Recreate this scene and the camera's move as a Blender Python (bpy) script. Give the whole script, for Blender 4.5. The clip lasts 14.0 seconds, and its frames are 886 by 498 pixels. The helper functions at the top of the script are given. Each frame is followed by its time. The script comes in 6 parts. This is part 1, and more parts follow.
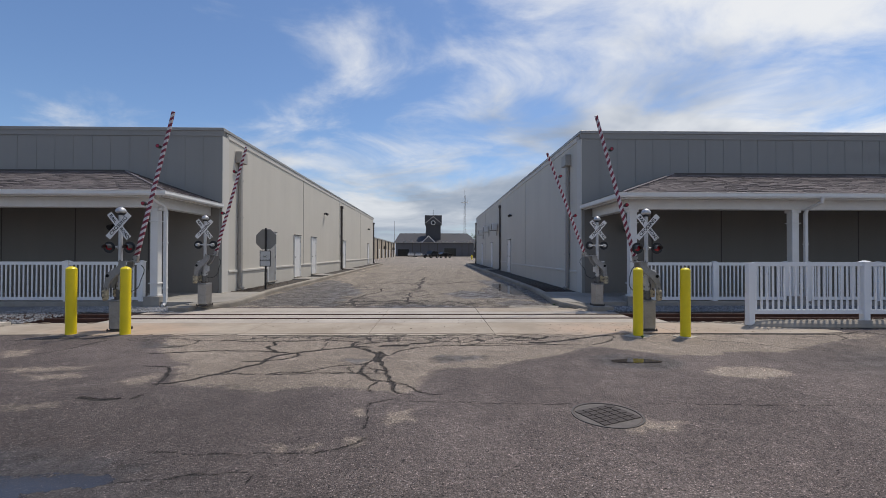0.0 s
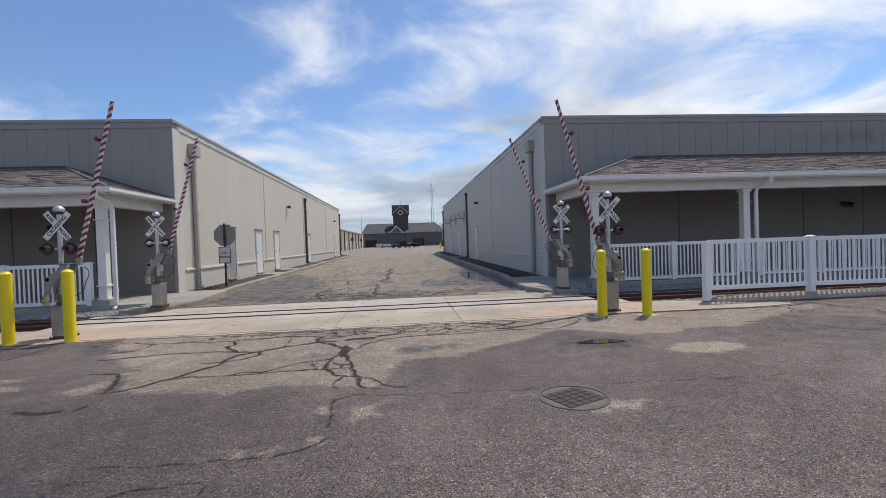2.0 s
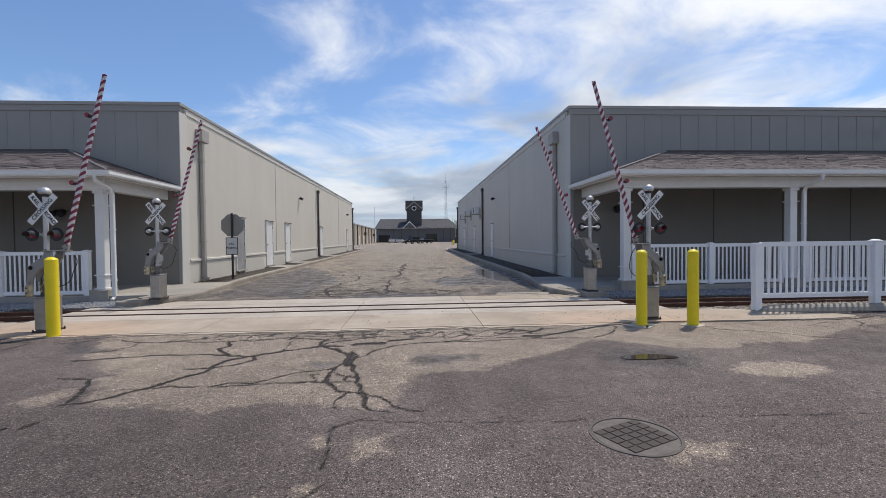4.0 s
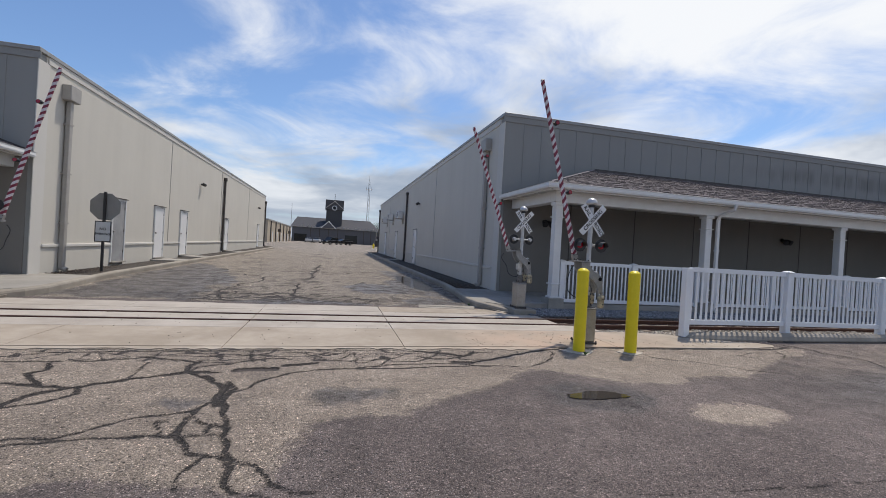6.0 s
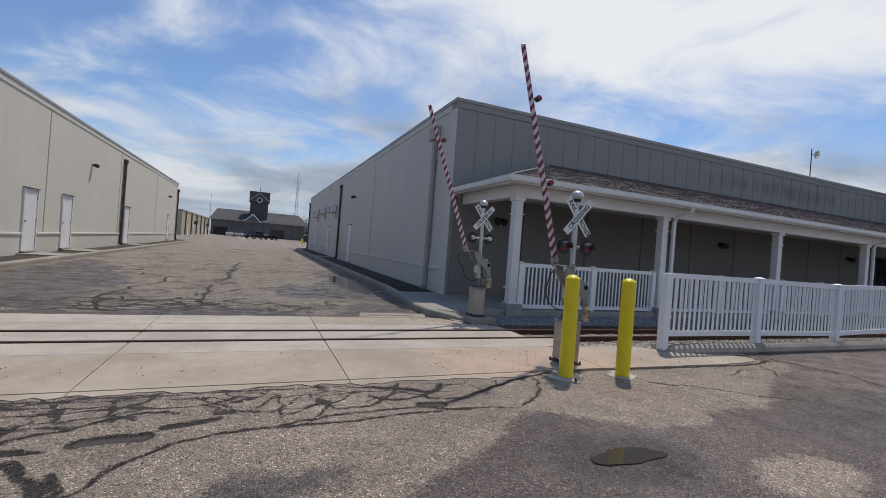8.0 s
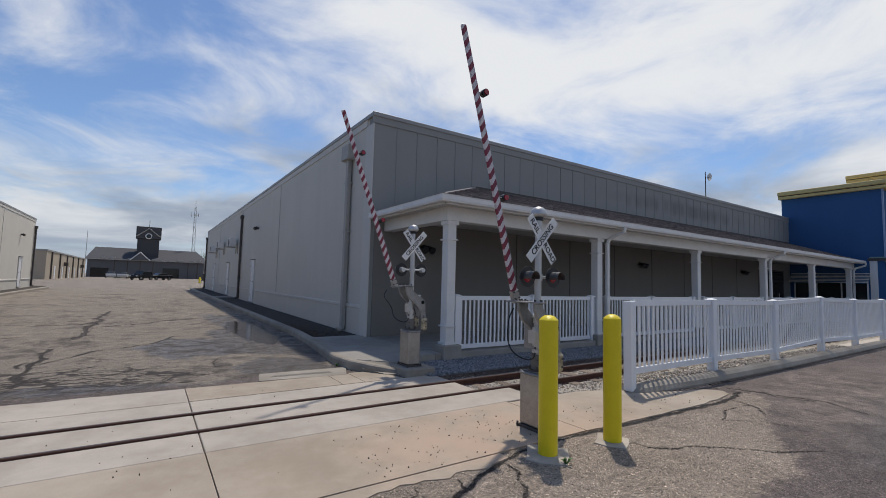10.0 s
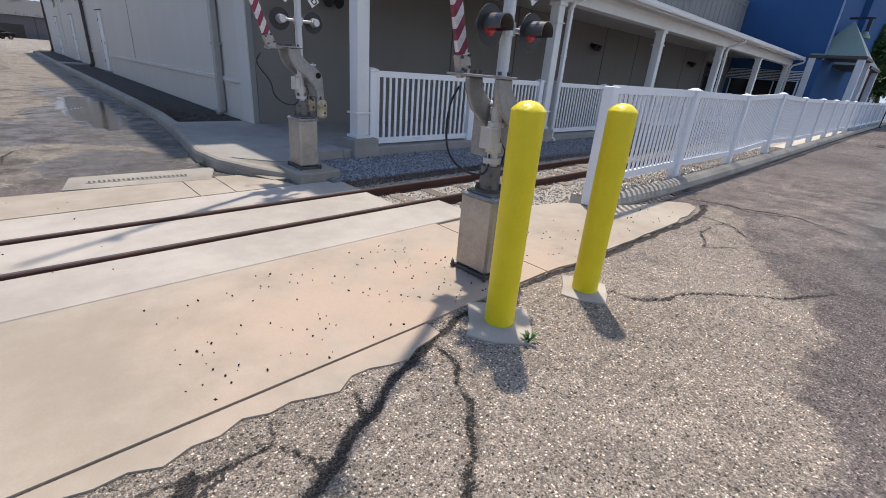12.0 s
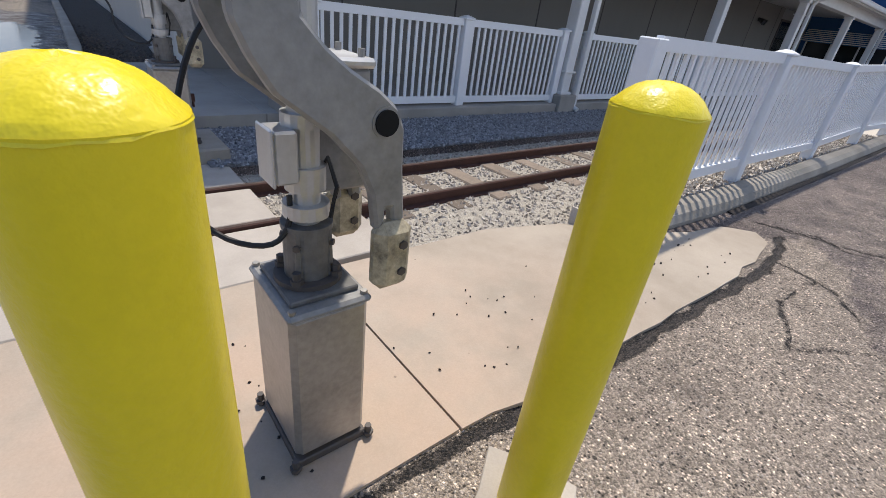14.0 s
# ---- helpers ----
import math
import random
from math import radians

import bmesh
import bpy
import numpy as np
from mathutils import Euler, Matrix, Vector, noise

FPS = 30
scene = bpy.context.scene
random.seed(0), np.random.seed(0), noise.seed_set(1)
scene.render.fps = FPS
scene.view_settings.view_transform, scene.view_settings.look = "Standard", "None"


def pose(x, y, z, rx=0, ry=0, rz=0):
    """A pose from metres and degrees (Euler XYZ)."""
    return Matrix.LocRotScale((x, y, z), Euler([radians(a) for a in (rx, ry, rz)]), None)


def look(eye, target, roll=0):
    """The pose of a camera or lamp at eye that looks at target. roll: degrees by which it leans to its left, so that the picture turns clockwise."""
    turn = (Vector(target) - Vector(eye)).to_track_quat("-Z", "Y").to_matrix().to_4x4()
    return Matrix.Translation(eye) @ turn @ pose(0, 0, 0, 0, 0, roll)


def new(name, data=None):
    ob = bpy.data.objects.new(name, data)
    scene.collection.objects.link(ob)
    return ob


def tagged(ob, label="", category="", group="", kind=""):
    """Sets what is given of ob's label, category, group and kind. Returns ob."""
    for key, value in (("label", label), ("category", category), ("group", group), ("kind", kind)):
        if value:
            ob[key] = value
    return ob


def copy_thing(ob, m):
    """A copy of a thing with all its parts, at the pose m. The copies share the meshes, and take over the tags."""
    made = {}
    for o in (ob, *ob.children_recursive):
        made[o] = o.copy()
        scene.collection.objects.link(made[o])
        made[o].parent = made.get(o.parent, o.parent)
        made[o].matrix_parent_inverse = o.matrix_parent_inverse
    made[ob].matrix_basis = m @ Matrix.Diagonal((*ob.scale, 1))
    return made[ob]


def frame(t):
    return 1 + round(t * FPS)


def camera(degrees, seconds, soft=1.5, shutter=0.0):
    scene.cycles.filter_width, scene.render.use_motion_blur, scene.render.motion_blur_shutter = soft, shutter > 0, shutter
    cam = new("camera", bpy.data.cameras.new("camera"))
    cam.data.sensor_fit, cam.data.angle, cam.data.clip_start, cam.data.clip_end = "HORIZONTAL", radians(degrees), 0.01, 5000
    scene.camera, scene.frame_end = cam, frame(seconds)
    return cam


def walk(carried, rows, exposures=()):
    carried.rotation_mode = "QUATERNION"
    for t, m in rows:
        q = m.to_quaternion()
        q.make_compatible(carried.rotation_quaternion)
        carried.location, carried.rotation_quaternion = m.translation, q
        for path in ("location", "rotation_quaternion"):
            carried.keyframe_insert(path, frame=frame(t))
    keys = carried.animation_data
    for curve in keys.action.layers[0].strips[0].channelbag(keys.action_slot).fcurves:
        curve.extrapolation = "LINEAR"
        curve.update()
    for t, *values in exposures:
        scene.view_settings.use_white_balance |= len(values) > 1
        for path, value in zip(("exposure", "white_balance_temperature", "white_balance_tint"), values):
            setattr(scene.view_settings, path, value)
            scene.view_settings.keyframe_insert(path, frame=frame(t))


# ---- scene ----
cam = camera(90.4, 14.0, soft=0.8)
PATH = [
    (0, (0.303, 0.733, 1.44), (0.346, 2.732, 1.461), 0.1),
    (0.5, (0.287, 0.701, 1.427), (0.33, 2.701, 1.424), 0.4),
    (1, (0.263, 0.677, 1.443), (0.296, 2.676, 1.404), 0.7),
    (1.5, (0.304, 0.715, 1.438), (0.42, 2.711, 1.398), -0.4),
    (2, (0.376, 0.84, 1.433), (0.56, 2.832, 1.402), -2.0),
    (2.5, (0.42, 0.994, 1.417), (0.606, 2.985, 1.381), -2.5),
    (3, (0.359, 1.189, 1.42), (0.539, 3.18, 1.382), -2.5),
    (3.2, (0.322, 1.259, 1.404), (0.507, 3.25, 1.368), -2.1),
    (5.3, (0.372, 2.348, 1.413), (0.41, 4.346, 1.345), 1.5),
    (5.5, (0.411, 2.419, 1.447), (0.519, 4.415, 1.39), 1.2),
    (6, (0.391, 2.758, 1.387), (0.876, 4.699, 1.377), 3.4),
    (6.5, (0.396, 3.1, 1.408), (1.08, 4.974, 1.54), 4.6),
    (7, (0.464, 3.491, 1.392), (1.202, 5.347, 1.51), 3.7),
    (7.2, (0.446, 3.626, 1.388), (1.13, 5.503, 1.48), 4.4),
    (9.3, (0.673, 5.196, 1.432), (1.715, 6.9, 1.332), 2.2),
    (9.5, (0.793, 5.304, 1.45), (1.856, 6.998, 1.454), 1.0),
    (10, (0.922, 5.653, 1.471), (2.026, 7.314, 1.621), 1.5),
    (10.5, (1.131, 6.031, 1.414), (2.311, 7.645, 1.404), 2.2),
    (11, (1.354, 6.405, 1.277), (2.438, 7.932, 0.575), 6.3),
    (11.5, (1.724, 6.776, 1.242), (3.055, 8.007, 0.398), 6.4),
    (12, (2.12, 7.106, 1.313), (3.421, 8.422, 0.554), 4.6),
    (12.5, (2.559, 7.399, 1.293), (3.973, 8.62, 0.58), 7.4),
    (13, (3.037, 7.61, 1.305), (4.488, 8.818, 0.645), 7.8),
    (13.5, (3.507, 7.806, 1.284), (4.925, 8.998, 0.53), 9.43),
    (14, (3.906, 7.95, 1.263), (5.078, 9.266, 0.316), 7.56),
]
EXPOSURES = [(0.0, -0.04), (0.5, 0.14), (1.0, 0.16), (3.0, 0.22), (5.5, 0.14), (6.5, 0.02), (7.0, -0.16), (9.5, 0.12), (10.0, -0.1), (10.5, -0.22), (11.0, -0.06), (11.5, 0.48), (12.0, 0.62), (12.5, 0.63), (13.5, 0.6), (14.0, 0.55)]
walk(cam, [(t, look(eye, target, roll)) for t, eye, target, roll in PATH], EXPOSURES)


# ---- light ----
SUN_TO = Vector((0.375, 0.395, 1.2)).normalized()
sun_data = bpy.data.lights.new("sun", "SUN")
sun_data.energy, sun_data.angle, sun_data.color = 3.0, radians(1.5), (1.0, 0.915, 0.805)
sun = new("sun", sun_data)
sun.matrix_world = look(SUN_TO * 60, (0, 0, 0))

world = bpy.data.worlds.new("world")
scene.world = world
world.use_nodes = True


class Net:
    """Short hand for a node tree."""

    def __init__(self, tree):
        self.t = tree

    def add(self, kind, *ins, operation=None, use_clamp=False, data_type=None, feature=None, sky_type=None, sun_disc=None):
        n = self.t.nodes.new(kind)
        if operation:
            n.operation = operation
        if use_clamp:
            n.use_clamp = True
        if data_type:
            n.data_type = data_type
        if feature:
            n.feature = feature
        if sky_type:
            n.sky_type, n.sun_disc = sky_type, sun_disc
        for i, v in enumerate(ins):
            if v is None:
                continue
            self.put(n.inputs[i], v)
        return n

    def put(self, sock, v):
        if isinstance(v, bpy.types.NodeSocket):
            self.t.links.new(v, sock)
        else:
            sock.default_value = v

    def m(self, op, a, b=None, c=None, clamp=False):
        n = self.add("ShaderNodeMath", a, b, c, operation=op, use_clamp=clamp)
        return n.outputs[0]

    def vm(self, op, a, b=None):
        return self.add("ShaderNodeVectorMath", a, b, operation=op).outputs[0]

    def noise(self, vec, scale, detail=4.0, rough=0.55, dist=0.0):
        n = self.add("ShaderNodeTexNoise")
        self.put(n.inputs["Vector"], vec)
        n.inputs["Scale"].default_value = scale
        n.inputs["Detail"].default_value = detail
        n.inputs["Roughness"].default_value = rough
        n.inputs["Distortion"].default_value = dist
        return n

    def step(self, v, lo, hi):
        """Smooth step from lo to hi."""
        n = self.add("ShaderNodeMapRange", v, lo, hi, 0.0, 1.0)
        n.interpolation_type = "SMOOTHSTEP"
        return n.outputs[0]

    def mix(self, f, a, b):
        n = self.add("ShaderNodeMix", data_type="RGBA")
        self.put(n.inputs[0], f)
        self.put(n.inputs[6], a if isinstance(a, bpy.types.NodeSocket) else (*a, 1.0)[:4])
        self.put(n.inputs[7], b if isinstance(b, bpy.types.NodeSocket) else (*b, 1.0)[:4])
        return n.outputs[2]

    def fmix(self, f, a, b):
        n = self.add("ShaderNodeMix", data_type="FLOAT")
        self.put(n.inputs[0], f)
        self.put(n.inputs[2], a)
        self.put(n.inputs[3], b)
        return n.outputs[0]


def build_sky():
    tree = world.node_tree
    tree.nodes.clear()
    n = Net(tree)
    sky = n.add("ShaderNodeTexSky", sky_type="NISHITA", sun_disc=False)
    sky.sun_elevation, sky.sun_rotation = math.asin(SUN_TO.z), radians(45)
    sky.air_density, sky.dust_density, sky.ozone_density = 1.0, 0.6, 1.2
    way = n.add("ShaderNodeTexCoord").outputs["Generated"]
    xyz = n.add("ShaderNodeSeparateXYZ", way).outputs
    up = n.m("MAXIMUM", xyz[2], 0.0)
    div = n.m("ADD", up, 0.16)
    flat = n.add("ShaderNodeCombineXYZ", n.m("DIVIDE", xyz[0], div), n.m("DIVIDE", xyz[1], div), 0.0).outputs[0]
    big = n.noise(n.vm("ADD", flat, (3.1, 1.7, 0.0)), 0.55, 3, 0.5, 0.4).outputs[0]
    fine = n.noise(n.vm("ADD", flat, (7.3, 2.2, 0.0)), 1.7, 9, 0.58, 0.5).outputs[0]
    cover = n.m("ADD", n.m("MULTIPLY", big, 0.55), n.m("MULTIPLY", fine, 0.6))
    side = n.m("MULTIPLY_ADD", n.step(xyz[0], -0.35, 0.55), 0.15, -0.095)
    low = n.m("MULTIPLY", n.m("SUBTRACT", 1.0, n.step(up, 0.05, 0.36)), 0.16)
    cover = n.m("ADD", n.m("ADD", cover, side), low)
    mask = n.step(cover, 0.5, 0.74)
    shade = n.noise(n.vm("ADD", flat, (1.0, 5.0, 0.0)), 0.9, 5, 0.55, 0.3).outputs[0]
    tone = n.mix(n.step(n.m("ADD", shade, n.m("MULTIPLY", up, 0.8)), 0.46, 0.82), (3.6, 4.2, 5.2), (9.9, 10.0, 10.1))
    blue = n.vm("MULTIPLY", sky.outputs[0], (1.02, 1.18, 1.4))
    col = n.mix(n.m("MULTIPLY", mask, 0.93), blue, tone)
    haze = n.m("MULTIPLY", n.m("SUBTRACT", 1.0, n.step(up, 0.0, 0.16)), 0.6)
    col = n.mix(haze, col, (4.6, 5.3, 6.5))
    bg = n.add("ShaderNodeBackground", col, 0.09)
    out = n.add("ShaderNodeOutputWorld")
    tree.links.new(bg.outputs[0], out.inputs[0])


build_sky()


# ---- materials ----
def material(name):
    mt = bpy.data.materials.new(name)
    mt.use_nodes = True
    n = Net(mt.node_tree)
    bsdf = mt.node_tree.nodes["Principled BSDF"]
    return mt, n, bsdf


def plain(name, colour, rough=0.6, metal=0.0, vary=0.18, scale=6.0, fine=60.0, bump=0.15, dist=0.004, spread=0.0):
    """A surface with two scales of variation: broad stains and fine grain."""
    mt, n, b = material(name)
    co = n.add("ShaderNodeTexCoord").outputs["Object"]
    if spread:
        rnd = n.add("ShaderNodeObjectInfo").outputs["Random"]
        co = n.vm("ADD", co, n.add("ShaderNodeCombineXYZ", n.m("MULTIPLY", rnd, 37.0), n.m("MULTIPLY", rnd, 11.0), 0.0).outputs[0])
    a = n.noise(co, scale, 5, 0.6).outputs[0]
    f = n.noise(co, fine, 3, 0.6).outputs[0]
    v = n.m("ADD", n.m("MULTIPLY", n.m("SUBTRACT", a, 0.5), 1.3), n.m("MULTIPLY", n.m("SUBTRACT", f, 0.5), 0.7))
    v = n.m("MULTIPLY_ADD", v, 2 * vary, 1.0)
    if spread:
        v = n.m("MULTIPLY", v, n.m("MULTIPLY_ADD", n.m("SUBTRACT", rnd, 0.5), spread, 1.0))
    col = n.vm("SCALE", (*colour,))
    node = col.node
    n.put(node.inputs["Scale"], v)
    n.put(b.inputs["Base Color"], node.outputs[0])
    n.put(b.inputs["Roughness"], n.m("MULTIPLY_ADD", n.m("SUBTRACT", a, 0.5), 0.25, rough, clamp=True))
    b.inputs["Metallic"].default_value = metal
    bp = n.add("ShaderNodeBump")
    bp.inputs["Strength"].default_value, bp.inputs["Distance"].default_value = bump, dist
    n.put(bp.inputs["Height"], f)
    n.put(b.inputs["Normal"], bp.outputs[0])
    return mt


def blob(n, xy, cx, cy, rx, ry, edge=0.35):
    """1 inside an ellipse on the plan, fading at its uneven rim."""
    d = n.vm("MULTIPLY", n.vm("SUBTRACT", xy, (cx, cy, 0.0)), (1 / rx, 1 / ry, 0.0))
    ln = n.add("ShaderNodeVectorMath", d, operation="LENGTH").outputs["Value"]
    return n.m("SUBTRACT", 1.0, n.step(ln, 1.0 - edge, 1.0 + edge))


def asphalt_material():
    mt, n, b = material("asphalt")
    co = n.add("ShaderNodeTexCoord").outputs["Object"]
    flat = n.vm("MULTIPLY", co, (1.0, 1.0, 0.0))
    warp = n.noise(co, 1.3, 6, 0.66).outputs[1]
    w = n.vm("MULTIPLY", n.vm("SUBTRACT", warp, (0.5, 0.5, 0.5)), (1.1, 0.8, 0.0))
    xy = n.vm("ADD", flat, w)
    y_ = n.add("ShaderNodeSeparateXYZ", xy).outputs[1]

    def field(key):
        node = n.add("ShaderNodeAttribute")
        node.attribute_name = key
        return node.outputs["Fac"]

    tear = n.noise(co, 9.0, 7, 0.72).outputs[0]
    rag_ = n.m("MULTIPLY", n.m("SUBTRACT", tear, 0.5), 0.42)
    dry = n.step(n.m("ADD", field("worn"), rag_), -0.05, 0.07)
    wet = n.step(n.m("ADD", field("damp"), rag_), -0.05, 0.1)
    wide_wet = n.m("MAXIMUM", blob(n, xy, 3.0, 6.6, 0.62, 0.36, 0.3), n.m("MAXIMUM", blob(n, xy, 9.5, 6.4, 3.4, 0.9, 0.5), blob(n, xy, 22.0, 6.9, 9.0, 0.8, 0.4)))
    wide_wet = n.m("MAXIMUM", wide_wet, blob(n, xy, -4.4, 3.4, 3.0, 0.7, 0.3))
    lane = n.step(y_, 12.6, 12.75)
    broad = n.noise(co, 0.35, 6, 0.65).outputs[0]
    mid = n.noise(co, 2.6, 6, 0.68).outputs[0]
    long_ = n.noise(n.vm("MULTIPLY", co, (0.9, 0.6, 1.0)), 0.8, 8, 0.66, 0.0).outputs[0]
    vor = n.add("ShaderNodeTexVoronoi", feature="F1")
    n.put(vor.inputs["Vector"], co)
    vor.inputs["Scale"].default_value = 140.0
    grain = n.add("ShaderNodeSeparateColor", vor.outputs["Color"]).outputs[0]
    gravel = n.noise(co, 95.0, 4, 0.75).outputs[0]
    base = n.mix(n.step(broad, 0.3, 0.72), (0.108, 0.084, 0.076), (0.2, 0.161, 0.145))
    worn = n.mix(n.step(broad, 0.3, 0.7), (0.276, 0.224, 0.177), (0.376, 0.308, 0.244))
    half = n.m("MULTIPLY", blob(n, xy, 9.5, 7.8, 3.0, 1.0, 0.7), n.m("MULTIPLY", n.step(n.m("ADD", n.m("MULTIPLY", mid, 0.5), n.m("MULTIPLY", tear, 0.5)), 0.42, 0.58), 0.6))
    base = n.mix(n.m("MULTIPLY", n.m("MAXIMUM", dry, half), n.step(mid, 0.12, 0.42)), base, worn)
    tan = n.mix(n.step(n.m("ADD", n.m("MULTIPLY", long_, 0.6), n.m("MULTIPLY", mid, 0.4)), 0.38, 0.5), (0.12, 0.098, 0.082), (0.275, 0.234, 0.188))
    base = n.mix(lane, base, tan)
    side = n.m("SUBTRACT", blob(n, xy, 4.5, 3.0, 4.0, 3.2, 0.7), blob(n, xy, -3.6, 3.6, 3.6, 2.2, 0.7))
    even = n.add("ShaderNodeVectorMath", base, operation="SCALE")
    n.put(even.inputs["Scale"], n.m("MULTIPLY_ADD", side, 0.26, 1.0))
    base = even.outputs[0]
    base = n.mix(n.m("MULTIPLY", n.m("MAXIMUM", wet, wide_wet), 0.72), base, (0.062, 0.054, 0.053))
    spots = n.m("MULTIPLY_ADD", n.m("SUBTRACT", grain, 0.5), 1.05, 1.0)
    spots = n.m("MULTIPLY", spots, n.m("MULTIPLY_ADD", n.m("SUBTRACT", gravel, 0.5), 2.6, 1.0))
    spots = n.m("MULTIPLY", spots, n.m("MULTIPLY_ADD", n.m("SUBTRACT", mid, 0.5), 1.1, 1.0))
    peb = n.add("ShaderNodeTexVoronoi", feature="F1")
    n.put(peb.inputs["Vector"], co)
    peb.inputs["Scale"].default_value = 75.0
    tone = n.add("ShaderNodeSeparateColor", peb.outputs["Color"]).outputs
    near = n.m("SUBTRACT", 1.0, n.step(peb.outputs["Distance"], 0.2, 0.5))
    pale = n.m("MULTIPLY", n.step(tone[0], 0.66, 0.72), near)
    dark = n.m("MULTIPLY", n.step(tone[1], 0.72, 0.76), near)
    spots = n.m("MULTIPLY", spots, n.m("MULTIPLY_ADD", pale, 1.7, n.m("MULTIPLY_ADD", dark, -0.9, 0.86)))
    pock = n.add("ShaderNodeTexVoronoi", feature="F1")
    n.put(pock.inputs["Vector"], co)
    pock.inputs["Scale"].default_value = 30.0
    ptone = n.add("ShaderNodeSeparateColor", pock.outputs["Color"]).outputs
    void = n.m("MULTIPLY", n.step(ptone[0], 0.8, 0.83), n.m("SUBTRACT", 1.0, n.step(pock.outputs["Distance"], 0.18, 0.34)))
    glint = n.m("MULTIPLY", n.step(ptone[1], 0.86, 0.88), n.m("SUBTRACT", 1.0, n.step(pock.outputs["Distance"], 0.14, 0.26)))
    spots = n.m("MULTIPLY", spots, n.m("MULTIPLY_ADD", glint, 1.1, n.m("MULTIPLY_ADD", void, -0.8, 1.0)))
    coarse = n.noise(co, 22.0, 5, 0.75).outputs[0]
    spots = n.m("MULTIPLY", spots, n.m("MULTIPLY_ADD", n.m("SUBTRACT", coarse, 0.5), 1.5, 1.0))
    node = n.add("ShaderNodeVectorMath", base, operation="SCALE")
    n.put(node.inputs["Scale"], n.m("MAXIMUM", spots, 0.12))
    col = n.mix(n.m("MULTIPLY", n.step(grain, 0.94, 0.98), 0.4), node.outputs[0], (0.4, 0.38, 0.36))
    # broken plates beside the slab and down the main crack
    cw = n.noise(co, 3.2, 5, 0.7).outputs[1]
    cv = n.vm("ADD", n.vm("MULTIPLY", flat, (1.0, 2.3, 0.0)), n.vm("MULTIPLY", n.vm("SUBTRACT", cw, (0.5, 0.5, 0.5)), (0.55, 0.55, 0.0)))
    net = n.add("ShaderNodeTexVoronoi", feature="DISTANCE_TO_EDGE")
    n.put(net.inputs["Vector"], cv)
    net.inputs["Scale"].default_value = 1.75
    where = n.m("MAXIMUM", blob(n, flat, -0.2, 8.25, 2.6, 0.3, 0.2), blob(n, flat, -1.0, 13.5, 2.6, 0.9, 0.4))
    wide = n.m("MULTIPLY", n.m("MULTIPLY_ADD", n.step(mid, 0.35, 0.7), 0.05, 0.018), n.m("MULTIPLY", where, n.m("MULTIPLY_ADD", lane, 1.6, 1.0)))
    gap = n.m("SUBTRACT", 1.0, n.step(n.m("ADD", net.outputs["Distance"], n.m("MULTIPLY", n.m("SUBTRACT", gravel, 0.5), 0.03)), n.m("MULTIPLY", wide, 0.7), n.m("ADD", wide, 0.008)))
    gap = n.m("MULTIPLY", gap, n.step(where, 0.1, 0.4))
    dirt = n.mix(gravel, (0.018, 0.014, 0.012), (0.075, 0.06, 0.052))
    col = n.mix(gap, col, dirt)
    # worn cracks: the distance to their edge is kept on the mesh
    at = n.add("ShaderNodeAttribute")
    at.attribute_name = "crack"
    rag = n.m("ADD", n.m("MULTIPLY", n.m("SUBTRACT", coarse, 0.5), 0.03), n.m("ADD", n.m("MULTIPLY", n.m("SUBTRACT", gravel, 0.5), 0.05), n.m("MULTIPLY", n.m("SUBTRACT", tear, 0.5), 0.05)))
    s_ = n.m("ADD", at.outputs["Fac"], rag)
    core = n.m("SUBTRACT", 1.0, n.step(s_, -0.006, 0.006))
    halo = n.m("MULTIPLY", n.m("SUBTRACT", 1.0, n.step(s_, -0.01, 0.03)), 0.22)
    col = n.mix(halo, col, (0.06, 0.046, 0.038))
    deep = n.m("SUBTRACT", 1.0, n.step(s_, -0.05, -0.015))
    fill = n.mix(n.step(gravel, 0.3, 0.7), (0.05, 0.04, 0.036), (0.125, 0.1, 0.09))
    col = n.mix(core, col, n.mix(deep, n.mix(n.step(grain, 0.2, 0.95), (0.006, 0.005, 0.004), (0.075, 0.06, 0.05)), fill))
    gap = n.m("MAXIMUM", gap, core)
    # shallow standing water
    pxy = n.vm("ADD", flat, n.vm("MULTIPLY", n.vm("SUBTRACT", cw, (0.5, 0.5, 0.5)), (0.9, 0.4, 0.0)))
    pool = None
    for args in ((-3.7, 3.3, 1.7, 0.4, 0.2), (-2.2, 3.55, 0.5, 0.12, 0.4), (-4.5, 5.15, 0.5, 0.09, 0.4), (22.5, 7.2, 5.0, 0.2, 0.4), (18.0, 6.6, 3.5, 0.14, 0.4), (3.25, 18.6, 0.45, 2.8, 0.2)):
        k = blob(n, pxy, *args)
        pool = k if pool is None else n.m("MAXIMUM", pool, k)
    pool = n.step(n.m("SUBTRACT", pool, n.m("MULTIPLY", n.m("SUBTRACT", mid, 0.5), 1.6)), 0.4, 0.75)
    col = n.mix(n.m("MULTIPLY", pool, 0.8), col, (0.035, 0.03, 0.027))
    n.put(b.inputs["Base Color"], col)
    n.put(b.inputs["Roughness"], n.fmix(n.m("MULTIPLY", n.m("MAXIMUM", wet, wide_wet), n.step(mid, 0.35, 0.6)), n.fmix(pool, 0.86, 0.06), n.fmix(pool, 0.38, 0.06)))
    bp = n.add("ShaderNodeBump")
    bp.inputs["Distance"].default_value = 0.011
    n.put(bp.inputs["Strength"], n.fmix(pool, 0.8, 0.02))
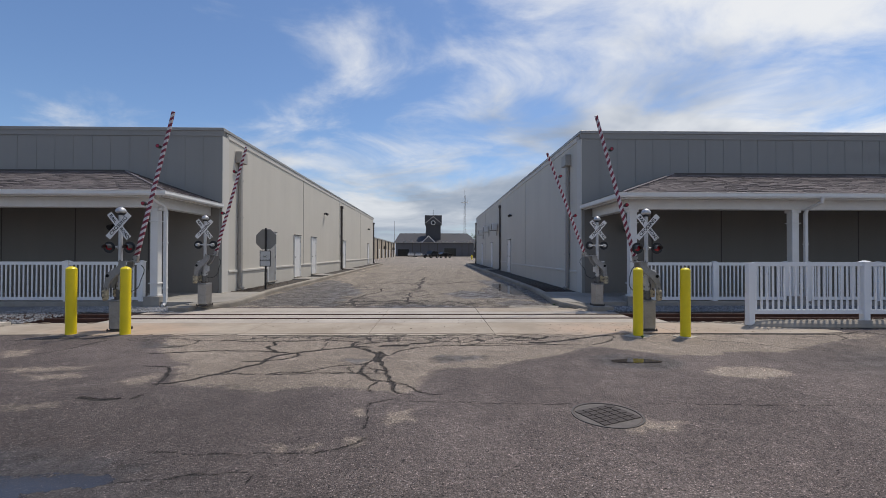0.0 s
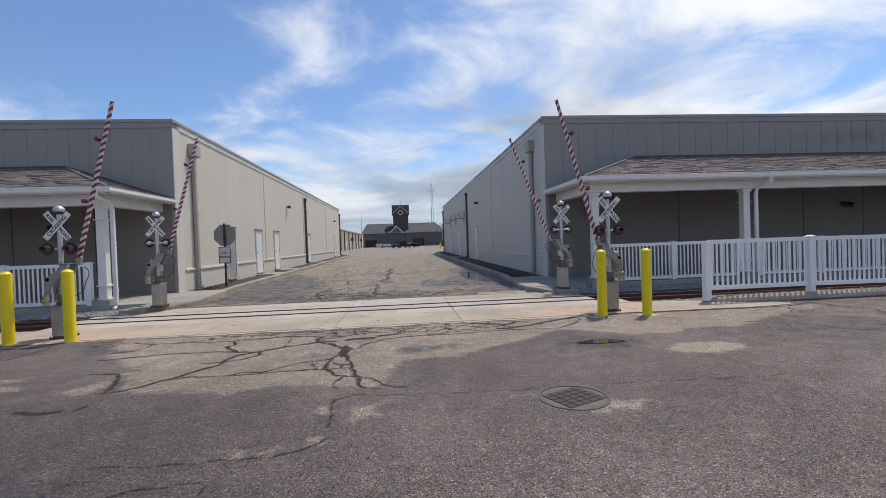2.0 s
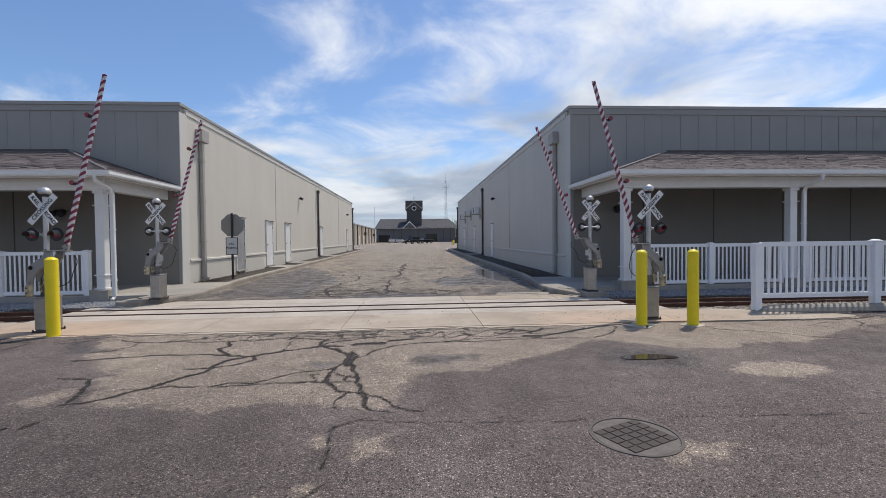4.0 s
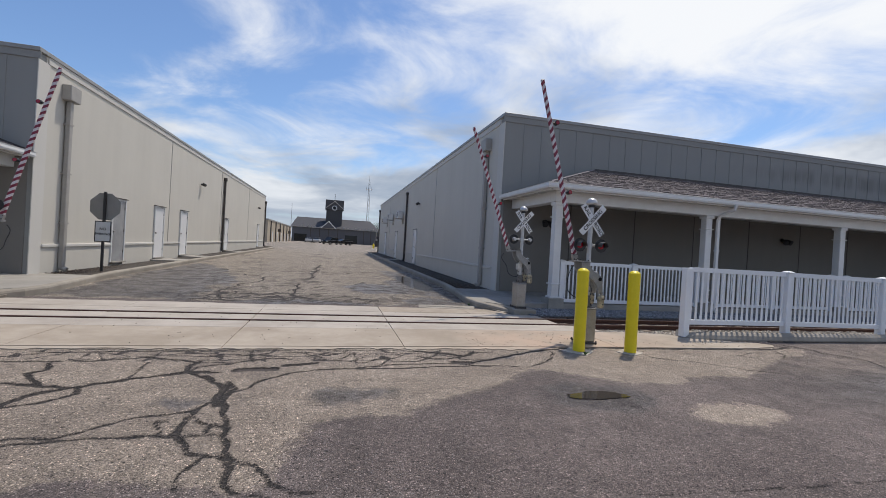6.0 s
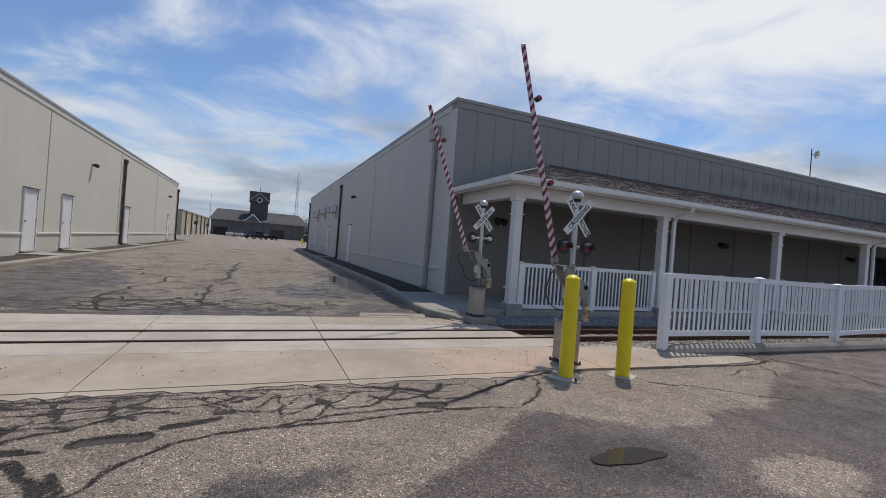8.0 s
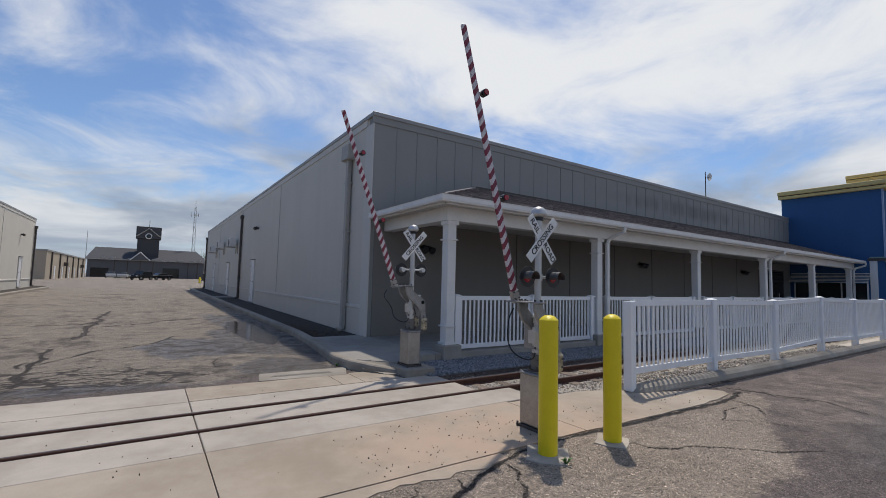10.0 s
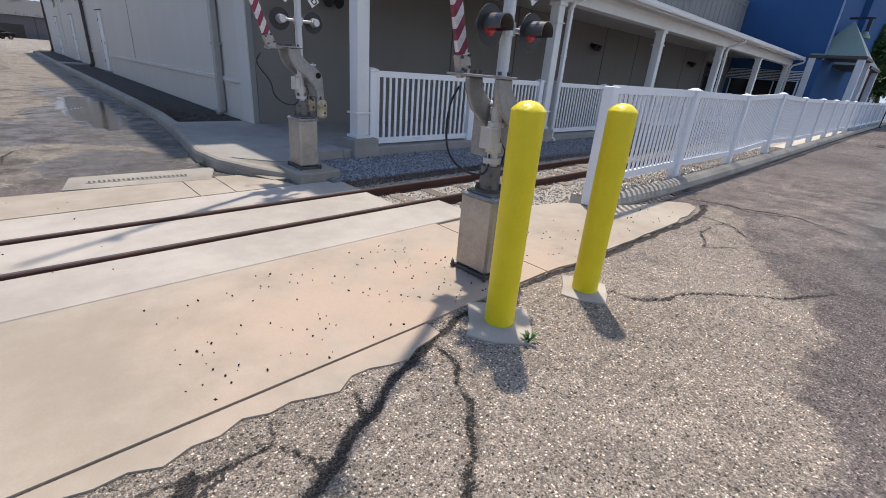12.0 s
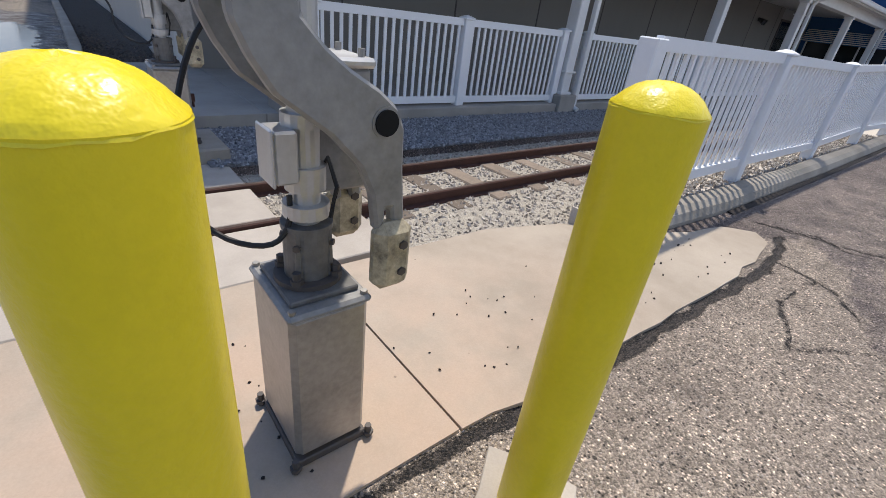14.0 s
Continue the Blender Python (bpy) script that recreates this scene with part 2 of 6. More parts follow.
    n.put(bp.inputs["Height"], n.m("SUBTRACT", n.m("ADD", gravel, n.m("MULTIPLY", vor.outputs["Distance"], -1.2)), n.m("MULTIPLY", gap, 3.0)))
    n.put(b.inputs["Normal"], bp.outputs[0])
    return mt


def concrete_material(name, light, dark, stain=(0.46, 0.325, 0.235), rust=0.0):
    mt, n, b = material(name)
    co = n.add("ShaderNodeTexCoord").outputs["Object"]
    a = n.noise(co, 0.8, 6, 0.62).outputs[0]
    m_ = n.noise(co, 4.0, 5, 0.6).outputs[0]
    f = n.noise(co, 130.0, 3, 0.7).outputs[0]
    col = n.mix(n.step(n.m("ADD", n.m("MULTIPLY", a, 0.7), n.m("MULTIPLY", m_, 0.3)), 0.34, 0.66), dark, light)
    if rust:
        k = n.m("MULTIPLY", n.m("MAXIMUM", blob(n, co, 4.0, 9.0, 1.7, 0.85, 0.6), blob(n, co, -5.4, 9.0, 1.3, 0.8, 0.6)), rust)
        k = n.m("MULTIPLY", k, n.step(n.noise(co, 1.6, 5, 0.6).outputs[0], 0.3, 0.62))
        col = n.mix(k, col, stain)
    pit = n.add("ShaderNodeTexVoronoi", feature="F1")
    n.put(pit.inputs["Vector"], co)
    pit.inputs["Scale"].default_value = 7.0
    hole = n.m("MULTIPLY", n.m("SUBTRACT", 1.0, n.step(pit.outputs["Distance"], 0.02, 0.055)), n.step(m_, 0.55, 0.65))
    col = n.mix(n.m("MULTIPLY", hole, 0.8), col, (0.06, 0.045, 0.035))
    node = n.add("ShaderNodeVectorMath", col, operation="SCALE")
    n.put(node.inputs["Scale"], n.m("MULTIPLY_ADD", n.m("SUBTRACT", f, 0.5), 0.25, 1.0))
    n.put(b.inputs["Base Color"], node.outputs[0])
    b.inputs["Roughness"].default_value = 0.85
    bp = n.add("ShaderNodeBump")
    bp.inputs["Strength"].default_value, bp.inputs["Distance"].default_value = 0.2, 0.003
    n.put(bp.inputs["Height"], f)
    n.put(b.inputs["Normal"], bp.outputs[0])
    return mt


def wall_material(name, colour, smear=0.0):
    """Painted wall panels with faint rain streaks and, where wanted, a sooty smear below the parapet."""
    mt, n, b = material(name)
    co = n.add("ShaderNodeTexCoord").outputs["Object"]
    a = n.noise(co, 0.45, 5, 0.6).outputs[0]
    st = n.noise(n.vm("MULTIPLY", co, (2.2, 2.2, 0.16)), 1.0, 6, 0.66).outputs[0]
    f = n.noise(co, 75.0, 3, 0.6).outputs[0]
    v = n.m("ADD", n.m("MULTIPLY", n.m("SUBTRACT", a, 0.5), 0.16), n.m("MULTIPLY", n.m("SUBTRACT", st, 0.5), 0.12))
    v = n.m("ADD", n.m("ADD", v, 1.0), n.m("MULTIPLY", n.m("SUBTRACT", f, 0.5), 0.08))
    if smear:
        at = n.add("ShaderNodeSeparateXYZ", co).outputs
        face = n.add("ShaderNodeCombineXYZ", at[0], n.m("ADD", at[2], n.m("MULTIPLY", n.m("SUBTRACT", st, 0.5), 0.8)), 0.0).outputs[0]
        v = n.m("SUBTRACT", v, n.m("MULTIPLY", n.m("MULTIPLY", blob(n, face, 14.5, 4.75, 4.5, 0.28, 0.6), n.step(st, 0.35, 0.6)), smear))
    node = n.add("ShaderNodeVectorMath", (*colour,), operation="SCALE")
    n.put(node.inputs["Scale"], v)
    n.put(b.inputs["Base Color"], node.outputs[0])
    b.inputs["Roughness"].default_value = 0.92
    b.inputs["Specular IOR Level"].default_value = 0.2
    bp = n.add("ShaderNodeBump")
    bp.inputs["Strength"].default_value, bp.inputs["Distance"].default_value = 0.25, 0.004
    n.put(bp.inputs["Height"], f)
    n.put(b.inputs["Normal"], bp.outputs[0])
    return mt


def stripe_material(name, light, dark, pitch, slope):
    """Slanting bands painted round a barrier arm, along its own length."""
    mt, n, b = material(name)
    co = n.add("ShaderNodeTexCoord").outputs["Object"]
    xyz = n.add("ShaderNodeSeparateXYZ", co).outputs
    k = n.m("FRACT", n.m("DIVIDE", n.m("ADD", xyz[2], n.m("MULTIPLY", xyz[0], -slope)), pitch))
    f = n.noise(co, 40, 4, 0.6).outputs[0]
    g = n.noise(co, 5, 4, 0.6).outputs[0]
    col = n.mix(n.m("MULTIPLY", n.step(k, 0.0, 0.02), n.m("SUBTRACT", 1.0, n.step(k, 0.5, 0.52))), light, dark)
    node = n.add("ShaderNodeVectorMath", col, operation="SCALE")
    n.put(node.inputs["Scale"], n.m("MULTIPLY_ADD", n.m("SUBTRACT", n.m("ADD", f, g), 1.0), 0.7, 1.0))
    n.put(b.inputs["Base Color"], node.outputs[0])
    b.inputs["Roughness"].default_value = 0.5
    return mt


def stone_material(name, a_, b_, rough=0.9):
    """Loose stones, each with its own shade."""
    mt, n, b = material(name)
    rnd = n.add("ShaderNodeNewGeometry").outputs["Random Per Island"]
    co = n.add("ShaderNodeTexCoord").outputs["Object"]
    f = n.noise(co, 60, 3, 0.6).outputs[0]
    col = n.mix(n.m("MULTIPLY_ADD", n.m("SUBTRACT", f, 0.5), 0.5, rnd), a_, b_)
    n.put(b.inputs["Base Color"], col)
    b.inputs["Roughness"].default_value = rough
    return mt


M = {}
M["asphalt"] = asphalt_material()
M["concrete"] = concrete_material("concrete_apron", (0.42, 0.358, 0.286), (0.305, 0.252, 0.192), rust=0.7)
M["panel"] = concrete_material("concrete_panel", (0.46, 0.41, 0.352), (0.345, 0.302, 0.254))
M["walk"] = concrete_material("concrete_walk", (0.34, 0.318, 0.285), (0.25, 0.235, 0.21))
M["kerb"] = concrete_material("kerb_concrete", (0.35, 0.315, 0.265), (0.23, 0.205, 0.17))
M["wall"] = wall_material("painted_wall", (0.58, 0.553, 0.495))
# front walls: darker than the side walls, their shade put into the colour
M["facade"] = wall_material("shaded_facade_tone", (0.29, 0.292, 0.28), 0.3)
# darker wall tone that holds the shade below the porch roof
M["porch_shade"] = wall_material("porch_shade_tone", (0.215, 0.203, 0.186))
M["band"] = wall_material("painted_band", (0.6, 0.58, 0.54))
M["yellow_cap"] = plain("thick_yellow_paint", (0.8, 0.64, 0.016), 0.34, 0.0, 0.1, 9, 38, 0.5, 0.006)
M["storage"] = wall_material("tan_storage_wall", (0.4, 0.345, 0.275))
M["cap"] = plain("metal_cap", (0.3, 0.3, 0.29), 0.5, 0.0, 0.1)
M["white"] = plain("white_vinyl", (0.78, 0.79, 0.8), 0.38, 0.0, 0.05, 3, 40, 0.03)
M["trim"] = plain("white_trim", (0.68, 0.68, 0.67), 0.5, 0.0, 0.1, 3, 40, 0.05)
M["soffit"] = plain("porch_soffit", (0.5, 0.49, 0.47), 0.7)
M["yellow"] = plain("yellow_paint", (0.8, 0.625, 0.012), 0.36, 0.0, 0.09, 5, 70, 0.35, 0.004)
M["galv"] = plain("galvanised_steel", (0.36, 0.345, 0.325), 0.42, 0.7, 0.36, 5, 50, 0.12)
M["grey"] = plain("grey_casting", (0.25, 0.247, 0.242), 0.48, 0.2, 0.34, 5, 40, 0.16)
M["mast"] = plain("aluminium_mast", (0.5, 0.5, 0.5), 0.4, 0.55, 0.14, 9, 80, 0.06)
M["black"] = plain("black_paint", (0.018, 0.018, 0.02), 0.5, 0.0, 0.3, 10, 80, 0.08)
# black lamp hoods, lightened to grey to show sun on their gloss
M["visor"] = plain("sunlit_black_hood", (0.07, 0.068, 0.066), 0.45, 0.0, 0.3, 8, 50, 0.1)
M["hole"] = plain("hole_darkness", (0.004, 0.004, 0.004), 0.95)
M["rubber"] = plain("rubber", (0.012, 0.012, 0.013), 0.6)
M["rust"] = plain("rusty_steel", (0.075, 0.034, 0.025), 0.75, 0.3, 0.4, 12, 120, 0.4)
M["railtop"] = plain("worn_rail", (0.11, 0.08, 0.068), 0.45, 0.6, 0.3, 12, 100, 0.1)
M["wood"] = plain("weathered_wood", (0.19, 0.15, 0.115), 0.85, 0.0, 0.35, 10, 70, 0.5, spread=0.5)
M["signwhite"] = plain("sign_white", (0.74, 0.74, 0.73), 0.4, 0.0, 0.08)
M["ink"] = plain("sign_black", (0.012, 0.012, 0.014), 0.5)
M["lens"] = plain("red_lens", (0.32, 0.012, 0.03), 0.2, 0.0, 0.1)
M["door"] = plain("white_door", (0.7, 0.7, 0.7), 0.5, 0.0, 0.06)
M["pipe"] = plain("painted_pipe", (0.36, 0.34, 0.31), 0.55, 0.0, 0.15)
M["darkpipe"] = plain("dark_pipe", (0.07, 0.06, 0.055), 0.6, 0.0, 0.2)
M["mulch"] = plain("mulch", (0.06, 0.05, 0.042), 0.95, 0.0, 0.5, 9, 55, 1.0, 0.03)
M["blue"] = wall_material("blue_wall", (0.042, 0.11, 0.25))
M["cornice"] = plain("yellow_cornice", (0.6, 0.48, 0.2), 0.6)
M["green"] = plain("green_roof", (0.24, 0.3, 0.24), 0.5, 0.2, 0.12)
M["brick"] = plain("far_brick", (0.36, 0.2, 0.13), 0.85)
M["darkroof"] = plain("dark_roof", (0.06, 0.06, 0.068), 0.85)
M["farwall"] = wall_material("far_wall", (0.13, 0.13, 0.14))
M["glass"] = plain("dark_glass", (0.015, 0.018, 0.02), 0.12, 0.0, 0.1)
M["carpaint"] = plain("black_car_paint", (0.012, 0.012, 0.014), 0.25, 0.0, 0.1)
M["carlight"] = plain("pale_car_paint", (0.5, 0.5, 0.5), 0.3, 0.2, 0.1)
M["shingle"] = plain("shingle", (0.172, 0.156, 0.157), 0.92, 0.0, 0.3, 5, 60, 0.6, 0.004, spread=0.6)
M["stripe"] = stripe_material("striped_arm", (0.6, 0.56, 0.57), (0.2, 0.02, 0.045), 0.125, 1.0)
M["grime"] = plain("grimy_casting", (0.13, 0.127, 0.122), 0.55, 0.2, 0.5, 9, 60, 0.3)
M["lime"] = stone_material("pale_ballast", (0.2, 0.175, 0.148), (0.56, 0.51, 0.445))
M["slate"] = stone_material("grey_gravel", (0.1, 0.105, 0.12), (0.4, 0.41, 0.43))
M["chip"] = stone_material("mulch_chips", (0.035, 0.028, 0.023), (0.13, 0.1, 0.08))
M["crack"] = plain("crack_fill", (0.021, 0.016, 0.014), 0.95, 0.0, 0.8, 30, 120, 1.0)
M["leaf"] = stone_material("leaf", (0.03, 0.07, 0.016), (0.09, 0.17, 0.04), 0.6)
M["bark"] = plain("bark", (0.12, 0.09, 0.065), 0.9)
M["patina"] = plain("dirty_cream_paint", (0.38, 0.325, 0.22), 0.6, 0.0, 0.95, 14, 60, 0.5)
mt_w, n_w, b_w = material("standing_water")
co_w = n_w.add("ShaderNodeTexCoord").outputs["Object"]
n_w.put(b_w.inputs["Base Color"], n_w.mix(n_w.noise(co_w, 45.0, 5, 0.75).outputs[0], (0.012, 0.01, 0.009), (0.085, 0.073, 0.062)))
b_w.inputs["Roughness"].default_value = 0.06
M["water"] = mt_w


# ---- mesh helpers ----
def mesh_of(bm, mat, name="mesh", smooth=False):
    me = bpy.data.meshes.new(name)
    if smooth:
        for f in bm.faces:
            f.smooth = True
    bm.normal_update()
    bm.to_mesh(me)
    bm.free()
    me.materials.append(mat)
    return me


def part(name, bm, mat, parent=None, label="", smooth=False, kind=""):
    ob = new(name, mesh_of(bm, mat, name, smooth) if isinstance(bm, bmesh.types.BMesh) else bm)
    if parent is not None:
        ob.parent = parent
    return tagged(ob, label, kind=kind)


def thing(name, m, label, category, group="", kind=""):
    """An empty at the base of a thing."""
    ob = new(name)
    ob.empty_display_size = 0.1
    ob.matrix_world = m
    return tagged(ob, label, category, group, kind)


def box(bm, x0, y0, z0, x1, y1, z1, bevel=0.0, seg=1):
    vs = bmesh.ops.create_cube(bm, size=1.0)["verts"]
    for v in vs:
        v.co = Vector((x0 + (v.co.x + 0.5) * (x1 - x0), y0 + (v.co.y + 0.5) * (y1 - y0), z0 + (v.co.z + 0.5) * (z1 - z0)))
    if bevel:
        es = list({e for v in vs for e in v.link_edges})
        bmesh.ops.bevel(bm, geom=es, offset=bevel, segments=seg, affect="EDGES")
    return bm


def boxes(*rows, bevel=0.0):
    bm = bmesh.new()
    for r in rows:
        box(bm, *r, bevel=bevel)
    return bm


def rod(bm, a, b, r0, r1=None, seg=12, caps=True):
    """A round bar from a to b."""
    a, b = Vector(a), Vector(b)
    d = b - a
    m = Matrix.Translation((a + b) / 2) @ d.to_track_quat("Z", "Y").to_matrix().to_4x4()
    bmesh.ops.create_cone(bm, cap_ends=caps, segments=seg, radius1=r0, radius2=r0 if r1 is None else r1, depth=d.length, matrix=m)
    return bm


def rods(*rows, seg=12):
    bm = bmesh.new()
    for r in rows:
        rod(bm, *r, seg=seg)
    return bm


def tube(points, r, seg=8):
    """A bent pipe through the points."""
    bm = bmesh.new()
    pts = [Vector(p) for p in points]
    rings = []
    for i, p in enumerate(pts):
        d = (pts[min(i + 1, len(pts) - 1)] - pts[max(i - 1, 0)]).normalized()
        q = d.to_track_quat("Z", "Y").to_matrix()
        rings.append([bm.verts.new(p + q @ Vector((r * math.cos(2 * math.pi * k / seg), r * math.sin(2 * math.pi * k / seg), 0))) for k in range(seg)])
    for a, b in zip(rings, rings[1:]):
        for k in range(seg):
            bm.faces.new((a[k], a[(k + 1) % seg], b[(k + 1) % seg], b[k]))
    bm.faces.new(rings[0][::-1])
    bm.faces.new(rings[-1])
    return bm


def prism(outline, z0, z1, bevel=0.0):
    """An outline on the plan, raised from z0 to z1."""
    bm = bmesh.new()
    low = [bm.verts.new((x, y, z0)) for x, y in outline]
    high = [bm.verts.new((x, y, z1)) for x, y in outline]
    bm.faces.new(low[::-1])
    bm.faces.new(high)
    k = len(outline)
    for i in range(k):
        bm.faces.new((low[i], low[(i + 1) % k], high[(i + 1) % k], high[i]))
    bmesh.ops.recalc_face_normals(bm, faces=bm.faces)
    if bevel:
        bmesh.ops.bevel(bm, geom=list(bm.edges), offset=bevel, segments=1, affect="EDGES")
    return bm


def upright(outline, y0, y1, bevel=0.0):
    """An outline in x and z, thick from y0 to y1."""
    bm = prism(outline, -y1, -y0, bevel)
    bmesh.ops.rotate(bm, verts=bm.verts, cent=(0, 0, 0), matrix=Matrix.Rotation(radians(90), 3, "X"))
    return bm


def solid(bm, *faces):
    """Faces given by their corners."""
    for f in faces:
        bm.faces.new([bm.verts.new(p) for p in f])
    return bm


AXIS = -0.695  # the middle of the lane between the two buildings


def mx(x, side):
    """x on the right-hand side, or its mirror place on the left."""
    return x if side > 0 else 2 * AXIS - x


# ---- ground ----
def rise(y):
    """The lane climbs a little away from the crossing."""
    if y < 14:
        return -0.4 if 9.55 < y < 11.46 else 0.0
    return min((y - 14) * 0.0052, 0.22) + max(0.0, min((y - 56) * 0.0018, 0.2))


TRUNK = [
    (((-2.59, 5.72), (-2.47, 5.81), (-2.35, 5.97), (-2.21, 6.14)), 0.02),
    (((-2.21, 6.14), (-2.11, 6.33), (-1.95, 6.54), (-1.96, 6.75), (-1.88, 7.01), (-1.67, 7.17)), 0.027),
    (((-1.66, 7.15), (-1.57, 6.98), (-1.72, 6.78), (-1.94, 6.7), (-2.23, 6.66)), 0.02),
    (((-2.28, 7.95), (-2.19, 7.69), (-2.24, 7.59), (-2.15, 7.41), (-1.95, 7.2), (-1.66, 7.15), (-1.28, 7.41), (-0.95, 7.57), (-0.76, 7.58)), 0.024),
    (((-0.73, 7.44), (-0.49, 7.03), (-0.53, 6.6), (-0.61, 6.38), (-0.58, 6.09), (-0.41, 5.8), (-0.2, 5.68)), 0.02),
    (((-0.5, 7.23), (-0.4, 7.03), (-0.43, 6.81), (-0.3, 6.24), (-0.2, 5.83), (-0.12, 5.38), (-0.07, 5.32)), 0.022),
]
WEB = [
    (((-2.53, 6.01), (-2.03, 6.07), (-1.78, 6.02), (-1.14, 6.07), (-0.6, 6.07), (-0.27, 6.07)), 0.013),
    (((-1.66, 6.04), (-1.54, 6.14), (-1.28, 6.11), (-0.98, 6.37), (-0.57, 6.52)), 0.015),
    (((-0.33, 5.71), (-0.37, 5.55), (-0.34, 5.34)), 0.014),
    (((-0.16, 5.71), (0.0, 5.57), (0.13, 5.36), (0.36, 5.24)), 0.014),
    (((-0.07, 5.32), (0.14, 5.22)), 0.009),
    (((-0.69, 6.09), (-0.78, 6.31), (-0.71, 6.32)), 0.012),
    (((-0.56, 6.4), (-0.45, 6.24), (-0.29, 6.18)), 0.015),
    (((-0.42, 6.09), (-0.37, 6.22), (-0.29, 6.18)), 0.012),
    (((-0.39, 6.95), (-0.3, 7.01), (-0.26, 7.19), (-0.25, 7.29)), 0.011),
    (((-1.41, 7.97), (-1.41, 7.78), (-1.37, 7.3)), 0.014),
]
EDGE = [
    (((-4.81, 8.18), (-4.59, 8.4), (-4.01, 8.48), (-2.57, 8.52), (-1.03, 8.45), (0.73, 8.46)), 0.01),
    (((-4.73, 8.1), (-4.04, 8.32), (-3.53, 8.05), (-3.04, 8.09), (-2.5, 8.36), (-1.53, 8.41)), 0.014),
    (((-3.58, 8.07), (-2.96, 8.06), (-2.58, 7.99), (-1.9, 8.01), (-1.46, 8.14), (-0.98, 7.94), (-0.59, 7.89), (-0.23, 8.09), (0.01, 8.01)), 0.018),
    (((-3.56, 8.1), (-3.52, 7.81), (-3.62, 7.61), (-3.86, 7.53)), 0.014),
    (((-3.75, 7.13), (-3.57, 7.18), (-2.98, 7.31), (-2.33, 7.3), (-1.97, 7.2)), 0.022),
    (((-1.53, 8.41), (-0.95, 8.42), (-0.28, 8.36), (0.21, 8.32), (0.42, 8.19)), 0.012),
    (((-1.46, 8.23), (-1.07, 8.17), (-0.67, 8.18), (-0.3, 8.25)), 0.012),
    (((-1.11, 7.43), (-0.91, 7.54), (-0.64, 7.54)), 0.018),
]
BAND = [
    (((-0.91, 7.54), (-0.89, 7.76), (-0.59, 7.86)), 0.016),
    (((-0.93, 8.01), (-0.98, 7.79), (-0.92, 7.55), (-0.62, 7.23)), 0.022),
    (((-0.23, 7.24), (0.07, 7.51), (0.35, 7.62), (1.2, 7.63), (2.0, 7.69)), 0.015),
    (((0.06, 8.35), (0.42, 8.02), (0.82, 7.87), (1.04, 8.05), (1.18, 7.89), (1.53, 7.95), (1.79, 8.27)), 0.012),
    (((0.46, 8.42), (0.73, 8.33), (0.74, 7.72)), 0.01),
    (((0.95, 7.68), (1.09, 7.99), (1.33, 8.22)), 0.011),
    (((-0.47, 8.43), (0.46, 8.48), (1.32, 8.46), (1.93, 8.32)), 0.01),
    (((0.72, 7.66), (1.26, 7.8), (1.98, 7.81)), 0.016),
    (((-0.47, 7.62), (-0.3, 7.66), (-0.15, 7.64)), 0.06),
    (((-0.05, 7.77), (0.29, 7.88)), 0.04),
    (((-0.51, 7.15), (-0.44, 6.62)), 0.03),
    (((-2.04, 8.33), (-1.87, 8.01)), 0.012),
    (((-0.5, 8.41), (-0.39, 7.94)), 0.014),
]
BY_BOLLARD = [
    (((3.95, 8.59), (3.68, 8.55), (3.34, 8.45), (3.08, 8.35)), 0.02),
    (((3.08, 8.35), (2.84, 8.22), (2.51, 8.05), (2.26, 7.9), (2.0, 7.8)), 0.021),
    (((3.47, 8.44), (3.4, 8.24), (3.29, 8.1), (3.15, 7.88), (3.01, 7.77), (2.79, 7.64), (2.53, 7.7), (2.29, 7.69)), 0.011),
    (((2.29, 7.69), (2.09, 7.73), (1.98, 7.78)), 0.022),
    (((2.96, 8.47), (2.91, 8.36), (2.9, 8.27)), 0.008),
    (((2.61, 8.48), (2.57, 8.36), (2.61, 8.28), (2.66, 8.15)), 0.009),
    (((2.57, 8.36), (2.33, 8.35)), 0.01),
    (((2.3, 8.38), (2.2, 8.25), (2.1, 8.16), (1.95, 8.27), (1.75, 8.36), (1.52, 8.4)), 0.03),
    (((1.86, 8.45), (1.79, 8.31), (1.71, 8.19), (1.68, 8.14)), 0.014),
]
BY_SLAB = [
    (((3.95, 8.6), (4.4, 8.61), (4.9, 8.58)), 0.022),
    (((2.07, 8.17), (2.03, 8.08), (1.81, 8.01), (1.63, 8.05), (1.5, 8.18)), 0.02),
    (((2.03, 8.08), (2.03, 8.01), (2.13, 7.97), (2.34, 7.98)), 0.016),
    (((1.9, 7.87), (2.09, 7.84)), 0.05),
    (((4.82, 8.18), (4.84, 8.05), (5.06, 7.9), (5.27, 7.87), (5.5, 7.68), (5.78, 7.42), (6.23, 7.15)), 0.013),
    (((8.2, 8.9), (8.4, 8.31), (8.58, 7.81), (8.3, 7.33)), 0.015),
    (((8.06, 8.66), (7.79, 8.56), (7.2, 8.5), (6.79, 8.54), (6.23, 8.53), (5.7, 8.56), (4.9, 8.58)), 0.032),
    (((7.53, 8.55), (7.43, 8.26), (7.37, 8.09), (7.11, 7.96)), 0.01),
    (((8.22, 8.9), (8.42, 8.49), (8.3, 8.26), (8.45, 7.91)), 0.012),
    (((6.39, 8.12), (6.76, 7.87), (6.85, 7.67)), 0.008),
    (((7.43, 8.26), (6.9, 8.3), (6.39, 8.12)), 0.009),
]
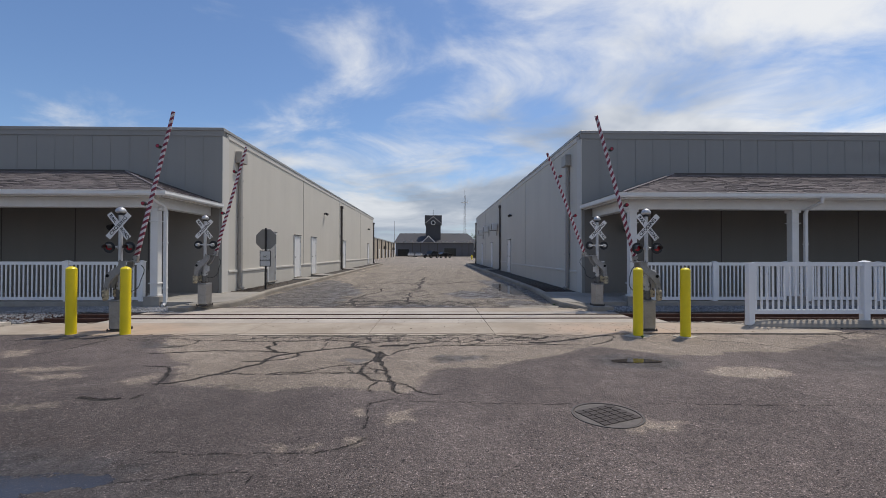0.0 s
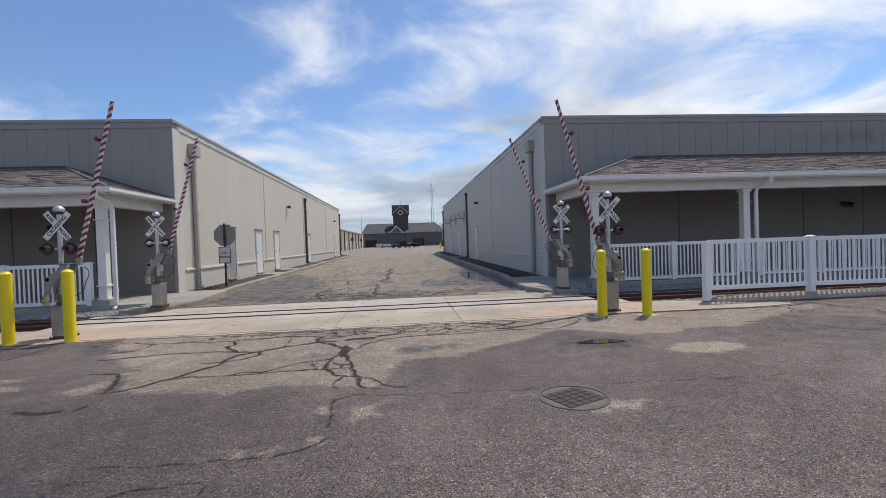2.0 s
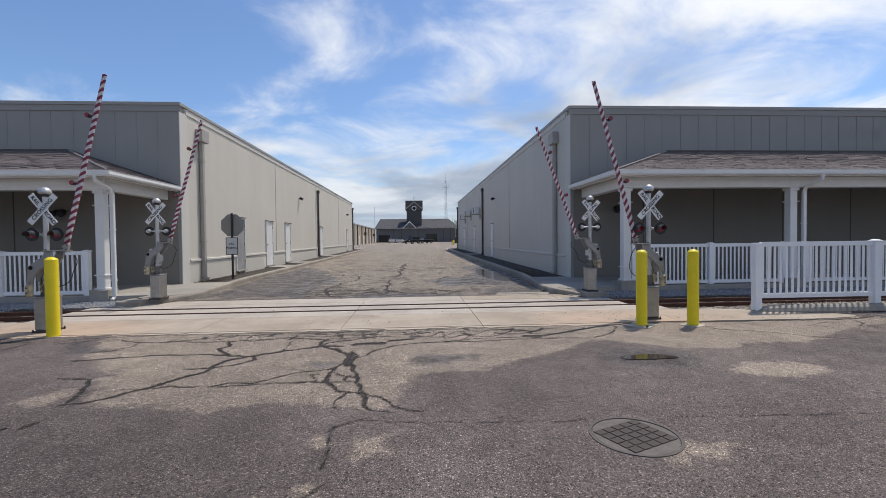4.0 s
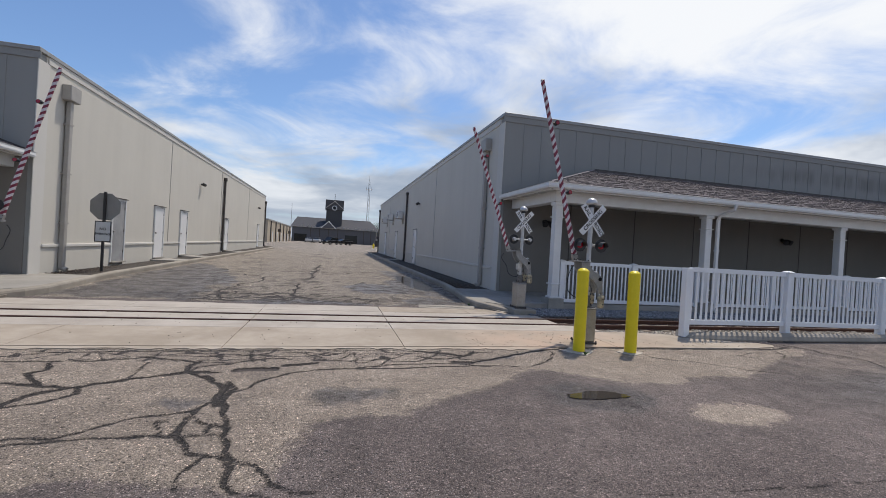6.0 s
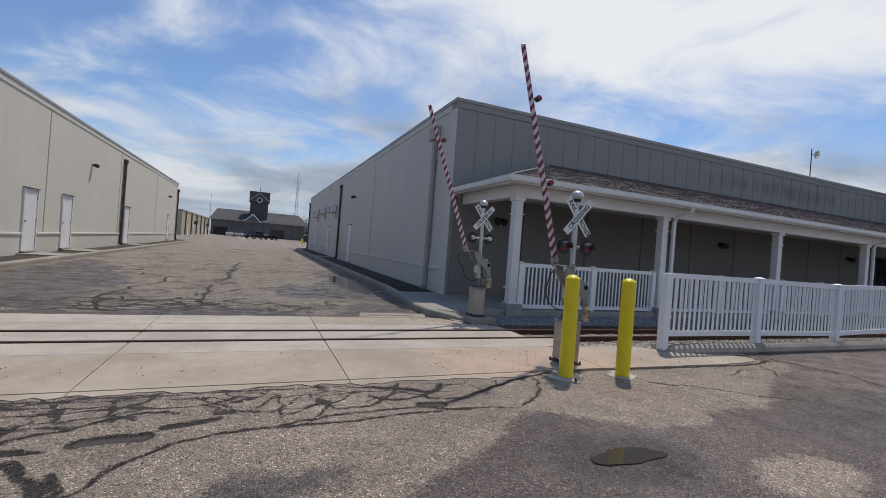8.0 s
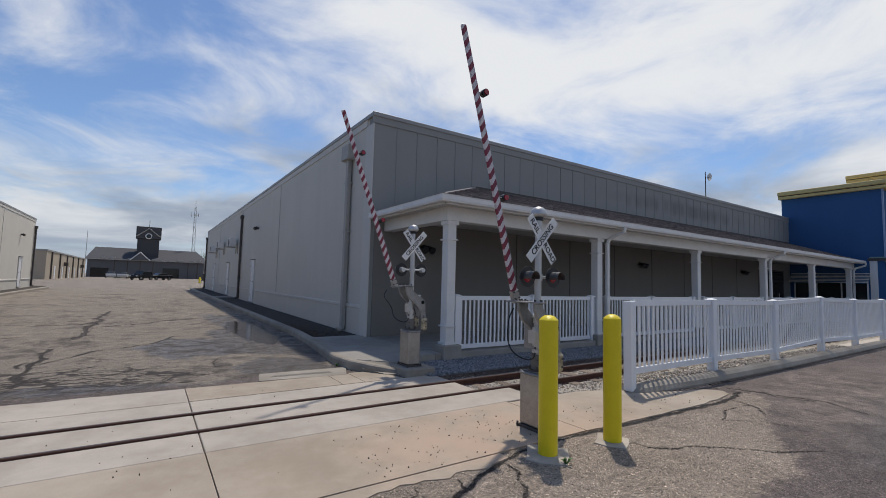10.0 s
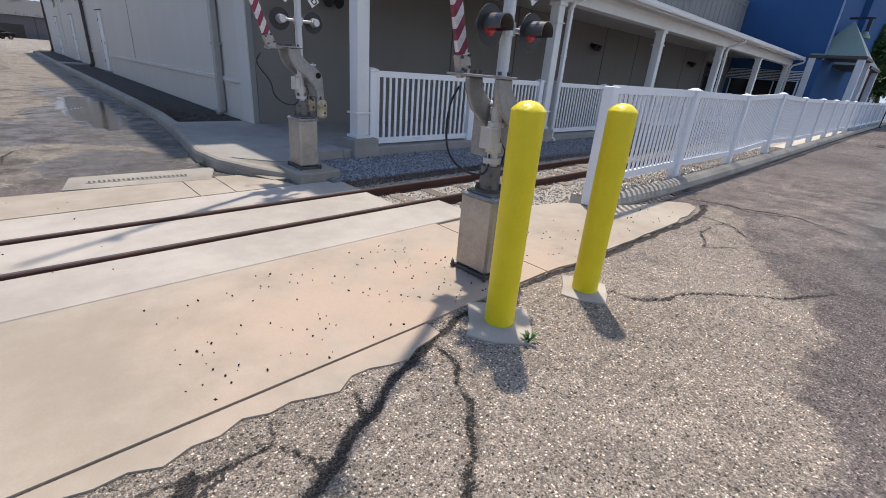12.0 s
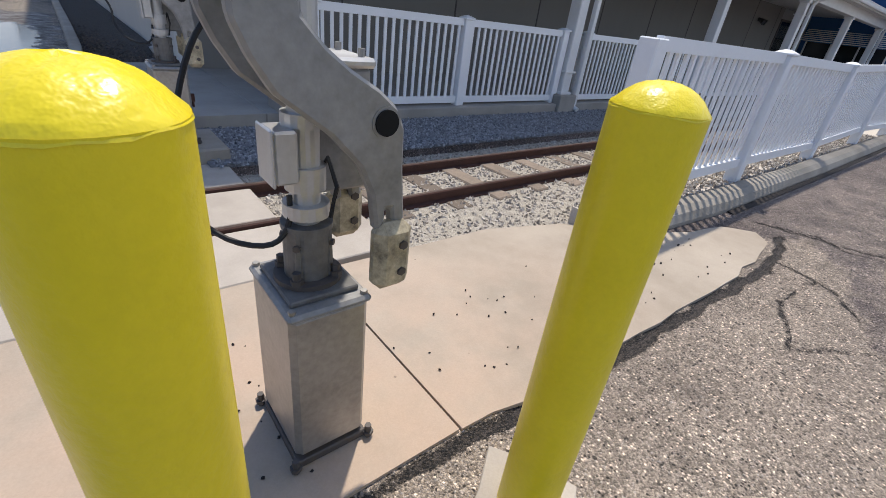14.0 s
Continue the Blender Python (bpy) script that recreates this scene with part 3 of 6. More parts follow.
LOT = [
    (((-0.09, 5.09), (0.23, 5.02), (0.8, 4.97), (1.47, 4.93), (1.66, 4.97)), 0.007),
    (((2.18, 4.96), (2.69, 4.92), (4.6, 4.85)), 0.006),
    (((-1.77, 3.98), (-1.38, 3.93), (-0.58, 3.94), (-0.39, 4.0), (-0.21, 4.2)), 0.009),
    (((-1.7, 3.55), (-1.38, 3.59), (-1.05, 3.66), (-0.9, 3.64), (-0.85, 3.53)), 0.008),
    (((-3.21, 5.24), (-3.04, 5.15), (-2.82, 5.15)), 0.03),
    (((-2.66, 5.16), (-2.65, 5.27)), 0.03),
    (((-0.28, 4.37), (-0.27, 4.61), (-0.3, 4.98), (-0.07, 5.14)), 0.01),
    (((-3.4, 6.47), (-3.03, 6.38), (-2.81, 5.92), (-2.75, 5.65), (-2.59, 5.7)), 0.02),
    (((-6.81, 8.13), (-6.01, 8.26), (-5.17, 8.25)), 0.02),
    (((-5.1, 8.15), (-5.18, 7.46), (-5.35, 7.1)), 0.014),
]
LANE = [
    (((-2.08, 12.74), (-1.43, 12.91), (-0.16, 13.16), (0.88, 12.93), (1.64, 12.83)), 0.03),
    (((-2.03, 13.21), (-2.03, 14.28), (-1.31, 13.68), (-0.41, 13.62), (0.35, 13.2), (1.44, 13.13)), 0.022),
    (((-1.85, 12.88), (-2.21, 14.44), (-2.21, 15.49), (-1.79, 16.93), (-1.66, 18.68)), 0.035),
    (((-0.48, 13.36), (-0.57, 15.26), (-0.52, 16.85)), 0.035),
    (((-0.53, 14.93), (0.01, 16.0), (1.01, 16.96), (1.54, 17.94)), 0.03),
    (((-0.32, 18.23), (-0.28, 22.0), (-0.24, 26.0)), 0.06),
    (((-3.01, 20.23), (-2.04, 21.27), (-0.8, 21.39), (1.59, 22.05)), 0.03),
    (((1.9, 13.7), (1.95, 14.2), (2.05, 14.6)), 0.014),
]
# pale worn asphalt and dark damp stains, as outlines on the plan
WORN = [
    [(-4.3, 8.7), (-3.95, 7.6), (-3.6, 7.2), (-3.1, 6.65), (-2.9, 6.5), (-2.98, 6.37), (-2.75, 6.1), (-2.7, 5.8), (-2.44, 5.56), (-1.95, 5.56), (-1.8, 5.43), (-1.36, 5.39), (-1.26, 5.47), (-0.8, 5.5), (-0.49, 5.42), (-0.1, 5.3), (0.05, 5.38), (0.22, 5.68), (0.33, 6.18), (0.68, 6.3), (1.0, 6.28), (1.4, 6.6), (1.94, 6.84), (2.3, 7.1), (2.5, 7.32), (2.65, 7.5), (2.87, 7.52), (3.26, 7.25), (3.7, 6.94), (4.34, 6.87), (4.55, 7.1), (5.0, 7.12), (5.4, 7.1), (5.9, 7.25), (6.2, 7.5), (6.7, 7.75), (7.2, 7.95), (7.9, 8.15), (8.3, 8.5), (7.9, 8.7), (5.6, 8.9)],
    [(3.81, 6.27), (4.17, 6.32), (4.57, 6.19), (4.62, 5.92), (4.29, 5.78), (3.8, 5.8), (3.58, 5.95)],
    [(-6.04, 7.32), (-5.68, 7.47), (-5.43, 7.1), (-5.56, 6.83)], [(-5.1, 6.36), (-4.07, 6.45), (-3.97, 6.27), (-4.8, 6.15)],
]
SCRAPS = [
    [(-4.54, 6.04), (-3.89, 6.13), (-3.76, 5.93), (-4.2, 5.85)], [(-3.25, 5.7), (-3.21, 5.88), (-3.01, 6.17), (-2.85, 5.92), (-2.94, 5.62)],
    [(-3.81, 5.02), (-3.27, 5.03), (-3.23, 4.92), (-3.64, 4.88)], [(-0.46, 4.83), (-0.33, 4.84), (-0.27, 4.67), (-0.38, 4.64)],
    [(-0.14, 4.51), (-0.09, 4.78), (0.14, 4.8), (0.1, 4.53)], [(-0.91, 4.08), (-0.57, 4.07), (-0.64, 4.01), (-0.85, 4.01)],
    [(-0.45, 4.0), (-0.38, 4.15), (-0.21, 4.21), (-0.24, 4.1)], [(1.89, 4.42), (2.17, 4.51), (2.47, 4.46), (2.22, 4.32), (1.88, 4.24)],
]
DAMP = [
    [(0.25, 6.6), (0.26, 6.98), (0.5, 7.02), (1.09, 6.94), (1.07, 6.79), (0.9, 6.69), (0.68, 6.57), (0.41, 6.49)],
    [(-0.93, 6.67), (-0.86, 6.81), (-0.61, 6.81), (-0.52, 6.65), (-0.67, 6.52)], [(-4.6, 8.3), (-3.75, 7.7), (-3.5, 7.66), (-3.6, 7.5), (-4.2, 7.45)],
    [(-2.62, 3.9), (-2.16, 3.95), (-1.6, 3.8), (-1.7, 3.2), (-3.4, 3.2)],
    [(-5.3, 12.7), (-5.3, 24.0), (-4.2, 23.0), (-3.01, 19.5), (-2.2, 16.85), (-2.5, 15.45), (-2.2, 12.86)],
    [(0.62, 16.2), (1.22, 17.6), (2.0, 17.1), (2.7, 19.9), (2.6, 24.0), (4.0, 24.0), (4.0, 14.2), (3.52, 13.79), (3.04, 14.7), (1.85, 15.0), (1.5, 14.67), (1.05, 15.2)],
    [(2.21, 13.81), (2.82, 14.2), (3.9, 13.4), (3.9, 12.56), (2.39, 13.0), (2.08, 13.38)],
    [(-2.2, 12.6), (2.3, 12.5), (1.67, 12.68), (1.2, 13.1), (0.52, 13.12), (-0.2, 13.3), (-1.4, 13.0)],
]


def crack_plan():
    """All crack lines on the plan, with their half widths."""
    rnd = random.Random(21)
    lines = TRUNK + WEB + EDGE + BAND + BY_BOLLARD + BY_SLAB + LOT + LANE
    for _ in range(14):
        x, y = rnd.uniform(-3.2, 1.6), rnd.uniform(7.95, 8.4)
        lines = lines + [(((x, y), (x + rnd.uniform(-0.05, 0.15), y + rnd.uniform(0.08, 0.25))), rnd.uniform(0.006, 0.012))]
    for _ in range(16):
        x, y = rnd.uniform(-2.6, 1.4), 13.0 + 3.5 * rnd.random() ** 1.5
        lines = lines + [(((x, y), (x + rnd.uniform(-0.5, 0.5), y + rnd.uniform(-0.1, 0.3)), (x + rnd.uniform(-0.9, 0.9), y + rnd.uniform(-0.2, 0.6))), rnd.uniform(0.01, 0.025))]
    for _ in range(10):
        x, y = rnd.uniform(-4.0, 2.4), rnd.uniform(17.0, 25.0)
        lines = lines + [(((x, y), (x + rnd.uniform(-1.2, 1.2), y + rnd.uniform(-0.3, 0.5)), (x + rnd.uniform(-2.2, 2.2), y + rnd.uniform(-0.4, 1.2))), rnd.uniform(0.02, 0.04))]
    return lines


def inside_depth(outlines, px, py):
    """How far each place lies inside the nearest outline; below nought outside."""
    out = np.full(len(px), -0.6)
    for poly in outlines:
        q = np.array(poly)
        near = np.nonzero((px > q[:, 0].min() - 0.6) & (px < q[:, 0].max() + 0.6) & (py > q[:, 1].min() - 0.6) & (py < q[:, 1].max() + 0.6))[0]
        x, y = px[near], py[near]
        d = np.full(len(near), 9.0)
        odd = np.zeros(len(near), bool)
        for (x0, y0), (x1, y1) in zip(poly, poly[1:] + poly[:1]):
            dx, dy = x1 - x0, y1 - y0
            f = np.clip(((x - x0) * dx + (y - y0) * dy) / (dx * dx + dy * dy), 0, 1)
            d = np.minimum(d, np.hypot(x - x0 - f * dx, y - y0 - f * dy))
            if dy:
                odd ^= ((y0 > y) != (y1 > y)) & (x < x0 + dx * (y - y0) / dy)
        out[near] = np.maximum(out[near], np.clip(np.where(odd, d, -d), -0.6, 0.6))
    return out


def build_ground():
    xs = np.concatenate(([-2500, -600, -120, -40, -20, -10, -7.3], np.arange(-6.6, 8.7, 0.03), [9.3, 12, 20, 40, 120, 600, 2500]))
    ys = np.concatenate(([-2500, -400, -60, -10, 0, 2.4], np.arange(3.1, 8.95, 0.03), [9.52, 9.57, 11.44, 11.49], np.arange(12.55, 26.0, 0.08), [30, 40, 56, 80, 110, 150, 170, 400, 2500]))
    X, Y = np.meshgrid(xs, ys)
    px, py = X.ravel(), Y.ravel()
    wx, wy = np.zeros(len(px)), np.zeros(len(px))
    inner = np.nonzero((np.abs(px) < 9) & (py > 3) & (py < 27))[0]
    for i in inner:
        p = (px[i] * 1.7, py[i] * 1.7, 0.0)
        q = (px[i] * 6.0, py[i] * 6.0, 4.0)
        a, c = noise.noise_vector(p), noise.noise_vector(q)
        k = 0.02 if py[i] < 9 else 0.22
        wx[i], wy[i] = a.x * k + c.x * 0.035, a.y * k + c.y * 0.035
    field = np.full(len(px), 0.3)
    for pts, half in crack_plan():
        for (x0, y0), (x1, y1) in zip(pts, pts[1:]):
            near = np.nonzero((px > min(x0, x1) - 0.5) & (px < max(x0, x1) + 0.5) & (py > min(y0, y1) - 0.5) & (py < max(y0, y1) + 0.5))[0]
            qx, qy = px[near] + wx[near], py[near] + wy[near]
            dx, dy = x1 - x0, y1 - y0
            f = np.clip(((qx - x0) * dx + (qy - y0) * dy) / (dx * dx + dy * dy), 0, 1)
            d = np.hypot(qx - x0 - f * dx, qy - y0 - f * dy) - half * 1.08
            field[near] = np.minimum(field[near], d)
    z = np.array([rise(y) for y in py]) - 0.014 * np.clip(-field / 0.03, 0, 1)
    nx, ny = len(xs), len(ys)
    idx = np.arange(nx * ny).reshape(ny, nx)
    faces = np.stack((idx[:-1, :-1], idx[:-1, 1:], idx[1:, 1:], idx[1:, :-1]), axis=-1).reshape(-1, 4)
    me = bpy.data.meshes.new("ground")
    me.from_pydata(np.stack((px, py, z), axis=1).tolist(), [], faces.tolist())
    at = me.attributes.new("crack", "FLOAT", "POINT")
    at.data.foreach_set("value", field.astype(np.float32))
    for key, outlines in (("worn", WORN + SCRAPS), ("damp", DAMP)):
        at = me.attributes.new(key, "FLOAT", "POINT")
        at.data.foreach_set("value", inside_depth(outlines, px + 2 * wx, py + 2 * wy).astype(np.float32))
    me.materials.append(M["asphalt"])
    g = new("ground", me)
    return tagged(g, "worn patched grey asphalt lot with cracks and damp patches", "ground", kind="structure")


ground = build_ground()


# ---- concrete crossing ----
FRONT, SEAM, RAIL_A, RAIL_B, BACK = 8.6, 9.85, 10.44, 11.06, 12.3
TOP = 0.012


def ragged(x0, x1, y, step=0.14, amp=0.02, seed=1):
    """Points along a broken slab edge."""
    rnd = random.Random(seed)
    k = max(2, int((x1 - x0) / step))
    return [(x0 + (x1 - x0) * i / k, y + (rnd.uniform(-amp, amp) + 2.2 * amp * noise.noise((x0 + i * step, seed * 0.1, 0)) if 0 < i < k else 0)) for i in range(k + 1)]


crossing = thing("crossing_pavement", pose(0, 0, 0), "pale concrete road slabs where the lane crosses the rails", "pavement", kind="structure")
JOINTS = [-6.6, -3.1, -0.85, 1.4, 4.71]
GAP = 0.005
for k, (a, b_) in enumerate(zip(JOINTS, JOINTS[1:])):
    if b_ < 4.0 or a > 0:
        strip = ragged(a + GAP, min(b_, 3.55) - GAP, FRONT - 0.06 - 0.02 * (k % 2), 0.09, 0.045, k + 40)
        part("slab_edge", prism(strip + [(min(b_, 3.55) - GAP, FRONT + 0.028), (a + GAP, FRONT + 0.028)], -0.2, TOP - 0.004), M["concrete"], crossing)
    out = [(a + GAP, FRONT + 0.04), (b_ - GAP, FRONT + 0.04)] + [(b_ - GAP, SEAM - GAP), (a + GAP, SEAM - GAP)]
    part("concrete_slab", prism(out, -0.2, TOP), M["concrete"], crossing)
    for y0, y1 in ((SEAM + GAP, RAIL_A - 0.045), (RAIL_A + 0.05, RAIL_B - 0.05), (RAIL_B + 0.045, 11.6)):
        part("concrete_panel", boxes((a + GAP, y0, -0.2, b_ - GAP if b_ < 4.7 else 4.75 + (y1 < 10.4) * 0.5, y1, TOP), bevel=0.006), M["panel"], crossing)
    if a > 0:
        for xa, xb in ((a, 3.27), (3.27, 3.6), (3.6, 4.22)):
            part("concrete_panel", prism([(xa + GAP, 11.6 + 2 * GAP), (xb - GAP, 11.6 + 2 * GAP), (min(xb, 4.02) - GAP, BACK - 0.06), (xa + GAP, BACK)], -0.2, TOP + 0.002), M["concrete"], crossing)
        continue
    part("concrete_panel", prism([(a + GAP, 11.6 + 2 * GAP), (min(b_, 4.25) - GAP, 11.6 + 2 * GAP)] + [(x, y) for x, y in reversed(ragged(a + GAP, min(b_, 4.1) - GAP, BACK, 0.2, 0.03, k + 9))], -0.2, TOP), M["panel"], crossing)
# the aprons that run out under the fences on both sides
for side in (1, -1):
    pts = [(4.71 + GAP, FRONT + 0.036), (5.0, FRONT + 0.01), (5.6, 8.59), (6.6, 8.56), (7.5, 8.6), (7.8, 8.66), (7.92, 8.8), (7.75, 8.98), (7.2, 9.1), (6.75, 9.32), (6.5, 9.6), (5.9, 9.78), (4.71 + GAP, 9.8)]
    fine = random.Random(12)
    edge = [pts[0]]
    for (xa, ya), (xb, yb) in zip(pts[:8], pts[1:9]):
        k = max(2, int(math.hypot(xb - xa, yb - ya) / 0.17))
        edge += [(xa + (xb - xa) * i / k + fine.uniform(-0.012, 0.012), ya + (yb - ya) * i / k + fine.uniform(-0.014, 0.018)) for i in range(1, k + 1)]
    pts = edge + pts[9:]
    if side < 0:
        pts = [(mx(x, -1) - (0.5 if x < 5 else 0.0), y) for x, y in pts][::-1]
    part("concrete_slab", prism(pts, -0.2, TOP), M["concrete"], crossing)
# the gutter strip with a slot drain beside the kerb nose
part("concrete_panel", prism([(2.3, 12.31), (3.55, 12.2), (3.75, 12.75), (2.4, 12.8)], -0.2, TOP + 0.004), M["kerb"], crossing)

# rails
rails = thing("railway_track", pose(0, 0, 0), "narrow rusty railway track running through the crossing and ballast", "track")
for y in (RAIL_A, RAIL_B):
    prof = [(-0.045, -0.075), (0.045, -0.075), (0.045, -0.065), (0.008, -0.055), (0.008, -0.012), (0.022, -0.006), (0.022, 0.012), (0.016, 0.018), (-0.016, 0.018), (-0.022, 0.012), (-0.022, -0.006), (-0.008, -0.012), (-0.008, -0.055), (-0.045, -0.065)]
    bm = bmesh.new()
    ends = []
    for x in (-60.0, 70.0):
        ends.append([bm.verts.new((x, y + u, v + 0.008)) for u, v in prof])
    k = len(prof)
    for i in range(k):
        bm.faces.new((ends[0][i], ends[0][(i + 1) % k], ends[1][(i + 1) % k], ends[1][i]))
    bmesh.ops.recalc_face_normals(bm, faces=bm.faces)
    part("rail", bm, M["rust"], rails)
    part("rail_head", boxes((-60, y - 0.013, 0.0262, 70, y + 0.013, 0.0275)), M["railtop"], rails, "worn shiny running surface")
tie = mesh_of(boxes((-0.09, -0.5, -0.12, 0.09, 0.5, 0.0), bevel=0.012), M["wood"], "tie")
for side in (1, -1):
    for i in range(48):
        x = mx(5.1 + i * 0.5, side)
        t_ = part("tie", tie, None, rails)
        t_.location, t_.rotation_euler = (x + random.uniform(-0.03, 0.03), 10.75 + random.uniform(-0.04, 0.04), -0.058 + random.uniform(-0.006, 0.006)), (0, 0, random.uniform(-0.05, 0.05))
        t_.scale = (1, random.uniform(0.95, 1.05), 1)


def stones(name, spots, z, size, mat, label):
    """Loose stones as one heap of small uneven solids. spots: x0, x1, y0, y1, count."""
    rnd = random.Random(len(name) + len(spots))
    verts, faces = [], []
    for x0, x1, y0, y1, count in spots:
        for _ in range(count):
            c = Vector((rnd.uniform(x0, x1), rnd.uniform(y0, y1), z + rnd.uniform(-0.3, 0.35) * size))
            s = size * rnd.uniform(0.5, 1.15)
            q = Euler((rnd.uniform(0, 6.28), rnd.uniform(0, 6.28), rnd.uniform(0, 6.28))).to_matrix()
            base = len(verts)
            for p in ((1, 0, 0), (-1, 0, 0), (0, 0.8, 0), (0, -0.8, 0), (0, 0, 0.6), (0, 0, -0.6)):
                verts.append(c + q @ (Vector(p) * s * rnd.uniform(0.8, 1.2)))
            for f in ((0, 2, 4), (2, 1, 4), (1, 3, 4), (3, 0, 4), (2, 0, 5), (1, 2, 5), (3, 1, 5), (0, 3, 5)):
                faces.append([base + i for i in f])
    me = bpy.data.meshes.new(name)
    me.from_pydata(verts, [], faces)
    me.materials.append(mat)
    return tagged(new(name, me), label, "gravel", kind="stuff")


for side in (1, -1):
    tag = "right" if side > 0 else "left"
    xa, xb = sorted((mx(4.4, side), mx(60.0, side)))
    bed = part("ballast_bed", boxes((xa, 9.56, -0.3, xb, 11.5, -0.07)), plain("ballast_bed_" + tag, (0.4, 0.36, 0.3), 0.95, 0, 0.5, 14, 70, 1.0, 0.02))
    tagged(bed, "bed of pale crushed stone under the rails", "ballast", kind="structure")
    xa, xb = sorted((mx(4.62, side), mx(60.0, side)))
    bed = part("gravel_bed", boxes((xa, 11.505, -0.15, xb, 12.55, 0.03)), plain("gravel_bed_" + tag, (0.2, 0.205, 0.22), 0.95, 0, 0.5, 14, 70, 1.0, 0.02))
    tagged(bed, "bed of dark grey gravel along the porch", "gravel", kind="structure")
ra = [(4.8, 9.0, 9.7, 10.4, 2600), (4.8, 9.0, 10.48, 11.02, 1900), (4.8, 9.0, 11.1, 11.6, 1600), (9.0, 14.0, 9.6, 11.5, 2600)]
stones("ballast", ra, -0.074, 0.024, M["lime"], "loose pale crushed stone between and beside the rails")
ra = [(4.65, 8.5, 11.45, 12.55, 6500), (8.5, 13.0, 11.5, 12.55, 3500)]
stones("gravel", ra, 0.03, 0.02, M["slate"], "loose dark grey gravel along the porch edge")
ra = [(mx(9.0, -1), mx(6.6, -1), 9.7, 10.36, 900), (mx(9.0, -1), mx(6.6, -1), 10.5, 11.5, 1100), (mx(8.5, -1), mx(4.7, -1), 11.45, 12.55, 3800)]
stones("gravel", ra, 0.024, 0.022, M["slate"], "loose grey gravel beside the rails")
ra = [(6.7, 16.0, 9.36, 9.7, 2600)]
stones("ballast", ra, 0.085, 0.026, M["lime"], "loose pale stones at the foot of the white fence")


# ---- kerbs, walks and beds ----
def sweep(path, prof):
    """A profile of (out, up) carried along a path on the plan."""
    bm = bmesh.new()
    rows = []
    for i, p in enumerate(path):
        a, c = Vector(path[max(i - 1, 0)][:2]), Vector(path[min(i + 1, len(path) - 1)][:2])
        d = (c - a).normalized()
        nrm = Vector((d.y, -d.x))
        rows.append([bm.verts.new((p[0] + nrm.x * u, p[1] + nrm.y * u, p[2] + v)) for u, v in prof])
    for a, c in zip(rows, rows[1:]):
        for i in range(len(prof) - 1):
            bm.faces.new((a[i], a[i + 1], c[i + 1], c[i]))
    bm.faces.new(rows[0])
    bm.faces.new(rows[-1])
    bmesh.ops.recalc_face_normals(bm, faces=bm.faces)
    return bm


KERB = [(0.0, -0.2), (0.0, 0.1), (-0.015, 0.135), (-0.045, 0.15), (-0.15, 0.15), (-0.16, 0.14), (-0.16, -0.2)]
for side in (1, -1):
    path = [(4.45, 11.85, -0.11), (4.2, 11.95, -0.06), (3.95, 12.15, -0.02), (3.74, 12.6, 0), (3.68, 13.2, 0), (3.8, 14.2, 0), (3.95, 15.6, 0), (4.03, 17.0, rise(17))]
    path += [(4.05, y, rise(y)) for y in (20, 24, 28, 32, 36, 40, 44, 48, 51)] + [(4.3, 52.5, rise(52)), (5.2, 53.0, rise(52))]
    path = [(mx(x, side), y, z) for x, y, z in path]
    bm = sweep(path, [(u * -side, v) for u, v in KERB])
    kerb = tagged(part("kerb", bm, M["kerb"]), "worn pale concrete kerb along the lane and wall bed", "kerb", kind="structure")
    # walk round the corner of the building
    walk_out = [(4.1, 12.42), (4.5, 12.05), (4.62, 12.1), (4.62, 12.55), (5.4, 12.56), (5.4, 15.7), (4.12, 15.7), (4.0, 15.3), (3.86, 14.2), (3.82, 13.2), (3.86, 12.7)]
    bm = prism([(mx(x, side), y) for x, y in walk_out], -0.1, 0.145)
    tagged(part("walkway", bm, M["walk"]), "smooth grey concrete walk at the building corner", "pavement", kind="structure")
    # ramped nose that meets the slab
    bm = bmesh.new()
    nose = [(4.5, 12.06, 0.14), (4.1, 12.43, 0.142), (3.88, 12.72, 0.142), (3.86, 12.3, 0.06), (4.1, 11.9, 0.018), (4.5, 11.8, 0.018)]
    vs = [bm.verts.new((mx(x, side), y, z)) for x, y, z in nose]
    bm.faces.new(vs if side > 0 else vs[::-1])
    bmesh.ops.recalc_face_normals(bm, faces=bm.faces)
    bmesh.ops.solidify(bm, geom=list(bm.faces), thickness=0.05)
    tagged(part("kerb_ramp", bm, M["kerb"]), "low rounded concrete end of the kerb", "kerb", kind="structure")
    # porch floor
    xa, xb = sorted((mx(5.405, side), mx(30.45 if side > 0 else 42.0, side)))
    tagged(part("porch_floor", boxes((xa, 12.56, -0.1, xb, 15.35, 0.15), bevel=0.01), M["walk"]), "plain grey concrete porch floor", "floor", kind="structure")
    # planting bed between kerb and wall
    xa, xb = sorted((mx(4.18, side), mx(5.2, side)))
    bm = bmesh.new()
    for y0 in range(16, 52, 4):
        solid(bm, *[[(xa, y0 - 0.3, rise(y0) + 0.1), (xb, y0 - 0.3, rise(y0) + 0.13), (xb, y0 + 3.7, rise(y0 + 4) + 0.13), (xa, y0 + 3.7, rise(y0 + 4) + 0.1)]])
    bmesh.ops.recalc_face_normals(bm, faces=bm.faces)
    tagged(part("planting_bed", bm, M["mulch"]), "bare dark mulch bed between kerb and wall", "bed", kind="structure")
    for y in (22.6, 26.0, 34.4):
        if side < 0 or y == 34.4:
            tagged(part("door_path", boxes((xa, y - 0.2, 0.05, xb, y + 1.2, rise(y) + 0.16)), M["walk"]), "short concrete path to a side door", "pavement", kind="structure")

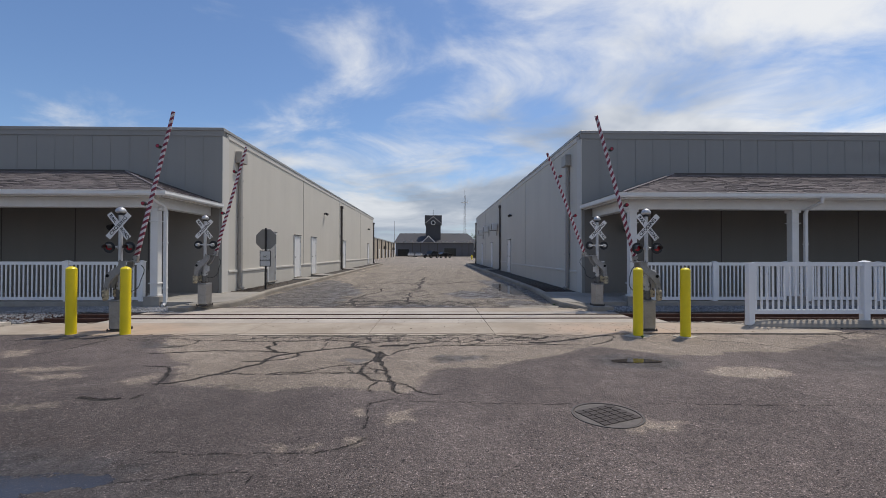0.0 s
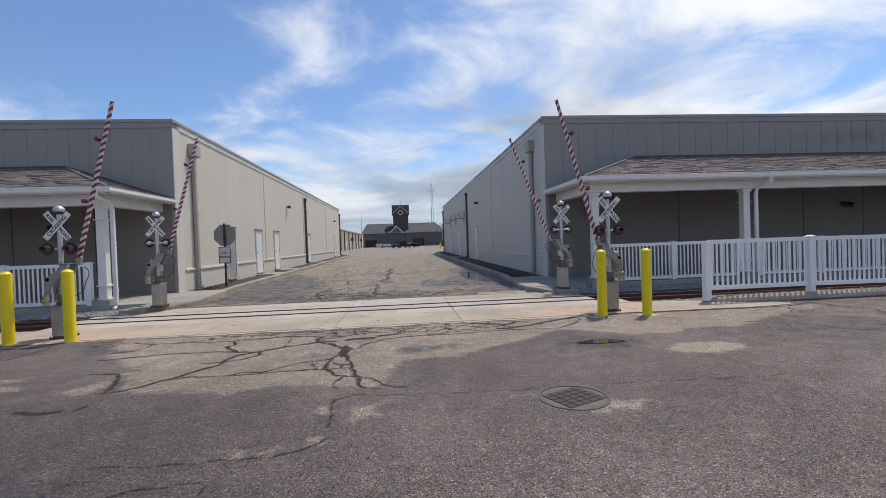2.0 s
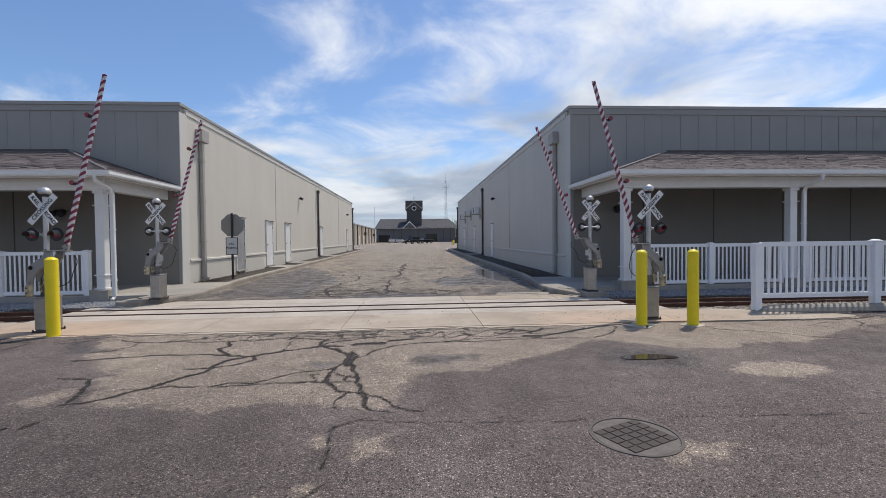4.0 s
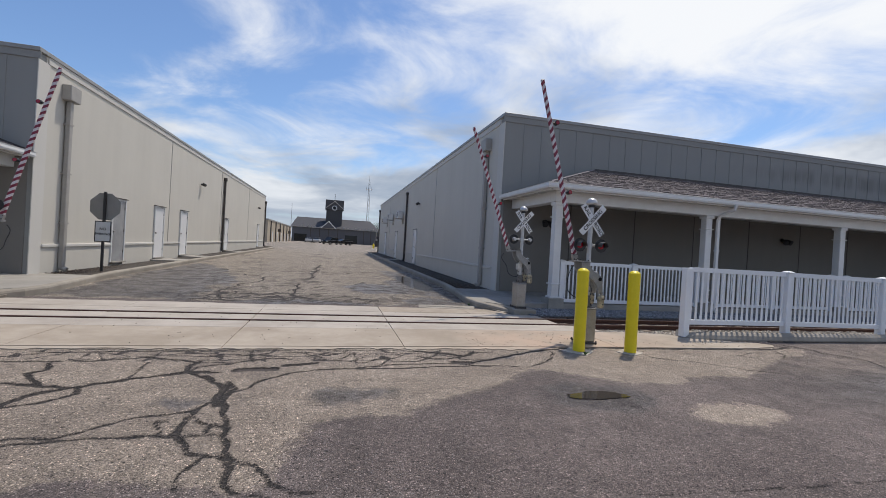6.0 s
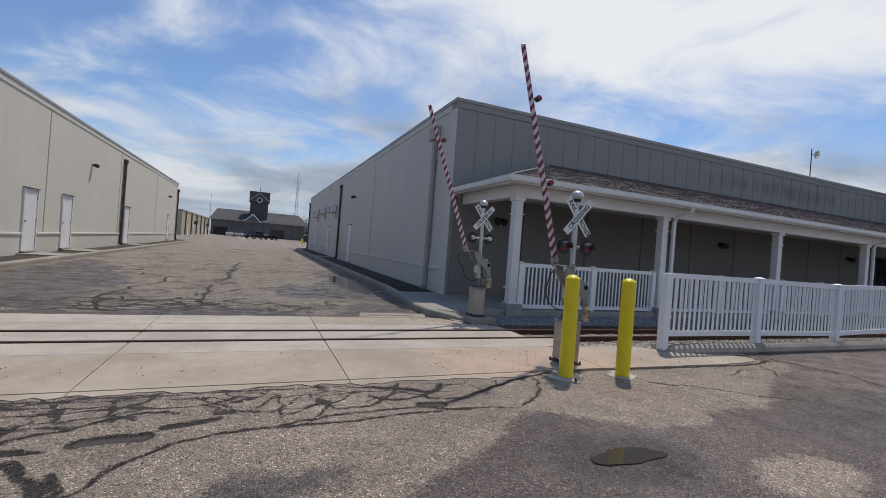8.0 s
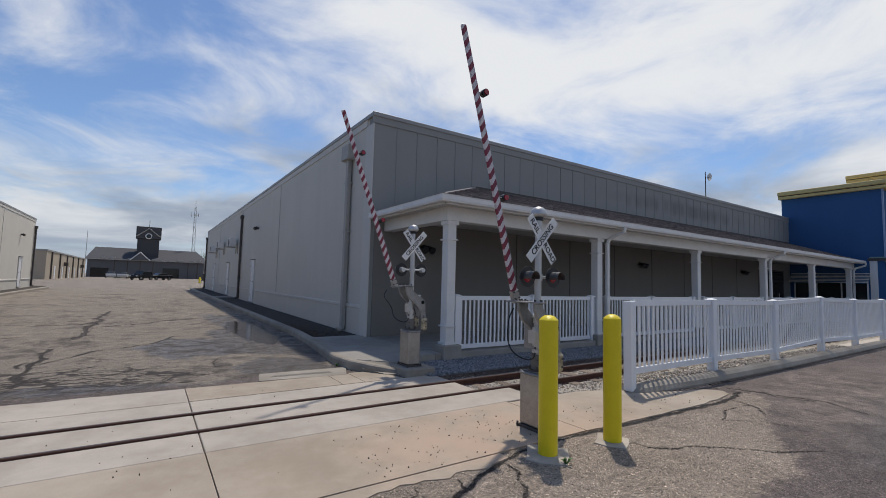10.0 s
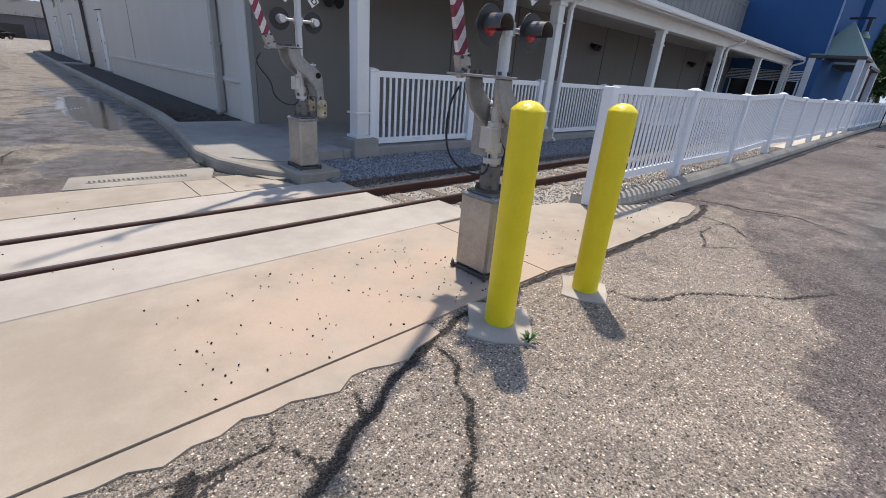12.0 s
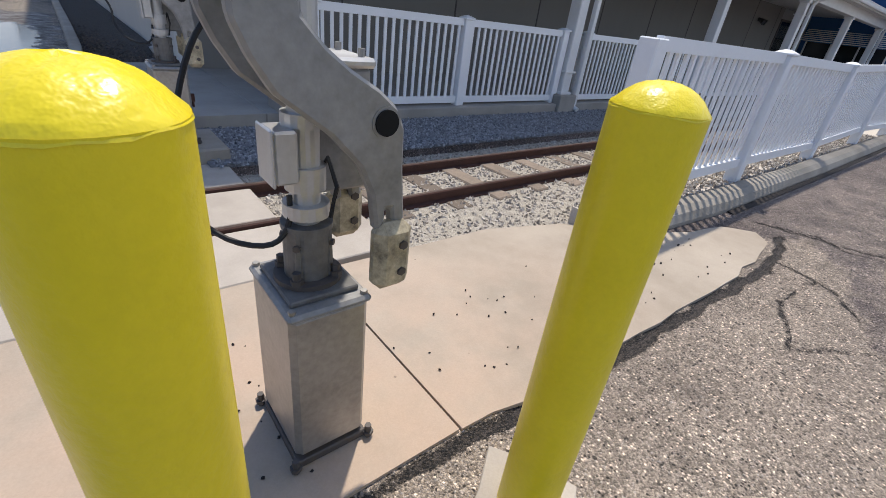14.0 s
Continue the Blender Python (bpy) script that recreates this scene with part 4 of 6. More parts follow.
ra = [(4.2, 5.2, 15.75, 21.0, 3600), (4.2, 5.2, 21.0, 30.0, 2600)]
stones("mulch", ra, 0.125, 0.026, M["chip"], "rough brown mulch chips along the wall")
ra = [(mx(5.2, -1), mx(4.2, -1), 15.75, 22.0, 2600)]
stones("mulch", ra, 0.125, 0.026, M["chip"], "rough brown mulch chips along the wall")

# the long kerb under the front fences
for side in (1, -1):
    path = [(6.62, 9.36, -0.08), (6.75, 9.3, -0.02), (7.3, 9.22, 0.0), (8.2, 9.16, 0), (11, 9.14, 0), (16, 9.16, 0), (27, 9.18, 0), (60, 9.0, 0)]
    path = [(mx(x, side), y, z) for x, y, z in path]
    prof = [(0.05, -0.2), (0.05, 0.03), (0.02, 0.09), (-0.04, 0.125), (-0.14, 0.13), (-0.2, 0.1), (-0.22, -0.2)]
    tagged(part("kerb", sweep(path, [(u * side, v) for u, v in prof]), M["kerb"]), "rounded weathered concrete kerb below the white fence", "kerb", kind="structure")
    prof = [(0.052, -0.02), (0.052, 0.014), (0.1, 0.007), (0.15, -0.02)]
    tagged(part("gutter_dirt", sweep(path[3:], [(u * side, v) for u, v in prof]), M["crack"]), "dark dirt and grit along the foot of a kerb", "dirt", kind="structure")
    xa, xb = sorted((mx(6.72, side), mx(60, side)))
    tagged(part("gravel_verge", boxes((xa, 9.34, -0.1, xb, 9.7, 0.07)), M["lime"]), "pale gravel verge behind the kerb", "gravel", kind="structure")


# ---- the two long buildings ----
YF, HT = 15.31, 5.56


def building(side):
    far = 51.5
    end = 30.5 if side > 0 else 46.0
    xw = 5.245
    name = "warehouse_wall_east" if side > 0 else "warehouse_wall_west"
    b = thing("warehouse", pose(mx(xw, side), YF, 0), "long low grey painted commercial building with flat parapet", "building", kind="structure")
    o = Vector((mx(xw, side), YF, 0))

    def P(nm, bm, mat, label=""):
        bmesh.ops.translate(bm, verts=bm.verts, vec=-o)
        return part(nm, bm, mat, b, label)

    def X(x0, x1):
        return sorted((mx(x0, side), mx(x1, side)))

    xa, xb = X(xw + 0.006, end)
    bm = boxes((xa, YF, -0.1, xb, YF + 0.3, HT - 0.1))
    P("front_wall", bm, M["facade"], "front wall with upright panel battens, its shade put into a darker grey")
    xa, xb = X(xw, xw + 0.3)
    P("side_wall", boxes((xa, YF + 0.3, -0.1, xb, far, HT - 0.1)), M["wall"], "pale beige-grey painted side wall")
    xa, xb = X(xw + 0.3, end)
    P("back_wall", boxes((xa, far - 0.3, -0.1, xb, far, HT - 0.1)), M["wall"])
    bm = boxes((xa, YF + 0.3, HT - 0.5, xb, far - 0.3, HT - 0.3))
    P("roof", bm, M["darkroof"], "flat grey roof behind the parapet")
    xa, xb = X(end - 0.3, end)
    P("end_wall", boxes((xa, YF + 0.3, -0.1, xb, far - 0.3, HT - 0.1)), M["wall"])
    # metal parapet cap, with a drip edge below it
    xa, xb = X(xw - 0.05, end)
    P("parapet_cap", boxes((xa, YF - 0.05, HT - 0.1, xb, YF + 0.36, HT), bevel=0.008), M["cap"], "grey sheet metal parapet cap")
    # front trim takes the shade-darkened tone, the side trim stays pale
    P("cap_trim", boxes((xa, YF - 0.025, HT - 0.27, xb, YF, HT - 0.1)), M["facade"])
    xa, xb = X(xw - 0.05, xw + 0.36)
    P("parapet_cap", boxes((xa, YF + 0.36, HT - 0.1, xb, far, HT), bevel=0.008), M["cap"])
    xa, xb = X(xw - 0.025, xw)
    P("cap_trim", boxes((xa, YF + 0.36, HT - 0.27, xb, far, HT - 0.1)), M["band"])
    # corner pilaster
    xa, xb = X(xw - 0.02, xw)
    P("corner_board", boxes((xa, YF - 0.02, 0.0, xb, YF + 0.42, HT - 0.275)), M["band"])
    # ledge along the side wall
    xa, xb = X(xw - 0.05, xw)
    for y0, y1 in ((YF + 0.42, 19.2), (20.1, 22.7), (23.75, 25.75), (26.8, 34.35), (35.4, 47.1), (48.0, far)) if side < 0 else ((YF + 0.42, 28.7), (29.85, 37.2), (38.3, 44.5), (45.5, far)):
        P("ledge", boxes((xa, y0, 0.78 + rise(y0) * 0.5, xb, y1, 0.86 + rise(y0) * 0.5), bevel=0.01), M["band"])
        xc, xd = X(xw - 0.015, xw)
        P("plinth", boxes((xc, y0, 0.0, xd, y1, 0.78 + rise(y0) * 0.5)), M["wall"])
    # panel joints
    for y in (24.3, 33.2, 42.5):
        xc, xd = X(xw - 0.012, xw)
        P("joint_strip", boxes((xc, y, 0.9, xd, y + 0.05, HT - 0.28)), M["pipe"])
    # battens on the upper front wall
    x = xw + 0.62
    while x < end - 0.2:
        xc, xd = X(x, x + 0.045)
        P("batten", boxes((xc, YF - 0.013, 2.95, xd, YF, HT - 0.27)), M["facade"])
        x += 0.585 if int(x * 7) % 3 else 0.62
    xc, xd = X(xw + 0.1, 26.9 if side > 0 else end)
    # thin layers that put the porch roof's shade into the wall colour
    P("base_board", boxes((xc, YF - 0.03, 0.15, xd, YF, 0.88)), M["porch_shade"])
    P("porch_cladding", boxes((xc, YF - 0.014, 0.88, xd, YF, 2.95)), M["porch_shade"], "wall under the porch, coloured dark taupe for the roof's shade")
    for k in range(1, 11 if side > 0 else 16):
        xe, xf = X(xw + k * 2.35, xw + k * 2.35 + 0.03)
        if xw + k * 2.35 < 26.5 or side < 0:
            P("panel_joint", boxes((xe, YF - 0.022, 0.88, xf, YF - 0.014, 2.95)), M["darkpipe"])
    return b


west = building(-1)
east = building(1)


# ---- porches ----
def porch(side):
    x0, x1 = 5.31, (30.3 if side > 0 else 43.0)
    y0, y1, zg, zr, run = 12.25, YF - 0.02, 3.06, 4.1, 3.05
    p = thing("porch_roof", pose(mx(x0, side), y0, 0), "lean-to porch roof with brown-grey shingles and white gutter", "porch roof", kind="structure")
    o = Vector((mx(x0, side), y0, 0))

    def P(nm, bm, mat, label=""):
        bmesh.ops.translate(bm, verts=bm.verts, vec=-o)
        return part(nm, bm, mat, p, label)

    def V(x, y, z):
        return (mx(x, side), y, z)

    bm = bmesh.new()
    solid(bm, [V(x0, y0, zg), V(x1, y0, zg), V(x1, y1, zr), V(x0 + run, y1, zr)], [V(x0, y0, zg), V(x0 + run, y1, zr), V(x0, y1, zg)])
    solid(bm, [V(x0, y0, zg - 0.06), V(x1, y0, zg - 0.06), V(x1, y1, zr - 0.06), V(x0 + run, y1, zr - 0.06)], [V(x0, y0, zg - 0.06), V(x0 + run, y1, zr - 0.06), V(x0, y1, zg - 0.06)])
    bmesh.ops.recalc_face_normals(bm, faces=bm.faces)
    P("roof_deck", bm, M["shingle"], "roof boards under the shingles")
    # shingle courses: rows of overlapping tabs
    rnd = random.Random(5)
    rows = 20
    slope = math.hypot(y1 - y0, zr - zg)
    sl = Vector((0, (y1 - y0) / slope, (zr - zg) / slope))
    nr = Vector((0, -sl.z, sl.y))
    verts, faces = [], []
    for r in range(rows):
        s0 = slope * r / rows - 0.01
        s1 = s0 + slope / rows * 1.25
        x = x0 + run * max(s0, 0) / slope + rnd.uniform(-0.02, 0.1)
        while x < x1:
            w = rnd.uniform(0.16, 0.36)
            e = min(x + w, x1)
            t_ = 0.01 + rnd.choice((0.0, 0.006, 0.012))
            k = len(verts)
            for xx in (x, e - 0.006):
                for s, h in ((s0, 0.004), (s0, t_ + 0.008), (min(s1, slope), t_ * 0.4)):
                    v = Vector((xx, y0, zg)) + sl * s + nr * h
                    verts.append(V(v.x, v.y, v.z))
            faces += [(k, k + 3, k + 4, k + 1), (k + 1, k + 4, k + 5, k + 2), (k, k + 1, k + 2), (k + 3, k + 5, k + 4)]
            x = e
    for r in range(rows):
        f0 = r / rows
        yy = y0 + (y1 - y0) * f0
        yend = y1
        y = yy + rnd.uniform(0, 0.05)
        while y < yend:
            w = rnd.uniform(0.16, 0.36)
            e = min(y + w, yend)
            t_ = 0.01 + rnd.choice((0.0, 0.006, 0.012))
            k = len(verts)
            for q in (y, e - 0.006):
                for ff, h in ((f0, 0.004), (f0, t_ + 0.008), (min(f0 + 1.25 / rows, 1.0), t_ * 0.4)):
                    verts.append(V(x0 + run * ff - h * 0.3, q, zg + (zr - zg) * ff + h))
            faces += [(k, k + 1, k + 4, k + 3), (k + 1, k + 2, k + 5, k + 4), (k, k + 2, k + 1), (k + 3, k + 4, k + 5)]
            y = e
    me = bpy.data.meshes.new("shingles")
    me.from_pydata(verts, [], faces)
    mt, n, b = material("shingle_tabs_" + ("r" if side > 0 else "l"))
    rn = n.add("ShaderNodeNewGeometry").outputs["Random Per Island"]
    co = n.add("ShaderNodeTexCoord").outputs["Object"]
    f = n.noise(co, 90, 3, 0.7).outputs[0]
    n.put(b.inputs["Base Color"], n.mix(n.m("MULTIPLY_ADD", n.m("SUBTRACT", f, 0.5), 0.7, rn), (0.115, 0.1, 0.098), (0.215, 0.185, 0.18)))
    b.inputs["Roughness"].default_value = 0.95
    me.materials.append(mt)
    bm = bmesh.new()
    bm.from_mesh(me)
    bmesh.ops.recalc_face_normals(bm, faces=bm.faces)
    P("shingles", bm, mt, "weathered brown-grey asphalt shingles")["kind"] = "stuff"
    # hip cap
    bm = rods((V(x0, y0, zg + 0.015), V(x0 + run, y1, zr + 0.015), 0.035), seg=6)
    P("hip_cap", bm, M["shingle"])
    bm = boxes((*(sorted((mx(x0 + run, side), mx(x1, side)))[:1]), y1 - 0.06, zr - 0.01, sorted((mx(x0 + run, side), mx(x1, side)))[1], y1, zr + 0.05))
    P("ridge_flashing", bm, M["darkpipe"], "dark flashing where the roof meets the wall")
    P("ridge_flashing", rods((V(x0, y1 - 0.02, zg + 0.02), V(x0 + run, y1 - 0.02, zr + 0.02), 0.03), seg=6), M["darkpipe"])
    # gutters, round-nosed
    gut = [(0.0, 0.0), (-0.05, -0.005), (-0.1, 0.0), (-0.115, 0.04), (-0.11, 0.1), (-0.12, 0.125), (-0.1, 0.13), (-0.09, 0.1), (0.0, 0.1)]
    s = side
    path = [V(x0 - 0.02, y1, zg - 0.13), V(x0 - 0.02, y0 - 0.02, zg - 0.13), V(x1, y0 - 0.02, zg - 0.13)]
    bm = bmesh.new()
    rows_ = []
    for i, (px, py, pz) in enumerate(path):
        dx, dy = ((-1, 0), (-1, -1), (0, -1))[i]
        rows_.append([bm.verts.new((px - dx * s * u, py - dy * u, pz + v)) for u, v in gut])
    for a, c in zip(rows_, rows_[1:]):
        for i in range(len(gut)):
            j = (i + 1) % len(gut)
            bm.faces.new((a[i], a[j], c[j], c[i]))
    bm.faces.new(rows_[0])
    bm.faces.new(rows_[-1])
    bmesh.ops.recalc_face_normals(bm, faces=bm.faces)
    P("gutter", bm, M["trim"], "white metal gutter")
    # soffit and beams
    xa, xb = sorted((mx(x0 + 0.02, side), mx(x1, side)))
    P("soffit", boxes((xa, y0 + 0.02, 2.93, xb, y1, 2.96)), M["soffit"])
    bxa, bxb = sorted((mx(5.6, side), mx(x1, side)))
    P("beam", boxes((bxa, 12.57, 2.66, bxb, 12.83, 2.93), bevel=0.006), M["trim"], "white boxed porch beam")
    bxa, bxb = sorted((mx(5.6, side), mx(5.86, side)))
    P("beam", boxes((bxa, 12.83, 2.66, bxb, y1, 2.93), bevel=0.006), M["trim"])
    fxa, fxb = sorted((mx(x0 + 0.05, side), mx(x1, side)))
    P("fascia", boxes((fxa, y0 - 0.015, 2.9, fxb, y0 + 0.02, 3.03)), M["trim"])
    fxa, fxb = sorted((mx(x0 - 0.01, side), mx(x0 + 0.03, side)))
    P("fascia", boxes((fxa, y0 + 0.02, 2.9, fxb, y1, 3.03)), M["trim"])
    return p


for side in (-1, 1):
    porch(side)


def porch_post():
    p = thing("porch_post", pose(0, 0, 0), "square white boxed porch post with base trim on a concrete block", "post", "porch posts")
    part("block", boxes((-0.21, -0.2, 0.0, 0.21, 0.2, 0.29), bevel=0.012), M["walk"], p, "rough grey concrete footing")
    part("shaft", boxes((-0.1, -0.1, 0.29, 0.1, 0.1, 2.66), bevel=0.012), M["trim"], p)
    for z0, z1 in ((0.29, 0.33), (0.62, 0.65), (2.28, 2.305), (2.58, 2.657)):
        part("collar", boxes((-0.129, -0.129, z0, 0.129, 0.129, z1), bevel=0.004), M["trim"], p)
    return p


first = porch_post()
first.matrix_world = pose(5.75, 12.7, 0)
POSTS = [5.75, 10.25, 15.1, 20.0, 24.9, 29.9]
for x in POSTS[1:]:
    copy_thing(first, pose(x, 12.7, 0))
for x in POSTS[:6] + [34.7, 39.5]:
    copy_thing(first, pose(mx(x, -1), 12.7, 0))


def downspout(side):
    d = thing("downspout", pose(0, 0, 0), "white square rainwater pipe beside a porch post", "downspout", "downspouts")
    s = side
    part("elbow", tube([(0.08 * s, -0.5, 2.95), (0.08 * s, -0.48, 2.82), (0.0, -0.12, 2.68), (0, -0.05, 2.55)], 0.045, 8), M["trim"], d)
    part("pipe", boxes((-0.045, -0.09, 0.12, 0.045, -0.01, 2.56), bevel=0.01), M["trim"], d)
    part("outlet", tube([(0, -0.05, 0.2), (0, -0.06, 0.1), (0, -0.16, 0.06)], 0.042, 8), M["trim"], d)
    for z in (0.5, 1.7):
        part("strap", boxes((-0.055, -0.095, z, 0.055, -0.005, z + 0.03)), M["trim"], d)
    return d


dp = downspout(1)
dp.matrix_world = pose(10.5, 12.62, 0)
for x in (20.26, 30.16):
    copy_thing(dp, pose(x, 12.62, 0))
dl = downspout(-1)
dl.matrix_world = pose(mx(5.42, -1), 12.62, 0)
copy_thing(dl, pose(mx(15.36, -1), 12.62, 0))


# ---- white fences ----
def fence(x0, x1, y0, y1, top, low, posts, label, group, post_h, foot, pitch=0.115, cap=True, bumps=None):
    """Vinyl picket fence between two points, with a post at each given x."""
    f = thing("picket_fence", pose(x0, y0, 0), label, "fence", group)
    L = x1 - x0

    def at(x):
        return y0 + (y1 - y0) * (x - x0) / L - y0

    def up(x):
        return bumps(x) if bumps else 0.0

    pm = mesh_of(boxes((-0.063, -0.063, foot, 0.063, 0.063, post_h), bevel=0.008), M["white"], "post")
    cm = bmesh.new()
    box(cm, -0.078, -0.078, post_h - 0.002, 0.078, 0.078, post_h + 0.022, 0.005)
    bmesh.ops.create_cone(cm, cap_ends=True, segments=4, radius1=0.105, radius2=0.03, depth=0.024, matrix=Matrix.Translation((0, 0, post_h + 0.034)) @ Matrix.Rotation(radians(45), 4, "Z"))
    cm = mesh_of(cm, M["white"], "post_cap")
    pk = mesh_of(boxes((-0.018, -0.0095, low + 0.03, 0.018, 0.0095, top - 0.04)), M["white"], "picket")
    for i, x in enumerate(posts):
        p = part("post", pm, None, f)
        p.location = (x - x0, at(x), up(x))
        if cap and not (i == 0 and post_h > 1.25):
            c = part("post_cap", cm, None, f)
            c.location = (x - x0, at(x), up(x))
    count = 0
    for a, c in zip(posts, posts[1:]):
        ya, yc, za, zc = at(a), at(c), up(a), up(c)
        for z0_, z1_ in ((low, low + 0.085), (top - 0.085, top)):
            bm = bmesh.new()
            cs = []
            for xx, yy, zz in ((a + 0.063, ya, za), (c - 0.063, yc, zc)):
                cs.append([(xx - x0, yy - 0.025, z0_ + zz), (xx - x0, yy + 0.025, z0_ + zz), (xx - x0, yy + 0.025, z1_ + zz), (xx - x0, yy - 0.025, z1_ + zz)])
            A, B = [[bm.verts.new(v) for v in q] for q in cs]
            for i in range(4):
                bm.faces.new((A[i], A[(i + 1) % 4], B[(i + 1) % 4], B[i]))
            bm.faces.new(A), bm.faces.new(B)
            bmesh.ops.recalc_face_normals(bm, faces=bm.faces)
            part("rail", bm, M["white"], f)
        k = int((c - a - 0.13) / pitch)
        far_ = bmesh.new() if count > 200 else None
        for i in range(k):
            x = a + 0.063 + (c - a - 0.126) * (i + 0.5) / k
            z = za + (zc - za) * (x - a) / (c - a)
            y = ya + (yc - ya) * (x - a) / (c - a)
            if far_ is None:
                p = part("picket", pk, None, f)
                p.location = (x - x0, y, z)
                count += 1
            else:
                box(far_, x - x0 - 0.018, y - 0.0095, low + 0.03 + z, x - x0 + 0.018, y + 0.0095, top - 0.04 + z)
        if far_ is not None:
            part("pickets", far_, M["white"], f, kind="stuff")
    return f


FP = [6.64, 8.98, 11.5, 14.1, 16.6, 19.2, 21.7, 24.2, 26.7, 29.2, 31.7, 34.2, 36.7, 39.2, 41.7, 44.2, 46.7, 49.2, 51.7]
HUMP = {14.1: 0.055, 11.5: -0.02}
fence(6.64, 51.7, 9.42, 9.3, 1.285, 0.245, FP, "white vinyl picket fence along the rails with flat post caps", "front fences", 1.27, 0.02, 0.112, True, lambda x: HUMP.get(x, 0.0))
LF = [mx(x, -1) for x in (19.2, 16.6, 14.1, 11.5, 9.1)]
fence(LF[0], LF[-1], 9.4, 9.4, 1.285, 0.245, LF, "white vinyl picket fence beside the rails", "front fences", 1.27, 0.02)
BP = [5.97, 8.05, 10.05]
fence(5.97, 10.05, 12.72, 12.72, 1.21, 0.18, BP, "white vinyl porch railing between posts", "porch railings", 1.2, 0.1, 0.108)
for a, c in zip(POSTS[1:], POSTS[2:]):
    q = [a + 0.42, (a + c) / 2, c - 0.2]
    fence(q[0], q[-1], 12.72, 12.72, 1.21, 0.18, q, "white vinyl porch railing between posts", "porch railings", 1.2, 0.1, 0.108)
for a, c in ((10.25, 5.75), (15.1, 10.25)):
    q = [mx(a, -1) + 0.2, mx((a + c) / 2 + 0.1, -1), mx(c, -1) - 0.38]
    fence(q[0], q[-1], 12.72, 12.72, 1.21, 0.18, q, "white vinyl porch railing between posts", "porch railings", 1.2, 0.1, 0.108)


# ---- bollards ----
def bollard(x, y, turn, pad):
    b = thing("bollard", pose(x, y, 0, 0, 0, turn), "bright yellow painted steel bollard with a domed cap", "bollard", "yellow bollards")
    bm = bmesh.new()
    seg, r, h = 32, 0.084, 1.151
    rim = random.Random(int(x * 100))

    def lathe(prof, close):
        bm = bmesh.new()
        rings = [[bm.verts.new((p * math.cos(2 * math.pi * k / seg), p * math.sin(2 * math.pi * k / seg), z + (rim.uniform(-0.002, 0.002) if close else 0))) for k in range(seg)] for p, z in prof]
        for a, c in zip(rings, rings[1:]):
            for k in range(seg):
                bm.faces.new((a[k], a[(k + 1) % seg], c[(k + 1) % seg], c[k]))
        if close:
            tip = bm.verts.new((0, 0, prof[-1][1] + 0.002))
            for k in range(seg):
                bm.faces.new((rings[-1][k], rings[-1][(k + 1) % seg], tip))
        return bm

    part("post", lathe([(r, -0.05), (r, 0.02), (r, 0.4), (r, 0.8), (r, h), (r, h + 0.008)], False), M["yellow"], b, smooth=True)
    part("cap", lathe([(r * 1.012, h + 0.004)] + [(r * q, h + 0.008 + 0.043 * (1 - q ** 2.5)) for q in (0.98, 0.9, 0.78, 0.62, 0.44, 0.24, 0.08)], True), M["yellow_cap"], b, "rough yellow domed cap", smooth=True)
    if pad:
        bm = prism([(-0.21, -0.17), (-0.05, -0.19), (0.16, -0.18), (0.19, 0.02), (0.18, 0.2), (-0.02, 0.18), (-0.19, 0.19), (-0.23, 0.03)], -0.1, 0.01, 0.004)
        bmesh.ops.scale(bm, verts=bm.verts, vec=(pad, pad * 0.95, 1))
        part("footing", bm, M["panel"], b, "chipped square concrete footing")
    return b


bollard(3.905, 8.412, 42, 1.0)
bollard(4.7, 8.33, 30, 0.82)
bollard(-5.14, 8.64, 20, 0)
bollard(-6.1, 8.66, 10, 0)


# ---- crossing signals ----
def lettering(text, size, spread=1.0):
    """Flat raised letters, middle at the origin, facing -y."""
    cu = bpy.data.curves.new("lettering", "FONT")
    cu.body, cu.size, cu.align_x, cu.align_y, cu.extrude, cu.offset, cu.space_character = text, size, "CENTER", "CENTER", 0.0012, 0.0016, spread
    ob = bpy.data.objects.new("lettering", cu)
    me = bpy.data.meshes.new_from_object(ob)
    bpy.data.objects.remove(ob)
    me.transform(Matrix.Rotation(radians(90), 4, "X"))
    me.materials.clear()
    me.materials.append(M["ink"])
    return me


